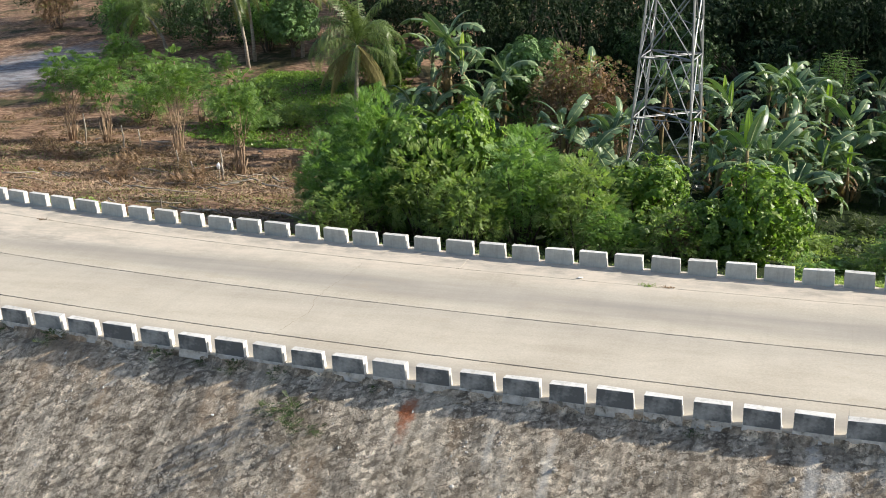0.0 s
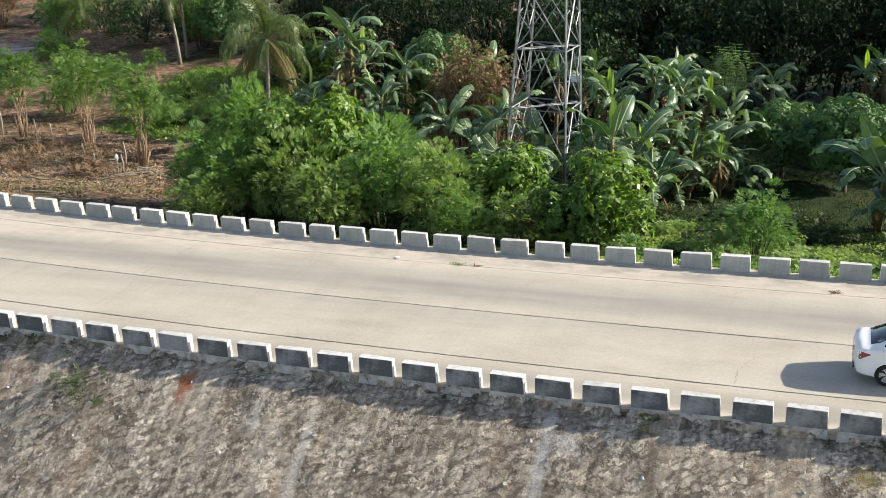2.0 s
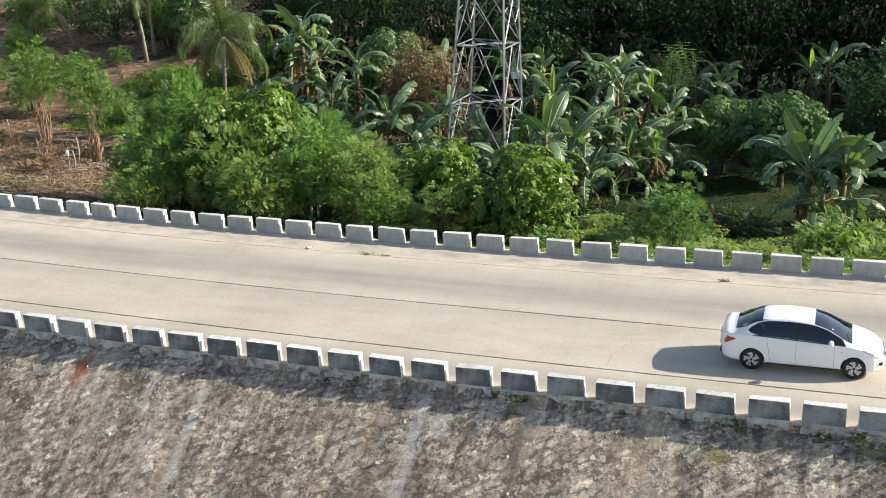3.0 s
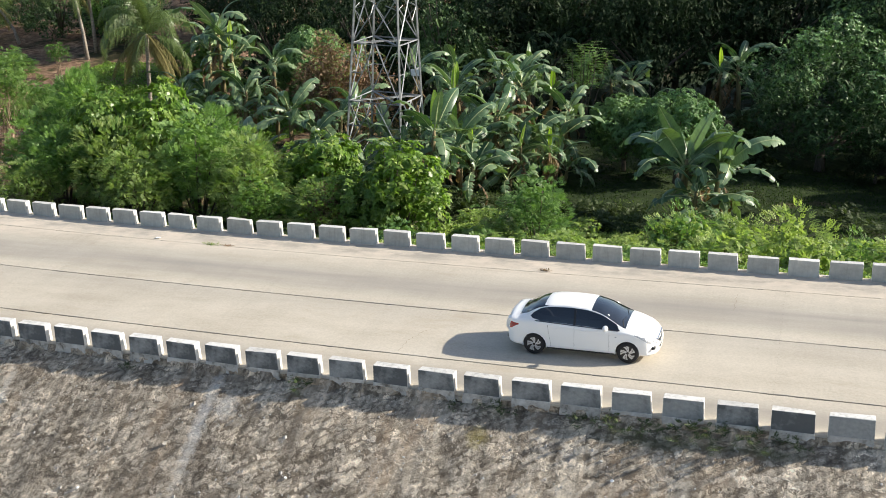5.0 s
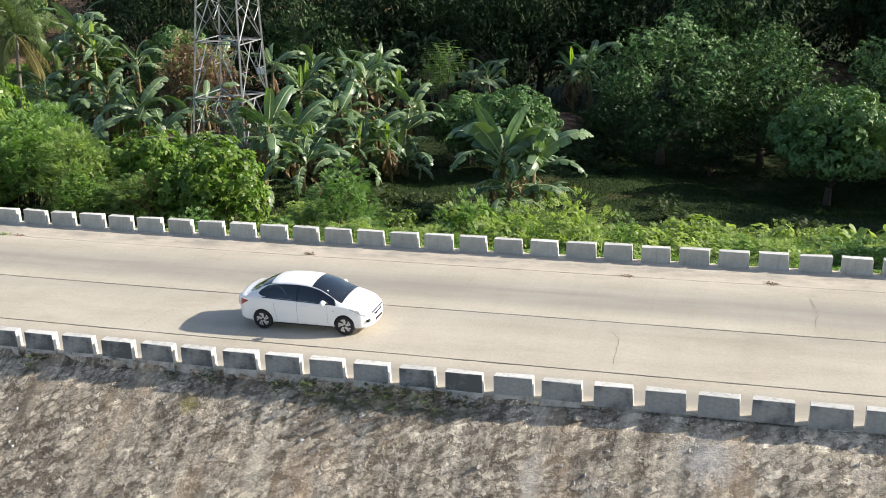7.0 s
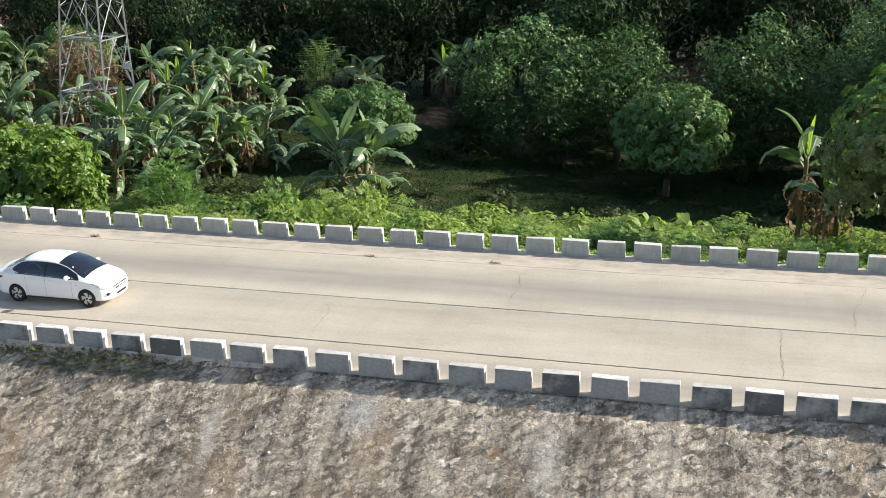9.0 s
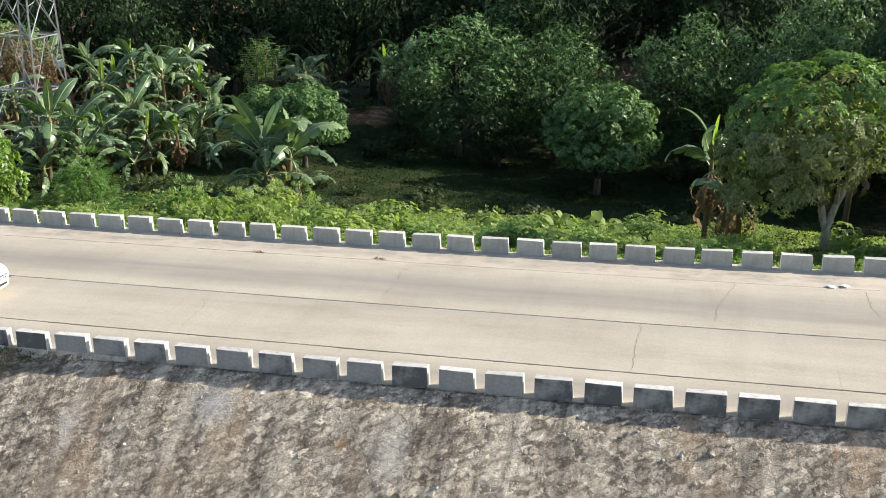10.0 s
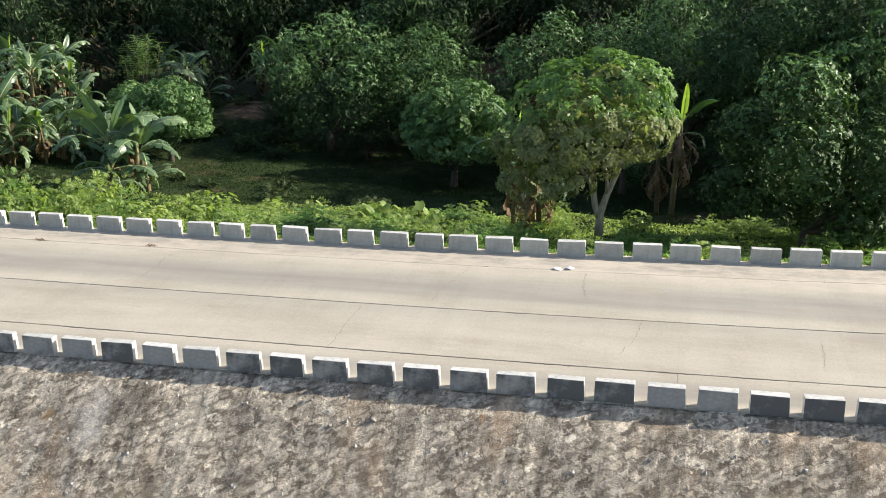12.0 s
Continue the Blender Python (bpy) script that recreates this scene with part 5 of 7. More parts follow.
    def on_side(x, z, out=0.004):
        sec = car_section(x)[3:30]
        zs, ys = [p[1] for p in sec], [p[0] for p in sec]
        return float(np.interp(z, zs, ys)) + out

    def on_roof(x, y):
        sec = car_section(x)[24:]
        ys, zs = [p[0] for p in sec][::-1], [p[1] for p in sec][::-1]
        return float(np.interp(abs(y), ys, zs)) + 0.01

    def ribbon(name, pts, width, mat, s, vertical=False, label="", parent=car):
        """A thin line lying on the flank along (x, z) points."""
        verts, faces = [], []
        for x, z in pts:
            for d in (-width / 2, width / 2):
                xx, zz = (x + d, z) if vertical else (x, z + d)
                verts.append((xx, s * on_side(xx, zz), zz))
        for i in range(len(pts) - 1):
            faces.append((2 * i, 2 * i + 2, 2 * i + 3, 2 * i + 1))
        return part(name, mesh_from(name, verts, faces, [mat]), None, parent, label)

    for s in (-1, 1):
        for x0 in (1.36, 2.06, 3.02):
            ribbon("door_gap", [(x0 + (0.16 * (0.62 - z) if x0 < 1.4 else 0.0), z) for z in np.linspace(0.3, 0.92, 12)], 0.005, TRIM_BLACK, s, True)
        ribbon("sill_trim", [(x, 0.235) for x in np.linspace(1.3, 3.16, 24)], 0.04, TRIM_BLACK, s)
        ribbon("window_pillar", [(2.06 - 0.02 * (z - 0.95), z) for z in np.linspace(0.96, 1.37, 8)], 0.06, TRIM_BLACK, s, True)
        ribbon("window_trim", [(x, float(curve(CAR_BELT, x)) + 0.012) for x in np.linspace(0.95, 3.26, 30)], 0.022, TRIM_BLACK, s)
        for x0 in (1.52, 2.3):
            h = part("door_handle", box(0.16, 0.03, 0.03, (x0, s * on_side(x0, 0.83, 0.012), 0.83), 0.01, 2), CAR_WHITE, car)
        mir = bmesh.new()
        bmesh.ops.create_uvsphere(mir, u_segments=14, v_segments=9, radius=1, matrix=Matrix.Translation((2.93, s * 0.93, 1.0)) @ Matrix.Diagonal((0.075, 0.115, 0.08, 1)))
        bmesh.ops.create_cube(mir, size=1, matrix=Matrix.Translation((2.95, s * 0.83, 0.965)) @ Matrix.Diagonal((0.05, 0.12, 0.03, 1)))
        for f in mir.faces:
            f.smooth = True
        part("wing_mirror", mir, CAR_WHITE, car)
        # lamps, laid on the body's skin
        for name, mat, pts, label in (
            ("headlamp", HEAD_CLEAR, [(3.72, 0.812, 0.832), (3.82, 0.772, 0.815), (3.92, 0.725, 0.79), (4.02, 0.672, 0.755), (4.14, 0.60, 0.70), (4.25, 0.56, 0.66), (4.33, 0.55, 0.66)], "clear swept-back headlamp"),
            ("tail_lamp", TAIL_RED, [(0.02, 0.70, 0.86), (0.08, 0.69, 0.905), (0.18, 0.72, 0.915), (0.31, 0.78, 0.9), (0.46, 0.85, 0.875)], "red wedge-shaped tail lamp"),
        ):
            verts, faces = [], []
            for x, lo, hi in pts:
                for f in (0, 0.5, 1):
                    z = lo + (hi - lo) * f
                    plan = -0.10 * max(0, (x - 4.1) / 0.34) * (on_side(x, z) / 0.6) ** 2 + 0.10 * max(0, (0.3 - x) / 0.3) * (on_side(x, z) / 0.7) ** 2
                    verts.append((x + plan, s * on_side(x, z, 0.007), z))
            for i in range(len(pts) - 1):
                for j in range(2):
                    a = i * 3 + j
                    faces.append((a, a + 3, a + 4, a + 1))
            part(name, mesh_from(name, verts, faces, [mat], smooth=True), None, car, label)
        for ax in AXLES:  # rolled lip round the wheel arch
            verts, faces = [], []
            for q in range(33):
                a = math.pi * (q / 32 * 1.12 - 0.06)
                for r, out in ((0.333, -0.03), (0.34, 0.006), (0.366, 0.007), (0.372, -0.004)):
                    x, z = ax + r * math.cos(a), max(0.215, 0.3 + r * math.sin(a))
                    verts.append((x, s * (on_side(x, z, 0) + out), z))
            for q in range(32):
                for j in range(3):
                    v = q * 4 + j
                    faces.append((v, v + 4, v + 5, v + 1))
            part("arch_lip", mesh_from("arch_lip", verts, faces, [CAR_WHITE], smooth=True), None, car)
        part("side_repeater", box(0.05, 0.012, 0.02, (3.2, s * on_side(3.2, 0.74, 0.003), 0.74), 0.004), HEAD_CLEAR, car)
        part("fog_lamp_recess", box(0.10, 0.17, 0.075, (4.275, s * 0.56, 0.42), 0.02, 2), TRIM_BLACK, car)
        part("fog_lamp", box(0.02, 0.07, 0.05, (4.335, s * 0.54, 0.42), 0.01, 2), HEAD_CLEAR, car)
    part("grille_bar", box(0.05, 0.86, 0.055, (4.36, 0, 0.615), 0.02, 2), CHROME, car, "chrome grille bar")
    part("grille", box(0.05, 0.6, 0.06, (4.385, 0, 0.54), 0.02, 2), TRIM_BLACK, car)
    part("lower_intake", box(0.04, 0.56, 0.08, (4.41, 0, 0.36), 0.02, 2), TRIM_BLACK, car)
    part("number_plate", box(0.012, 0.36, 0.13, (4.445, 0, 0.5), 0.003), PLATE, car)
    part("number_plate", box(0.012, 0.36, 0.13, (-0.005, 0, 0.72), 0.003), PLATE, car)
    part("rear_bumper_trim", box(0.05, 1.0, 0.10, (0.035, 0, 0.36), 0.02, 2), TRIM_BLACK, car)
    part("underbody", box(3.9, 1.4, 0.3, (2.2, 0, 0.36), 0.05), TRIM_BLACK, car)
    for y in (-0.38, 0.42):
        w = tubes_mesh("wiper", [([(3.4, y - 0.3, on_roof(3.4, y - 0.3)), (3.32, y, on_roof(3.32, y)), (3.38, y + 0.3, on_roof(3.38, y + 0.3))], [0.008, 0.008, 0.006])], TRIM_BLACK, 5)
        part("wiper", w, None, car)
    part("sticker", box(0.05, 0.06, 0.004, (2.95, -0.55, 1.235), 0.0), PLATE, car, "small pale sticker on the windscreen").matrix_basis = Matrix.Translation((2.95, -0.5, on_roof(2.95, 0.5) - 0.004)) @ pose(0, 0, 0, 0, 27, 0) @ Matrix.Translation((-2.95, 0.55, -1.235))
    # short overhangs
    for ob in list(car.children):
        for v in ob.data.vertices:
            if v.co.x > AXLES[1]:
                v.co.x = AXLES[1] + (v.co.x - AXLES[1]) * 0.88
            elif v.co.x < AXLES[0]:
                v.co.x = AXLES[0] + (v.co.x - AXLES[0]) * 0.93
    # wheels
    for ax in AXLES:
        for s in (-1, 1):
            wheel = new("wheel")
            wheel.parent = car
            wheel.matrix_basis = pose(ax, s * 0.745, 0.3, 0, 0, 0 if s < 0 else 180)
            prof = [(0.205, -0.09), (0.27, -0.095), (0.293, -0.075), (0.3, -0.04), (0.3, 0.06), (0.29, 0.085), (0.21, 0.09)]
            verts, faces = [], []
            seg = 40
            for q in range(seg):
                a = 2 * math.pi * q / seg
                verts += [(r * math.cos(a), y, r * math.sin(a)) for r, y in prof]
            for q in range(seg):
                for j in range(len(prof) - 1):
                    a, b = q * 7 + j, (q + 1) % seg * 7 + j
                    faces.append((a, a + 1, b + 1, b))
            part("tyre", mesh_from("tyre", verts, faces, [TYRE], smooth=True), None, wheel)
            bm = bmesh.new()
            bmesh.ops.create_cone(bm, cap_ends=True, segments=40, radius1=0.206, radius2=0.206, depth=0.12, matrix=pose(0, 0.0, 0, 90))
            part("rim_barrel", bm, RIM_DARK, wheel)
            for q in range(10):  # ten swept spokes, in pairs
                part("spoke", SPOKES[q % 2], None, wheel, "machined silver spoke").matrix_basis = pose(0, 0, 0, 0, -72 * (q // 2), 0)
            bm = bmesh.new()
            bmesh.ops.create_cone(bm, cap_ends=True, segments=16, radius1=0.04, radius2=0.035, depth=0.03, matrix=pose(0, -0.078, 0, 90))
            part("hub_cap", bm, RIM_DARK, wheel)
    return car


car_x, car_s = 6.82, -1.40
CAR = build_car(pose(car_x, car_s + float(bend(8.9, car_s)), GRADE * car_x + 0.008, 0, -3.0, math.degrees(math.atan(float(bend(10.2, car_s) - bend(7.7, car_s)) / 2.5))))
CAR.scale = (0.975, 0.975, 0.975)

# ---- planting ----
NEAR_MANGO = tree("mango_tree", 4.0, 6.6, 1.0, 21, MANGO_LIT, MANGO_BARK, 60000, 0.3, 0.17, 0.085, 0.1, "rounded dark green mango tree with a short trunk", "mango tree", 0.24, 52, trunk_h=1.2, gap=1.4, cleft=0.74, knob=(0.17, 0.3))
# crown tops take the bright leaf tone, sunlight put into the colour
FAR_MANGO = [tree("mango_tree", 5.2, 11.2, 0.3, s, MANGO, MANGO_BARK, 33000, 0.4, 0.21, 0.105, 0.12, "broad dark green mango tree in the orchard", "mango tree", 0.3, 44, (MANGO_LIT, 0.3), core=0.42, far=True, gap=1.4, cleft=0.9, lobes=domed(5.2, 11.2, 16, s), choose=lambda p, g: p[:, 2] + g.normal(0, 1.1, len(p)) > 6.3) for s in (31, 32, 33)]
SHADE_MANGO = tree("mango_tree", 4.6, 17.0, 0.3, 35, MANGO, MANGO_BARK, 38000, 0.44, 0.22, 0.11, 0.12, "tall narrow mango tree added to shade the orchard floor", "mango tree", 0.3, 64, (MANGO_LIT, 0.12), core=0.46, far=True, gap=1.4, cleft=0.9, lobes=domed(4.6, 17.0, 24, 35), choose=lambda p, g: p[:, 2] + g.normal(0, 1.6, len(p)) > 13.5)
ROUND_LOBES = ((0, 0.3, 4.5, 2.3, 2.3, 1.8), (-2.0, 0.6, 4.5, 1.3, 1.6, 1.2), (-1.0, 1.0, 5.4, 1.3, 1.4, 1.0), (0.6, 0.9, 5.9, 1.4, 1.5, 1.1), (1.9, 0.6, 5.5, 1.2, 1.4, 1.2), (2.3, 0.2, 4.4, 0.9, 1.1, 0.9), (-2.8, 0.2, 3.4, 0.9, 1.3, 1.2), (-1.7, -1.3, 3.3, 1.4, 1.2, 1.3), (0.2, -1.7, 3.9, 1.3, 1.1, 1.2), (1.7, -1.1, 4.4, 1.2, 1.2, 1.0), (-2.4, 0.2, 2.0, 1.0, 1.4, 1.2), (-0.9, -0.9, 2.2, 1.1, 1.1, 0.9), (-0.2, -1.4, 5.0, 1.2, 1.0, 0.9))
ROUND_LIMBS = [([(0.75, 0, -0.4), (0.72, 0, 0.5), (0.95, 0.05, 1.4), (1.35, 0.1, 2.6), (1.6, 0.2, 4.0)], [0.2, 0.16, 0.13, 0.12, 0.06]), ([(0.72, 0, 0.3), (0.5, -0.1, 0.9), (0.3, -0.15, 1.9), (0.1, 0.1, 3.6)], [0.14, 0.14, 0.12, 0.06]), ([(0.3, -0.15, 1.8), (-0.6, 0.1, 2.8), (-1.7, 0.3, 4.0)], [0.1, 0.08, 0.04]), ([(0.95, 0.05, 1.4), (0.9, -0.5, 2.4), (0.6, -1.2, 3.6)], [0.09, 0.07, 0.03]), ([(1.3, 0.1, 2.5), (2.0, 0.2, 3.4), (2.4, 0.3, 4.4)], [0.08, 0.06, 0.03])]
ROUND_TREE = tree("roadside_tree", 4.0, 6.4, 2.3, 41, OLIVE, PALE_BARK, 30000, 0.46, 0.19, 0.075, 0.2, "round-crowned tree, olive below, with a pale forked trunk", "tree", extra=(ROUND_TOP, 0.4), lobes=ROUND_LOBES, limbs=ROUND_LIMBS, core=0.34, gap=1.4, choose=lambda p, g: p[:, 2] + 0.45 * p[:, 1] - 0.12 * p[:, 0] + g.normal(0, 0.35, len(p)) > 4.25)
WOOD_TREE = [tree("forest_tree", 5.4, 10.0, 0.0, s, mat, MANGO_BARK, 15000, 0.46, 0.23, 0.12, 0.15, "tall dark broad-leaved tree behind the orchard", "tree", 0.28, 32, (MANGO, 0.06), core=0.5, trunk_h=2.0, far=True, gap=1.5, cleft=0.88, lobes=domed(5.4, 10.0, 15, s, 0.0, 8)) for s, mat in ((51, WOOD_SHADED), (52, MANGO), (53, WOOD_SHADED))]

# here too only the top gets the sunlit leaf tone
DARK_MANGO = tree("mango_tree", 5.2, 9.0, 0.0, 57, MANGO, MANGO_BARK, 46000, 0.34, 0.18, 0.092, 0.12, "large dark mango tree close behind the barrier", "mango tree", 0.2, 52, (MANGO_LIT, 0.3), core=0.32, gap=1.4, cleft=0.85, lobes=domed(5.2, 9.0, 15, 57, 0.0), choose=lambda p, g: p[:, 2] + g.normal(0, 1.1, len(p)) > 7.6)


def field_tree(seed):
    """A cut-back sapling: a sheaf of bare stems under a wide crown of feathered leaves."""
    pr, rng = random.Random(seed), np.random.default_rng(seed)
    t = thing("field_tree", (0, 0, 0), "slender pruned tree with feathery green leaves over bare stems", "tree")
    lobes = []
    for k in range(11):
        a, f = k * 2.4 + pr.uniform(-0.4, 0.4), math.sqrt((k + 0.3) / 11)
        r = pr.uniform(0.55, 0.95)
        lobes.append((math.cos(a) * 1.9 * f, math.sin(a) * 1.9 * f, 6.4 - 1.9 * f * f + pr.uniform(-0.6, 0.5), r, r, r * 0.8))
    stems = []
    for k, c in enumerate(lobes):
        b = (math.cos(k * 1.9) * 0.22, math.sin(k * 1.9) * 0.22)
        stems.append(([(b[0], b[1], -0.2), (b[0] * 1.5 + c[0] * 0.14, b[1] * 1.5 + c[1] * 0.14, 2.0), (c[0] * 0.55, c[1] * 0.55, 4.0), (c[0], c[1], c[2])], [0.042, 0.035, 0.026, 0.012]))
    for k in range(9):  # lopped stubs round the foot
        a = pr.uniform(0, 6.28)
        stems.append(([(math.cos(a) * 0.2, math.sin(a) * 0.2, -0.2), (math.cos(a) * 0.35, math.sin(a) * 0.35, 0.7), (math.cos(a) * 0.55, math.sin(a) * 0.55, pr.uniform(0.8, 1.9))], [0.045, 0.035, 0.02]))
    part("trunk", tubes_mesh("trunk", stems, DRY_WOOD, 5), None, t)
    p, w = clump_points(lobes, 0.45, 1000, rng)
    part("crown", quads_mesh("crown", np.concatenate([pinnate(p, w, 0.55, 0.32, 5, rng, 0.4), core_leaves(lobes, rng, 0.4, 0.35)]), SCRUB), None, t)
    return t


FIELD_TREE = [field_tree(s) for s in (61, 62, 63)]
BUSH_FERNY = [feather_bush("feathery_bush", s, 2.4, 4.4, (FERNY, FERNY_TIP), 1900, 0.4, 0.21, 4, "tall bush of feathery mid-green leaves") for s in (71, 72)]
BUSH_BROAD = [bush("broadleaf_bush", s, 2.1, 4.5, BROAD, 6400, 0.4, 0.24, 0.14, 0.3, "bush with broad glossy bright green leaves", extra=(WEED, 0.22), lobe_count=13, count=5) for s in (73, 74)]
BUSH_DUSTY = [feather_bush("scrub_bush", s, 2.3, 3.6, (DUSTY, FERNY_TIP), 1800, 0.33, 0.17, 4, "pale dusty green scrub bush", fresh=0.15) for s in (75,)]
BUSH_BROWN = feather_bush("withered_bush", 76, 3.0, 5.4, (BROWN, DUSTY), 2400, 0.3, 0.2, 4, "tall withered brown bush hung with dry creeper", fresh=0.22, lobe_count=16, sag=0.6)
SHRUB = [feather_bush("weed_clump", s, 1.1, 1.3, m, 230, 0.26, 0.15, 3, "low bright green weed clump behind the barrier", "weeds", 7, 0.0, 0.3, False, 0.26) for s, m in ((77, (WEED, FERNY_TIP)), (78, (FERNY, WEED)), (79, (WEED, FERNY_TIP)))]
SHRUB += [bush("weed_clump", 80, 1.1, 0.9, WEED, 900, 0.24, 0.15, 0.085, 0.3, "low broad-leaved green weed clump behind the barrier", "weeds", 9, core=0.3)]

# the orchard
put(NEAR_MANGO, 25.9, 39.6, 20, 1.0, label="rounded mango tree standing alone on the orchard grass")
put(NEAR_MANGO, 7.0, 36.0, 130, 0.78, label="small round mango tree beside banana plants", tall=0.98)
put(NEAR_MANGO, 3.4, 38.6, 220, 0.66, label="small round mango tree in the shade behind banana plants")
put(NEAR_MANGO, -22.0, 47.2, 250, 0.85, label="glossy round mango tree behind the banana plants", tall=1.25)
put(ROUND_TREE, 36.75, 14.0, 0, 1.0, z=0.55, drop=0)
for x, y, turn, size, tall in ((15.2, 45.5, 0, 1.02, 0.88), (21.8, 47.8, 80, 0.9, 0.94), (19.0, 55.0, 10, 1.0, 0.94), (31.5, 48.0, 200, 1.0, 0.94), (40.5, 47.5, 310, 1.05, 1.08), (49.5, 50.0, 45, 1.1, 1.08), (59.0, 52.0, 160, 1.1, 0.94)):
    put(FAR_MANGO[int(x) % 3], x, y, turn, size, tall=tall)
for x, y, turn, size in ((18.6, 43.6, 140, 0.4), (31.0, 45.0, 70, 0.45)):
    put(WOOD_TREE[int(x) % 3], x, y, turn, size, label="low dark broad-leaved tree at the orchard's edge", tall=0.8)
put(DARK_MANGO, 46.2, 18.0, 100, 0.96, label="large dark mango tree close behind the barrier", tall=0.95)
# added trees, mostly hidden or out of view, that cast shade on the orchard
for x, y, turn, size in ((51.5, 37.5, 40, 1.05), (60.0, 34.0, 100, 1.0), (57.0, 44.0, 160, 1.0), (46.5, 46.5, 280, 0.95)):
    put(FAR_MANGO[int(x) % 3], x, y, turn, size, tall=1.1)
# tall ones set behind others, sized to shade the orchard floor
for x, y, turn, size, tall in ((45.0, 38.4, 75, 0.95, 0.97), (37.2, 38.2, 140, 0.74, 0.9), (52.5, 41.5, 20, 1.1, 1.08)):
    put(SHADE_MANGO, x, y, turn, size, tall=tall)
# two more beyond the view, kept for the shade they cast
put(DARK_MANGO, 55.5, 23.5, 220, 0.9, tall=0.85)
put(DARK_MANGO, 64.5, 24.0, 10, 0.9, tall=0.85)

put(NEAR_MANGO, -56.0, 74.0, 70, 0.8, label="dark rounded tree behind the cleared field", tall=1.1)
put(FIELD_TREE[2], -57.6, 63.0, 10, 0.5, tall=0.9)

# the wood behind: rows that close the view
rng = random.Random(12)
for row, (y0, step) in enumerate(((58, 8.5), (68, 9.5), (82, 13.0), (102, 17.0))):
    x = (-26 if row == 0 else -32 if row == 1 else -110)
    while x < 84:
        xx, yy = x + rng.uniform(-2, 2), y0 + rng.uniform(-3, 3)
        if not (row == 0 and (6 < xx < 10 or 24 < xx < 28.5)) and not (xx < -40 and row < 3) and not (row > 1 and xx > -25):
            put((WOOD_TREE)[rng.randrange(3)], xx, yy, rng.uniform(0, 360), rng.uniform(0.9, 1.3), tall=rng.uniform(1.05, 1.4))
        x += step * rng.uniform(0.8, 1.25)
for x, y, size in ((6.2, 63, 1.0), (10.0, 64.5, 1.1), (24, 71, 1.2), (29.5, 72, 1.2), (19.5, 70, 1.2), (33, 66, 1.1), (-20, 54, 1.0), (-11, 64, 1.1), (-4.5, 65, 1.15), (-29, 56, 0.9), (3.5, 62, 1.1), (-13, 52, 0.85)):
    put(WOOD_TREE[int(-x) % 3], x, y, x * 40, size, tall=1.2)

# scrub and small trees round the cleared field
for pat, x, y, turn, size, tall in ((BUSH_FERNY[0], -64, 64, 0, 0.9, 0.6), (BUSH_FERNY[1], -72, 66, 80, 1.2, 0.9), (BUSH_FERNY[0], -46.0, 47.5, 130, 0.8, 0.6), (BUSH_FERNY[1], -49.5, 49, 10, 0.9, 0.65), (BUSH_DUSTY[0], -43.5, 49.5, 60, 0.9, 0.6), (BUSH_FERNY[0], -59, 51, 310, 1.0, 0.85), (BUSH_FERNY[1], -80, 78, 30, 1.3, 1.3), (BUSH_FERNY[0], -60, 76, 90, 1.4, 1.0), (BUSH_BROWN, -101.0, 92.0, 20, 1.1, 1.2), (BUSH_DUSTY[0], -50, 57, 240, 0.8, 0.8), (BUSH_FERNY[1], -44, 63, 300, 1.1, 0.7), (BUSH_BROAD[0], -40, 64, 45, 1.2, 0.8)):
    put(pat, x, y, turn, size, tall=tall)

for x, y, size in ((-62.5, 81, 0.9), (-70, 80, 0.9), (-50, 84, 1.1), (-79, 86, 0.9), (-88, 88, 0.8), (-45, 80, 1.1), (-66, 88, 1.1)):
    put(WOOD_TREE[int(-x) % 3], x, y, x * 37, size, drop=1.6, label="dark broad-leaved tree behind the cleared field", tall=1.0)

# coconut palms
coconut(1, -35.9, 45.9, 7.5, (0.3, -0.2), 19, 8, 1.2)
coconut(2, -58.8, 69.4, 7.6, (-1.6, 0.3), 16, 3, 1.0)
coconut(3, -59.4, 71.8, 8.6, (-0.9, 0.2), 16, 3, 1.0)
coconut(4, -73.9, 77.4, 4.6, (-3.0, -0.3), 16, 3, 0.95)
coconut(5, -54.9, 74.0, 7.5, (0.4, 0.4), 16, 3, 0.9)

# a sapling with stiff upright feathered leaves
def sapling(x, y):
    pr, rng = random.Random(5), np.random.default_rng(5)
    t = thing("sapling", (x, y, gz(x, y)), "slender sapling with stiff pale green feathered leaves", "tree")
    paths = []
    for k in range(9):
        a, reach, h = k * 2.4, 0.3 + 0.16 * k, pr.uniform(5.2, 7.4) - 0.12 * k
        ex, ey = math.cos(a) * reach, math.sin(a) * reach
        paths.append([(ex * 0.2, ey * 0.2, -0.2), (ex * 0.5, ey * 0.5, h * 0.4), (ex * 0.85, ey * 0.85, h * 0.7), (ex, ey, h)])
    quads = []
    for p in paths:
        part("stem", tubes_mesh("stem", [(p, [0.06, 0.045, 0.03, 0.012])], MANGO_BARK, 5), None, t)
        for f in np.linspace(0.45, 1.0, 15):
            o = Vector(p[1]).lerp(Vector(p[3]), f * 1.25 - 0.25)
            for side in (0, 2.1, 4.2):
                a = side + f * 9
                quads.append((o, (math.cos(a), math.sin(a), 0.15)))
    base, way = np.array([q[0] for q in quads]), np.array([q[1] for q in quads])
    part("crown", quads_mesh("crown", pinnate(base, way, 0.62, 0.24, 5, rng, 0.15), FERNY_TIP), None, t)


sapling(-1.3, 48.0)

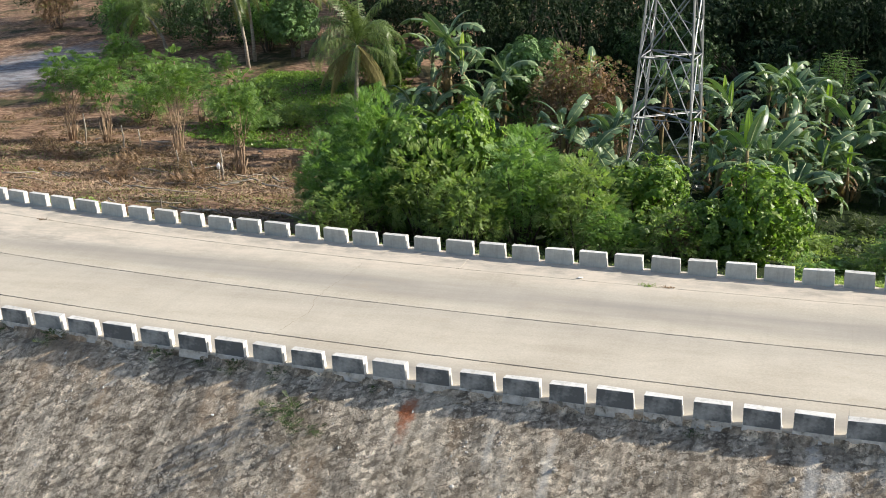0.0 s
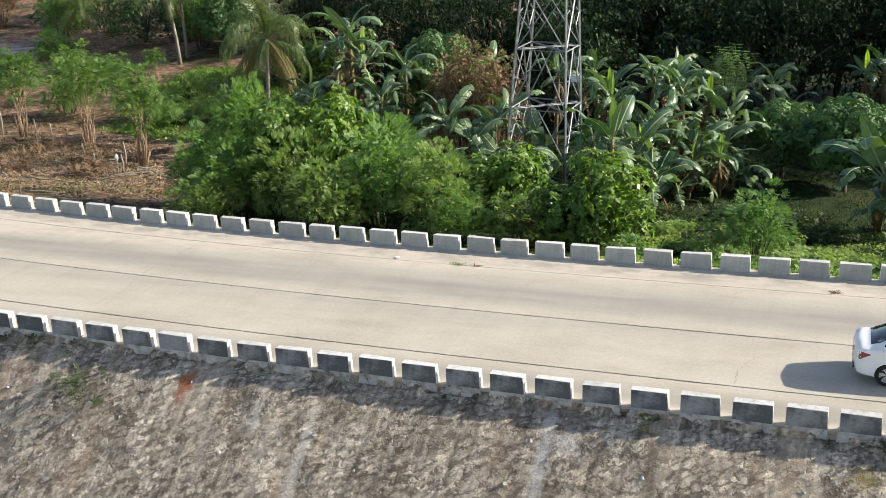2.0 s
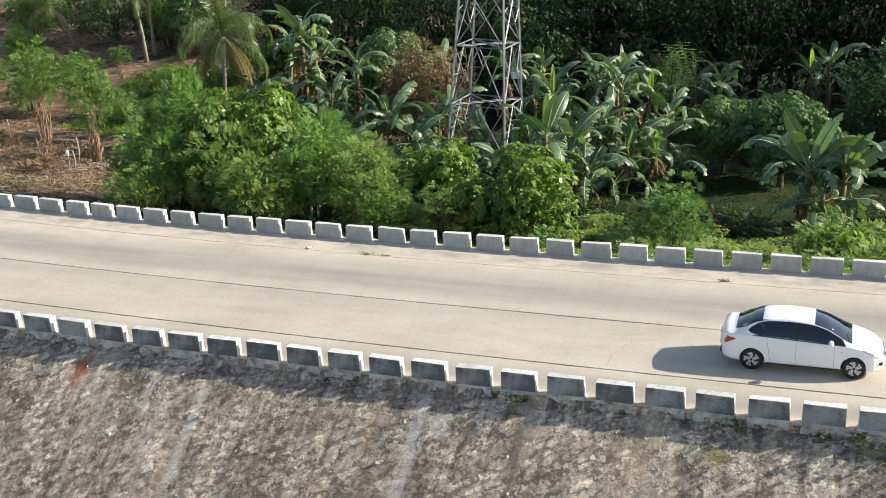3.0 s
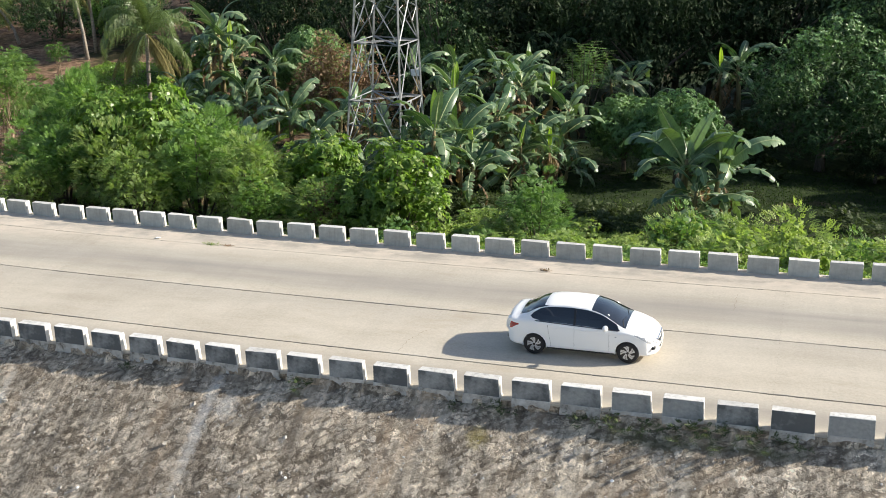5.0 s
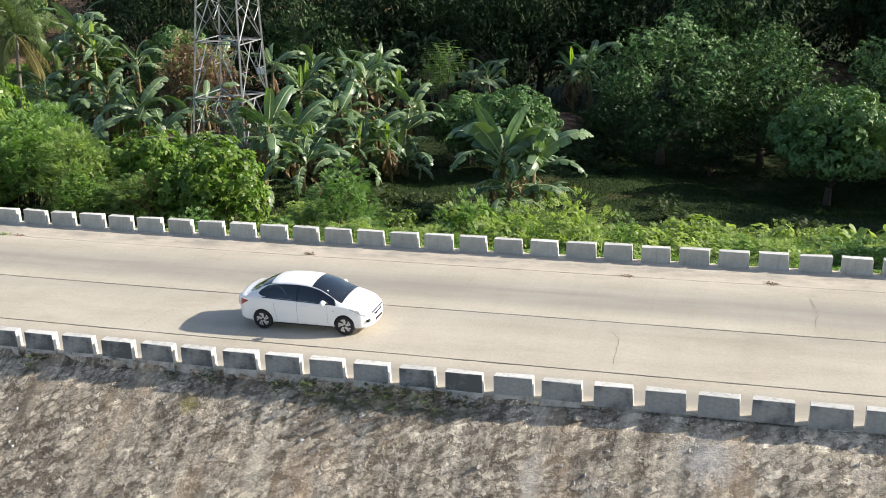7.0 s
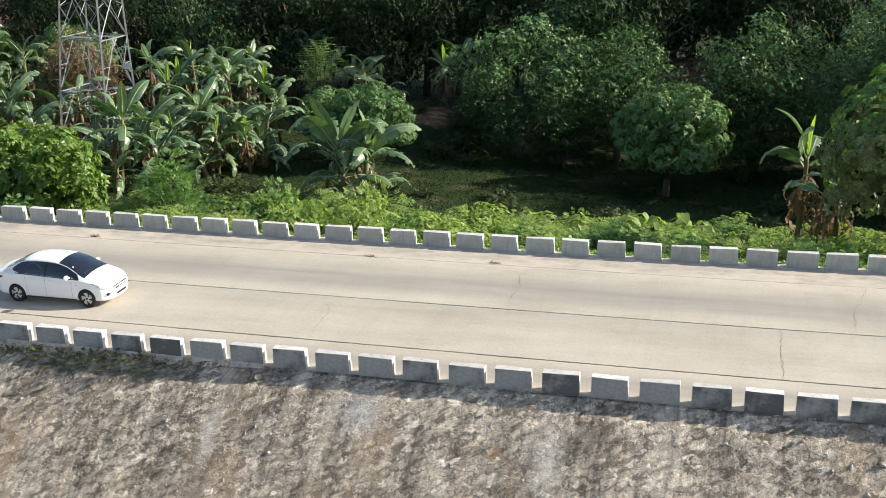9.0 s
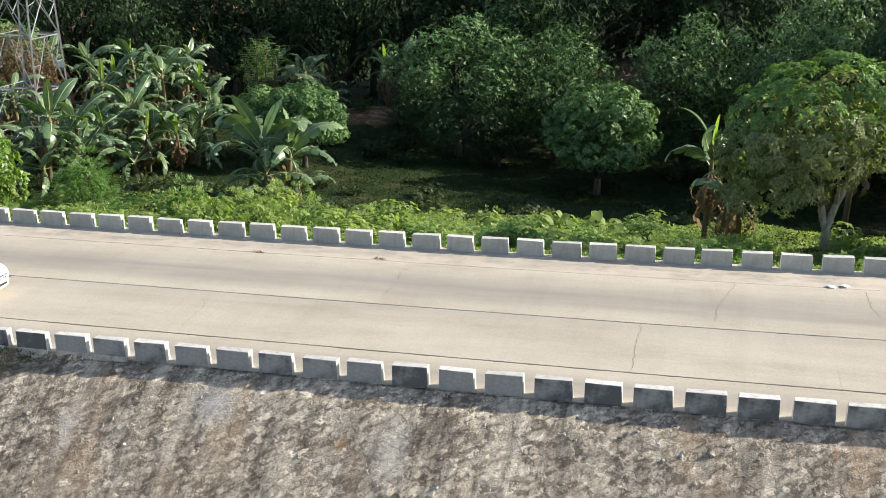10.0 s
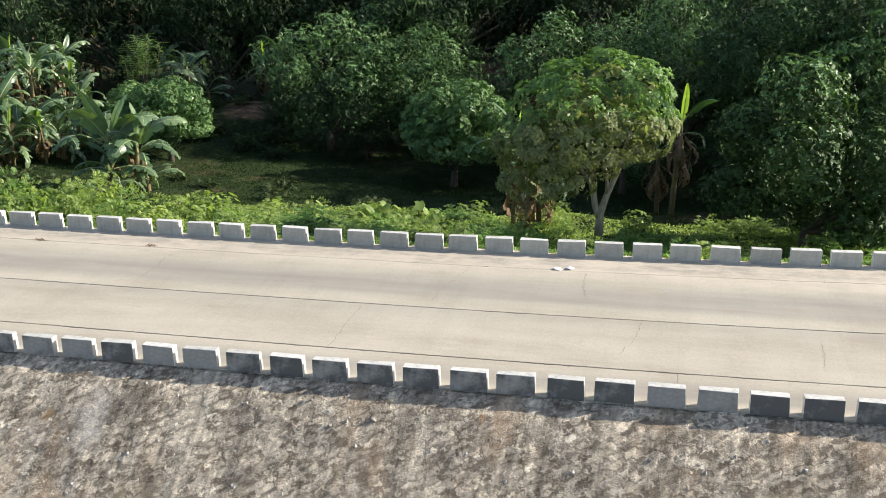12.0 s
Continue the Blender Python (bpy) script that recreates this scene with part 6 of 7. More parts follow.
# bananas
PATTERNS = [banana(*k) for k in ((1, 3.4, 10, 3, False), (2, 4.6, 11, 6, True), (3, 2.4, 10, 4, False), (4, 5.6, 12, 7, False), (5, 1.2, 9, 1, False), (6, 3.0, 9, 2, True), (7, 0.5, 7, 0, False), (8, 3.6, 6, 16, True, "banana plant wrapped in hanging withered brown leaves"), (9, 1.9, 11, 3, False, "banana plant with upright spreading pale green leaves", True), (10, 4.0, 6, 16, True, "tall banana plant with blue-green leaves over a skirt of withered ones", True), (11, 4.6, 4, 18, True, "tall banana plant with few upright leaves and hanging brown ones", True))]
for x, y, k, size, turn in (
    (-26.3, 41.3, 3, 1.42, 10), (-24.9, 40.2, 1, 1.35, 90), (-28.5, 42.6, 3, 1.2, 200), (-23.3, 38.3, 0, 1.1, 300), (-28.1, 39.0, 0, 1.1, 45), (-25.9, 37.8, 2, 1.1, 170), (-22.7, 42.3, 3, 1.0, 30), (-30.8, 40.8, 0, 1.0, 250), (-24.3, 36.8, 4, 1.1, 60), (-27.1, 37.2, 6, 1.2, 160),
    (-15.4, 30.0, 0, 1.1, 140), (-13.6, 29.0, 2, 1.1, 250), (-17.0, 28.6, 4, 1.1, 20), (-12.6, 33.8, 0, 1.0, 80), (-14.8, 27.6, 6, 1.1, 200), (-12.4, 28.0, 4, 0.9, 320),
    (-11.6, 29.2, 4, 1.1, 40), (-8.2, 29.4, 4, 1.0, 130), (-10.0, 28.2, 6, 1.2, 250), (-13.0, 31.4, 0, 0.9, 300), (-10.4, 33.4, 4, 1.2, 10), (-7.4, 32.6, 2, 0.9, 90),
    (-27.8, 38.4, 4, 1.3, 20), (-25.6, 38.0, 4, 1.25, 140), (-29.6, 39.6, 4, 1.2, 260), (-23.6, 38.6, 2, 1.0, 330), (-27.0, 40.4, 0, 1.0, 80), (-24.4, 41.8, 0, 1.0, 210),
    (-5.0, 25.2, 5, 1.2, 0), (-3.6, 26.8, 0, 1.05, 120), (-6.4, 26.8, 0, 1.0, 220), (-4.4, 23.6, 4, 1.0, 310), (-6.6, 24.4, 6, 1.15, 40), (-2.6, 25.0, 2, 1.0, 180),
    (-6.4, 34.0, 1, 1.0, 70), (-3.6, 36.5, 3, 0.98, 190), (-1.2, 35.0, 3, 0.95, 310), (-0.4, 37.5, 1, 1.0, 30), (-2.4, 32.4, 0, 1.1, 160), (1.0, 36.0, 0, 1.05, 280), (-5.0, 38.5, 3, 1.0, 100), (-2.8, 41.0, 3, 1.0, 240), (0.2, 32.6, 2, 1.1, 15), (-4.4, 31.0, 2, 1.05, 200), (-7.6, 37.5, 1, 1.0, 260), (-1.8, 38.6, 3, 0.95, 20),
    (-3.2, 30.0, 4, 1.1, 90), (-1.0, 31.0, 4, 1.15, 250), (1.2, 33.2, 4, 1.1, 330), (-5.6, 29.6, 4, 1.0, 20), (-2.0, 34.0, 2, 1.1, 130), (1.0, 34.8, 2, 1.0, 210), (-4.4, 33.4, 0, 1.0, 300), (1.8, 33.0, 6, 1.1, 70), (-0.6, 29.6, 6, 1.2, 10),
    (-3.6, 29.6, 7, 0.75, 40), (-0.2, 30.4, 7, 0.7, 160), (-5.8, 31.2, 7, 0.8, 280), (1.4, 31.6, 7, 0.65, 100),
    (8.5, 25.4, 8, 1.5, 60), (10.2, 25.2, 8, 1.3, 180), (9.1, 24.0, 4, 1.25, 310), (9.0, 24.0, 6, 1.1, 110), (10.6, 25.8, 6, 1.0, 240),
    (32.9, 20.6, 9, 1.0, 200), (41.4, 31.6, 10, 1.15, 200), (40.6, 32.4, 7, 1.0, 20), (34.4, 19.0, 7, 0.9, 100), (33.6, 19.6, 7, 0.75, 300),
    (9.4, 51.6, 0, 1.15, 50), (8.2, 51.0, 7, 0.9, 70), (10.6, 52.6, 4, 1.2, 210), (2.2, 49.6, 0, 1.05, 20), (3.4, 50.6, 4, 1.2, 120), (-8.3, 60.5, 0, 1.2, 30), (-6.0, 58.0, 3, 0.9, 150), (-3.4, 55.5, 0, 1.1, 260), (-10.4, 58.0, 1, 0.95, 200), (0.0, 53.5, 0, 1.0, 80), (-18.0, 45.0, 1, 1.05, 330), (-11.5, 41.0, 3, 0.95, 60), (-9.0, 43.5, 1, 1.05, 140),
):
    put(PATTERNS[k], x - (1.0 if x > -3 and 29 < y < 42 else 0.0), y, turn, size)

# bushes along the foot of the road bank
for pat, x, y, turn, size, tall in (
    (BUSH_FERNY[0], -25.8, 21.0, 0, 0.95, 1.2), (BUSH_FERNY[1], -23.6, 21.2, 90, 1.15, 1.38), (BUSH_FERNY[0], -24.6, 18.0, 200, 0.95, 1.0), (BUSH_BROAD[0], -20.4, 19.4, 30, 1.25, 1.22),
    (BUSH_BROAD[1], -17.6, 19.8, 120, 1.2, 1.25), (BUSH_FERNY[1], -15.0, 20.4, 250, 1.0, 1.25), (BUSH_DUSTY[0], -18.9, 16.6, 60, 1.1, 1.1), (BUSH_FERNY[0], -14.2, 17.0, 310, 1.15, 1.0),
    (BUSH_DUSTY[0], -11.2, 16.6, 170, 1.1, 1.0), (BUSH_FERNY[1], -22.0, 16.8, 20, 1.0, 0.95), (BUSH_BROAD[0], -9.0, 20.0, 80, 1.15, 0.88), (BUSH_BROAD[1], -3.6, 17.0, 200, 1.1, 0.9),
    (BUSH_BROAD[0], -5.2, 16.0, 300, 0.8, 0.85), (BUSH_FERNY[0], 3.4, 15.8, 45, 0.75, 0.95), (BUSH_DUSTY[0], -6.8, 15.2, 10, 0.75, 0.8), (BUSH_DUSTY[0], 1.6, 14.8, 100, 0.55, 0.6),
    (BUSH_DUSTY[0], -16.0, 14.6, 240, 0.9, 0.95), (BUSH_BROAD[1], -12.8, 19.6, 20, 0.95, 0.9), (BUSH_FERNY[1], -20.0, 22.0, 100, 1.0, 1.2), (BUSH_BROAD[0], 0.2, 16.2, 50, 0.45, 0.5), (BUSH_DUSTY[0], -22.5, 14.4, 80, 0.8, 0.8), (BUSH_FERNY[0], -9.6, 15.0, 200, 0.7, 0.75),
):
    put(pat, x, y, turn, size, tall=tall)
put(BUSH_BROWN, -18.0, 41.0, 0, 0.95, tall=1.45)
put(BUSH_BROWN, -6.4, 15.4, 60, 0.42, label="small withered brown shrub between green bushes", tall=1.0)
put(BUSH_BROWN, -15.6, 40.2, 120, 0.9, tall=1.4)

# feathery trees in the cleared field
for k, (x, y, turn, size, tall) in enumerate(((-38.4, 32.4, 0, 0.95, 1.0), (-46.6, 37.4, 70, 1.0, 1.06), (-55.4, 40.6, 160, 1.0, 0.95), (-59.4, 41.4, 250, 1.05, 0.95), (-52.5, 50.0, 30, 0.85, 0.85), (-62.0, 56.0, 200, 0.85, 0.8), (-70.0, 58.0, 300, 0.8, 0.7))):
    put(FIELD_TREE[k % 3], x, y, turn, size, tall=tall)

BRUSH = [plume_bush("brush_pile", s, 1.7, 0.8, 26, 12, 0.5, 0.16, 4, (BROWN, BROWN), "heap of cut brown brush on the cleared soil", "brush pile", 0.05, 0.02, 0.3, 0.1, 0.9) for s in (91, 92)]
for k, (x, y) in enumerate(((-57, 35), (-54.5, 33.5), (-50, 36.5), (-47.5, 32), (-43.5, 33), (-40.2, 34.5), (-35.5, 33.5), (-33.8, 36), (-45, 27), (-39, 28), (-52, 28.5), (-32.6, 30.2), (-60, 38.5), (-36, 39))):
    put(BRUSH[k % 2], x, y, k * 67, 0.7 + 0.13 * (k % 5), tall=1.1)
done(*BRUSH)

def taro(seed):
    """A clump of broad heart-shaped leaves, each on its own stalk."""
    pr = random.Random(seed)
    t = thing("taro_plant", (0, 0, 0), "large-leaved pale green taro plant on the verge", "taro plant")
    for k in range(9):
        a, reach, h = k * 2.4, pr.uniform(0.15, 0.75), pr.uniform(0.55, 1.15)
        c, sn = math.cos(a), math.sin(a)
        tip = Vector((c * reach, sn * reach, h))
        stalk = part("stalk", tubes_mesh("stalk", [([(0, 0, -0.1), (c * reach * 0.4, sn * reach * 0.4, h * 0.7), tuple(tip)], [0.025, 0.018, 0.012])], BANANA_STEM, 5), None, t)
        n, verts = 14, [(0.0, 0.0, 0.0)]
        for q in range(n):
            u = 2 * math.pi * q / n
            r = 0.36 * (1 - 0.45 * math.cos(u) ** 8 * (math.cos(u) < 0)) * (1 + 0.35 * max(0, math.cos(u)) ** 3)
            verts.append((r * math.cos(u), r * 0.8 * math.sin(u), 0.06 * abs(math.sin(u)) - 0.1 * max(0, math.cos(u))))
        leaf = part("leaf", mesh_from("leaf", verts, [(0, 1 + q, 1 + (q + 1) % n) for q in range(n)], [WEED], smooth=True), None, t)
        leaf.matrix_basis = Matrix.Translation(tip) @ pose(0, 0, 0, pr.uniform(-15, 15), pr.uniform(15, 45), math.degrees(a)) @ Matrix.Scale(pr.uniform(0.7, 1.15), 4)
    return t


TARO = taro(95)
for k, (x, y) in enumerate(((25.0, 20.8), (26.3, 21.6), (27.6, 22.6), (25.6, 22.2), (22.8, 20.0), (20.4, 20.4), (28.6, 22.0))):
    put(TARO, x, y, k * 50, 0.7 + 0.08 * (k % 3))
done(TARO)

# weeds behind the far barrier
rng = random.Random(5)
for k in range(170):
    x = rng.uniform(-1, 72) if k < 158 else rng.uniform(-60, -32)
    s = rng.uniform(8.0, 24.0) if k < 158 else rng.uniform(7.5, 9)
    y = s + float(bend(x))
    if any(math.hypot(x - a, y - b) < 1.6 for a, b in ((36.5, 14.4), (37.4, 12.8), (37.2, 11.4), (38.2, 12.4), (8.6, 25.4))):
        continue
    put(SHRUB[rng.randrange(4)], x, y, rng.uniform(0, 360), rng.uniform(0.6, 1.2), tall=rng.uniform(0.4, 0.9))
for k in range(46):
    x = rng.uniform(9, 34)
    y = rng.uniform(10.5, 17) + float(bend(x))
    lower = 0.55 if x > 20 else 0.9
    put(SHRUB[rng.randrange(4)], x, y, rng.uniform(0, 360), rng.uniform(1.0, 1.6), tall=lower * rng.uniform(0.8, 1.2))
# dark-leaved clumps added to deepen the shade on the orchard ground
LOW_WEED = plume_bush("weed_clump", 81, 1.0, 0.8, 18, 8, 0.32, 0.2, 4, (BANK_WEED, BANK_WEED), "low green weed clump, toned dark for the orchard's shade", "weeds", 0.1, 0.012, 0.4, 0.4, 0.7, under=(70, 0.3))
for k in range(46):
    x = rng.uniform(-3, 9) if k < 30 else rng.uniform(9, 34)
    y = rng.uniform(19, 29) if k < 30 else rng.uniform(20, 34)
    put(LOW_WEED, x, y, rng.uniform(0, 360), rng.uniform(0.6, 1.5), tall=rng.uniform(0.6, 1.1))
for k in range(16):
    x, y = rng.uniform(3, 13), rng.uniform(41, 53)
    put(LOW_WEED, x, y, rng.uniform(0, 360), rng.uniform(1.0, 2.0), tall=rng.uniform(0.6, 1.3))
done(LOW_WEED)
done(DARK_MANGO, SHADE_MANGO, NEAR_MANGO, *FAR_MANGO, ROUND_TREE, *WOOD_TREE, *FIELD_TREE, *BUSH_FERNY, *BUSH_BROAD, *BUSH_DUSTY, BUSH_BROWN, *SHRUB, *PATTERNS)


def scatter_leaves(name, label, category, count, area, length, width, mat, seed, lift=0.02, dens=None):
    """Short growth over the ground: uncountable small leaves."""
    g = np.random.default_rng(seed)
    x = g.uniform(area[0], area[1], count)
    s = g.uniform(area[2], area[3], count)
    y = s + bend(x)
    if dens is not None:
        keep = dens(x, y) > g.uniform(0, 1, count)
        x, y = x[keep], y[keep]
    z = ground_height(x, y) + lift
    base = np.stack([x, y, z], 1)
    way = g.normal(0, 0.6, base.shape) + np.array((0, 0, 0.75))
    ob = new(name, quads_mesh(name, leaf_quads(base, way, length, width, 0.4, g), mat))
    tagged(ob, label, category, kind="stuff")


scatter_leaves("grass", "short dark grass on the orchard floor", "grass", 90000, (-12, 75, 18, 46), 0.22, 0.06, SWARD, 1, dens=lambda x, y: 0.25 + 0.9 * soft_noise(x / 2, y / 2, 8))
scatter_leaves("roadside_weeds", "bright green creeping weeds on the slope behind the barrier", "weeds", 120000, (-2, 62, 6.6, 25), 0.19, 0.075, WEED, 2, 0.12, dens=lambda x, y: 0.15 + 1.2 * soft_noise(x / 1.4, y / 1.4, 5))
scatter_leaves("verge_growth", "fine feathery green growth covering the verge", "weeds", 130000, (2, 62, 6.7, 17), 0.15, 0.06, FERNY, 14, 0.2, dens=lambda x, y: 0.1 + 1.5 * soft_noise(x / 1.8, y / 1.8, 45))
scatter_leaves("bank_grass", "patchy dry grass along the field's edge", "grass", 40000, (-62, 6, 6.6, 30), 0.24, 0.035, DUSTY, 3, dens=lambda x, y: 1.5 * soft_noise(x / 3, y / 3, 9) - 0.35)
scatter_leaves("field_growth", "green growth in the cleared field", "grass", 60000, (-56, -22, 38, 60), 0.35, 0.12, BROAD, 6, dens=lambda x, y: 2.2 * soft_noise(x / 6, y / 6, 19) - 0.7)


scatter_leaves("dry_litter", "brown dry leaves and clods over the cleared soil", "leaf litter", 70000, (-75, -26, 7, 44), 0.24, 0.11, BROWN, 12, 0.0, dens=lambda x, y: 2.6 * soft_noise(x / 1.3, y / 1.3, 33) - 1.0)


# dead branches on the cleared field
def build_sticks():
    r = random.Random(8)
    for k in range(60):
        x, y = r.uniform(-62, -24), r.uniform(13, 42)
        if k < 26:
            x, y = r.gauss(-42, 5), r.gauss(29, 3)
        l = r.uniform(0.8, 3.0)
        a = r.uniform(-0.7, 0.7)
        z = gz(x, y)
        pts = []
        for i in range(5):
            f = i / 4 - 0.5
            px, py = x + math.cos(a) * l * f, y + math.sin(a) * l * f + r.uniform(-0.12, 0.12)
            pts.append((px, py, gz(px, py) + 0.12 + r.uniform(0, 0.2)))
        rad = r.uniform(0.03, 0.07)
        ob = new("dead_branch", tubes_mesh("dead_branch", [(pts, [rad, rad, rad * 0.85, rad * 0.7, rad * 0.4])], PALE_BARK, 6))
        tagged(ob, "dry pale cut branch lying on bare soil", "branch", "cut branches in the field")
    verts = []
    g = np.random.default_rng(4)
    n = 60000
    x, y = g.normal(-42, 12, n), g.normal(27, 9, n)
    s = y - bend(x)
    ok = (s > 7) & (soft_noise(x / 1.6, y / 1.6, 3) > 0.5)
    x, y = x[ok], y[ok]
    base = np.stack([x, y, ground_height(x, y) + 0.03], 1)
    way = g.normal(0, 1, base.shape) * (1, 1, 0.25) + (0, 0, 0.1)
    ob = new("brushwood", quads_mesh("brushwood", leaf_quads(base, way, 0.5, 0.05, 0.1, g), DRY_WOOD))
    tagged(ob, "dry twigs and cut brush strewn on the soil", "brushwood", kind="stuff")
    for x, y, h in ((-57.5, 40.6, 2.4), (-52.0, 38.0, 2.0), (-50.2, 37.6, 2.0), (-44.0, 33.2, 1.4), (-40.0, 32.5, 1.7), (-41.4, 31.0, 1.1), (-38.3, 29.8, 1.2)):
        z = gz(x, y)
        ob = new("stump_pole", tubes_mesh("stump_pole", [([(x, y, z - 0.2), (x + 0.1, y, z + h * 0.5), (x - 0.05, y + 0.05, z + h)], [0.07, 0.06, 0.045])], PALE_BARK, 7))
        tagged(ob, "bare pale stump of a cut sapling", "stump", "cut saplings")


build_sticks()


def marker(x, y, h):
    """A bare cane with a scrap of white plastic tied to its top."""
    z = gz(x, y)
    t = thing("marker_cane", (x, y, z), "leaning cane with white plastic tied to its top", "cane")
    part("cane", tubes_mesh("cane", [([(0, 0, -0.2), (0.06, 0, h * 0.5), (0.0, 0.05, h)], [0.03, 0.025, 0.02])], PALE_BARK, 6), None, t)
    bm = bmesh.new()
    bmesh.ops.create_icosphere(bm, subdivisions=2, radius=0.13)
    r = random.Random(3)
    for v in bm.verts:
        v.co = Vector((v.co.x * r.uniform(0.6, 1.2), v.co.y * r.uniform(0.6, 1.2), v.co.z * 1.7 * r.uniform(0.8, 1.2) + h - 0.05))
    part("plastic_scrap", bm, LITTER_W, t, "white plastic scrap")


marker(-37.8, 28.6, 1.3)
post_x, post_y = -28.4, 6.7 + float(bend(-28.4))
tagged(new("stake", tubes_mesh("stake", [([(post_x, post_y, gz(post_x, post_y) - 0.2), (post_x + 0.02, post_y, gz(post_x, post_y) + 1.1)], [0.045, 0.04])], MANGO_BARK, 7)), "dark wooden stake behind the barrier", "stake")


# loose stones of the bank
def build_stones():
    g = np.random.default_rng(3)
    bm = bmesh.new()
    bmesh.ops.create_icosphere(bm, subdivisions=1, radius=1)
    v0 = np.array([v.co[:] for v in bm.verts])
    f0 = np.array([[v.index for v in f.verts] for f in bm.faces])
    bm.free()
    n = 15000
    x = g.uniform(-34, 62, n)
    s = g.uniform(-12.5, -5.5, n)
    keep = soft_noise(x / 1.6, s / 1.6, 21) + g.uniform(-0.2, 0.2, n) > 0.42
    x, s = x[keep], s[keep]
    n = len(x)
    y = s + bend(x)
    size = 0.024 + 0.055 * g.uniform(0, 1, n) ** 3.0
    z = ground_height(x, y) - size * 0.86
    verts = v0[None] * (size[:, None, None] * g.uniform(0.55, 1.25, (n, 1, 3))) * g.uniform(0.8, 1.2, (n, len(v0), 1)) + np.stack([x, y, z], 1)[:, None]
    me = quads_mesh("stones", verts[np.arange(n)[:, None, None], f0[None]].reshape(-1, 3), STONE_VARIED, per=3)
    tagged(new("stones", me), "broken grey stones embedded in the bank", "stones", kind="stuff")


def stone_varied():
    m, nt, b = material("loose_stone", 0.9)
    paint(nt, b, ramp(nt, fbm(nt, place(nt), 2.5, 4), (0.3, (0.24, 0.22, 0.19)), (0.5, (0.4, 0.375, 0.335)), (0.7, (0.68, 0.66, 0.62))))
    return m


STONE_VARIED = stone_varied()
build_stones()


# ---- small things on the road and bank ----
def clump(name, x, s, size, mat, label, category, count=120, flat=0.5, z=None):
    """A small tuft of blades."""
    g = np.random.default_rng(int(abs(x) * 10) + 3)
    base = np.stack([g.normal(0, size * 0.5, count), g.normal(0, size * 0.22, count), np.zeros(count)], 1)
    way = g.normal(0, 0.7, base.shape) + np.array((0, 0, flat))
    ob = new(name, quads_mesh(name, leaf_quads(base, way, size * 0.4, 0.02, 0.4, g), mat))
    ob.location = (x, s + float(bend(x, s)), (float(grade(x)) + 0.004) if z is None else z)
    return tagged(ob, label, category, kind="stuff")


for x, s, size, mat, label in ((-6.1, 4.25, 0.34, DUSTY, "tuft of dry green grass in the road joint"), (-5.4, 4.25, 0.22, BROWN, "small brown tuft of dead grass in the road joint"), (6.45, 4.4, 0.22, BROWN, "small brown tuft of dead grass in the road joint"), (17.45, 4.2, 0.24, BROWN, "small brown tuft of dead grass in the road joint"), (21.9, 4.36, 0.25, BROWN, "small brown tuft of dead grass in the road joint"), (-33.3, 4.15, 0.3, BROWN, "withered clump at the road edge")):
    clump("grass_tuft", x, s, size, mat, label, "grass tuft", 110, 0.35)


def crumpled(name, x, y, z, size, mat, label, category, seed=1, flat=0.3):
    r = random.Random(seed)
    bm = bmesh.new()
    bmesh.ops.create_icosphere(bm, subdivisions=2, radius=size)
    for v in bm.verts:
        v.co *= r.uniform(0.55, 1.2)
        v.co.z *= flat
    part_ob = part(name, bm, mat)
    part_ob.location = (x, y, z)
    return tagged(part_ob, label, category)


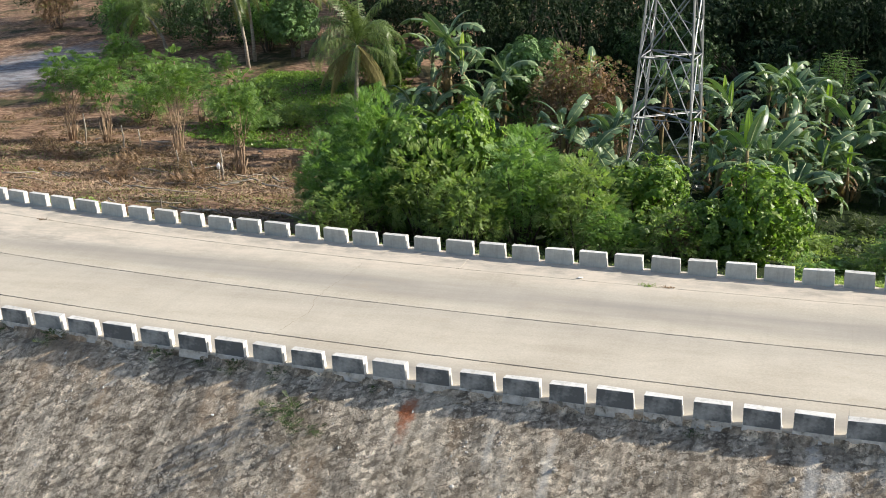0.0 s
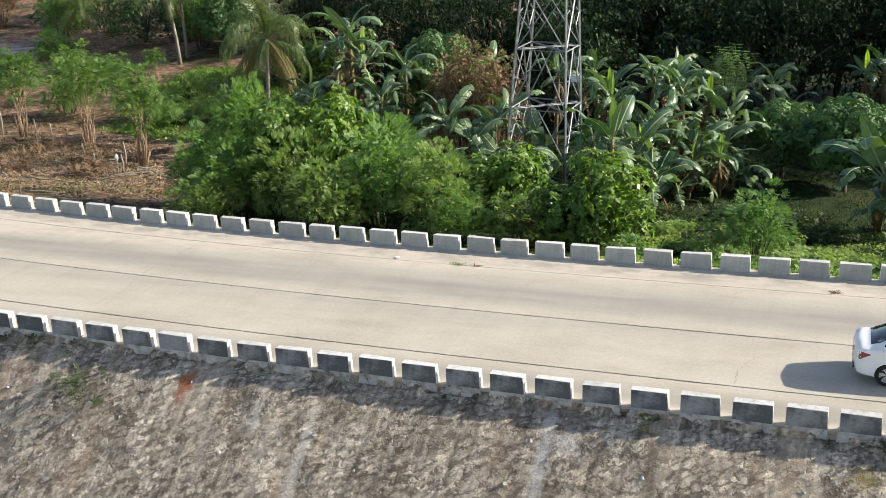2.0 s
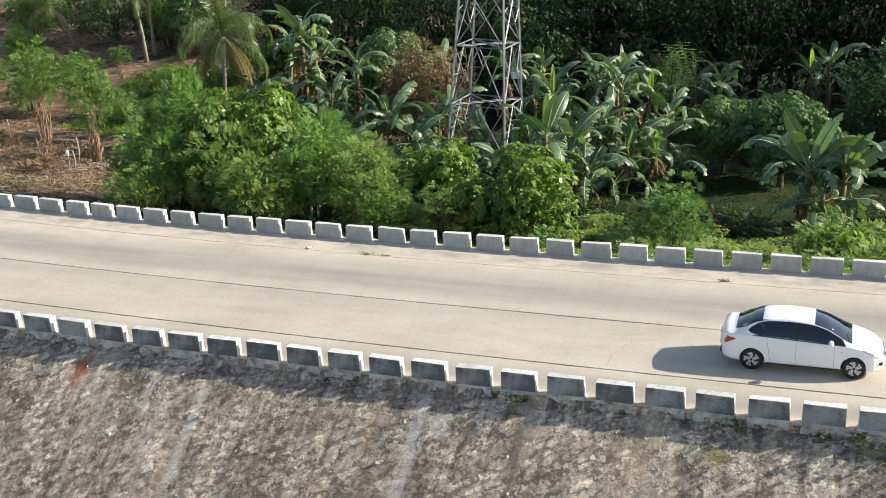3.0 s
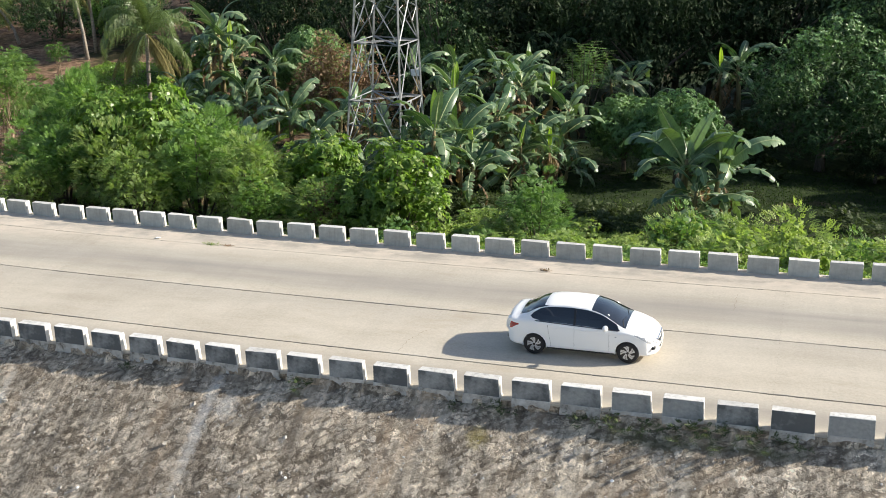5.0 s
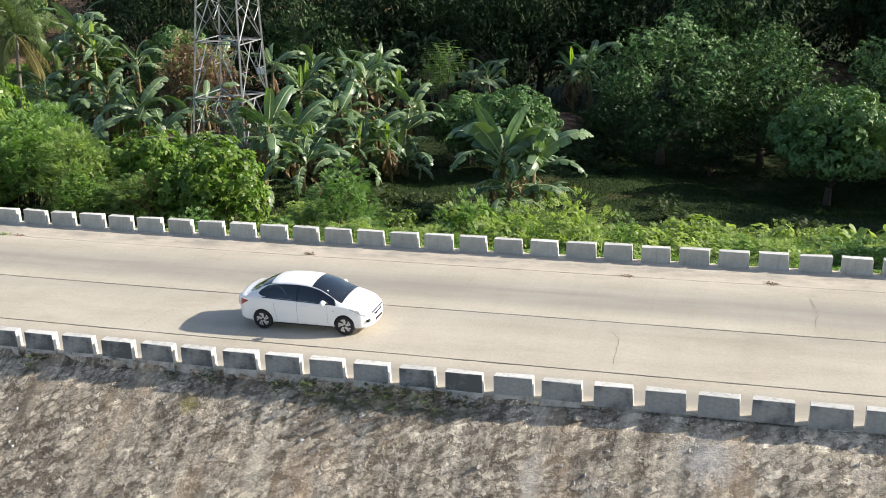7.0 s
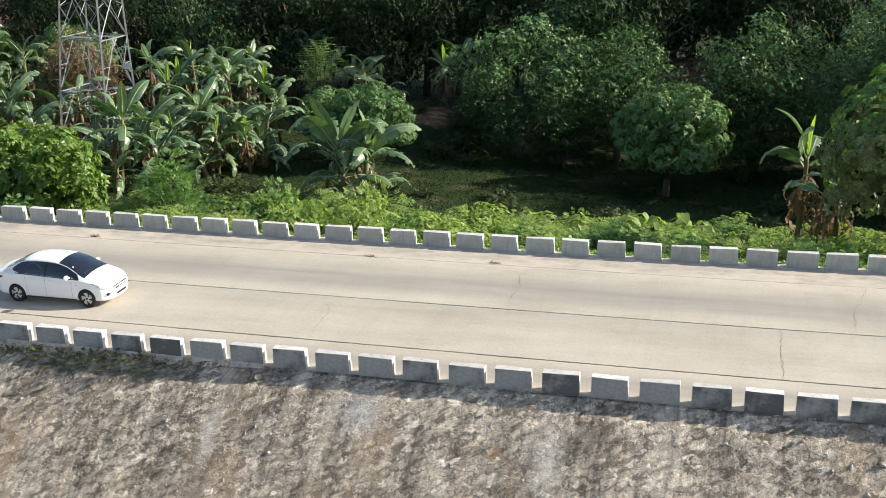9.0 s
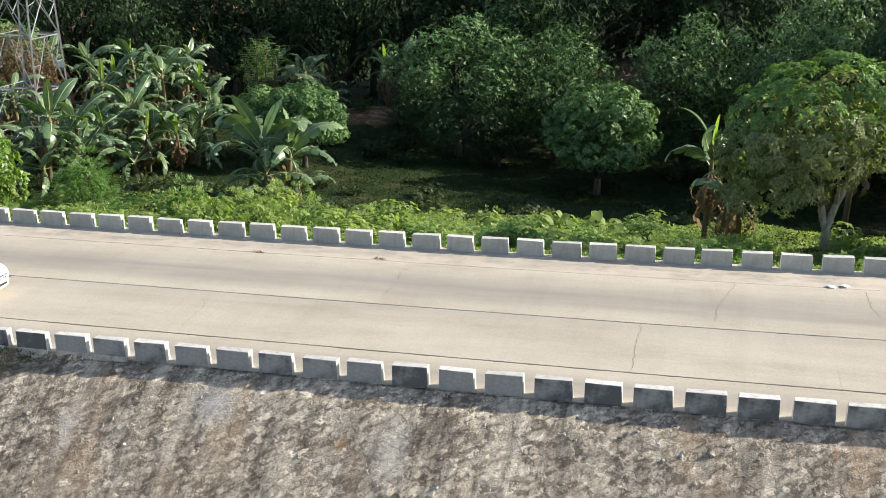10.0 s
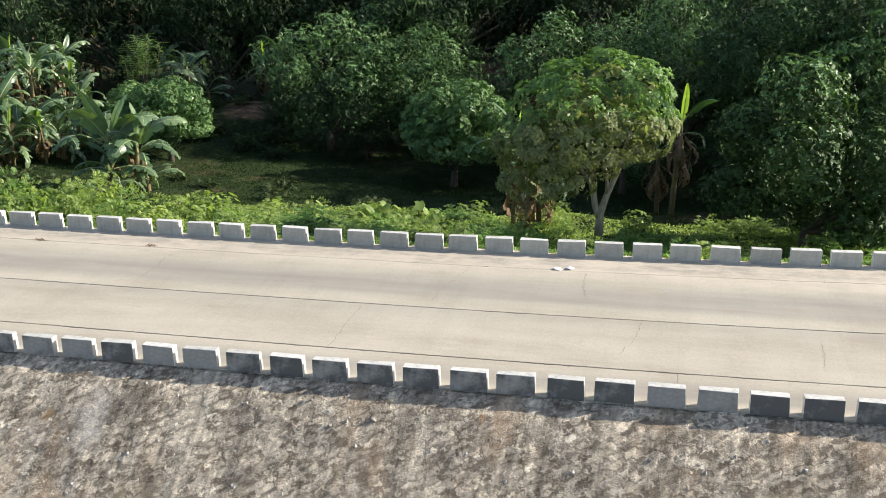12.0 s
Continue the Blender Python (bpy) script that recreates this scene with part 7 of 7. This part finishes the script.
crumpled("plastic_litter", 36.8, 4.3 + float(bend(36.8, 4.3)), float(grade(36.8)) + 0.02, 0.16, LITTER_W, "crumpled white plastic litter at the road edge", "litter", 2, 0.2)
crumpled("plastic_litter", 37.25, 4.4 + float(bend(37.2, 4.3)), float(grade(37.2)) + 0.03, 0.14, LITTER_W, "crumpled white plastic litter at the road edge", "litter", 3, 0.2)
crumpled("paper_litter", -8.5, 4.42 + float(bend(-8.5, 4.4)), float(grade(-8.5)) + 0.02, 0.09, LITTER_W, "scrap of pale paper at the road edge", "litter", 4, 0.25)
crumpled("boulder", 17.45, -5.42 + float(bend(17.4, -5)), gz(17.45, -5.42 + float(bend(17.4, -5))) + 0.05, 0.12, STONE, "pale angular stone under the barrier", "stone", 5, 0.7)
for k, (x, s) in enumerate(((32.3, -6.2), (31.4, -5.75), (33.4, -6.0), (23.3, -6.9), (27.0, -7.2), (-1.0, -7.0), (8.5, -7.0), (15.3, -6.6), (-6.5, -6.6), (40.5, -6.3))):
    y = s + float(bend(x, s))
    crumpled("boulder", x, y, gz(x, y) - 0.02, 0.065 + 0.015 * (k % 3), STONE, "angular grey stone lying on the bank", "stone", 10 + k, 0.8)
chips = random.Random(31)
for k in range(30):
    x, s = chips.uniform(-32, 46), chips.uniform(-11.5, -6.2)
    y = s + float(bend(x, s))
    crumpled("stone_chip", x, y, gz(x, y) + 0.01, chips.uniform(0.03, 0.055), LITTER_W, "small chalk-white stone chip lying on the bank", "stone", 40 + k, 0.7)
WEED_SMALL = plume_bush("bank_weed", 90, 0.5, 0.4, 14, 7, 0.16, 0.09, 4, (BANK_WEED, BANK_WEED), "small dark green weed rooted in the bank", "weed", 0.1, 0.006, 0.4, 0.3, 0.5)
for x, s, size in ((-16.9, -5.3, 1.0), (-15.5, -5.3, 0.8), (-14.3, -6.62, 2.1), (9.6, -5.3, 0.8), (10.4, -5.32, 1.1), (11.3, -5.32, 0.9), (12.2, -5.32, 1.2), (12.9, -5.36, 1.2), (13.7, -5.32, 1.1), (14.6, -5.3, 0.8), (2.2, -5.3, 0.9), (7.6, -5.3, 0.9), (-19.6, -5.3, 1.0), (-24.0, -5.3, 1.2), (-26.5, -5.4, 1.1), (6.4, -5.3, 0.5), (-3.2, -5.35, 0.5), (-12.2, -5.3, 0.5), (20.0, -5.4, 0.4), (-18.2, -5.3, 0.6)):
    y = s + float(bend(x, s))
    put(WEED_SMALL, x, y, x * 50, size, 0.03)
done(WEED_SMALL)
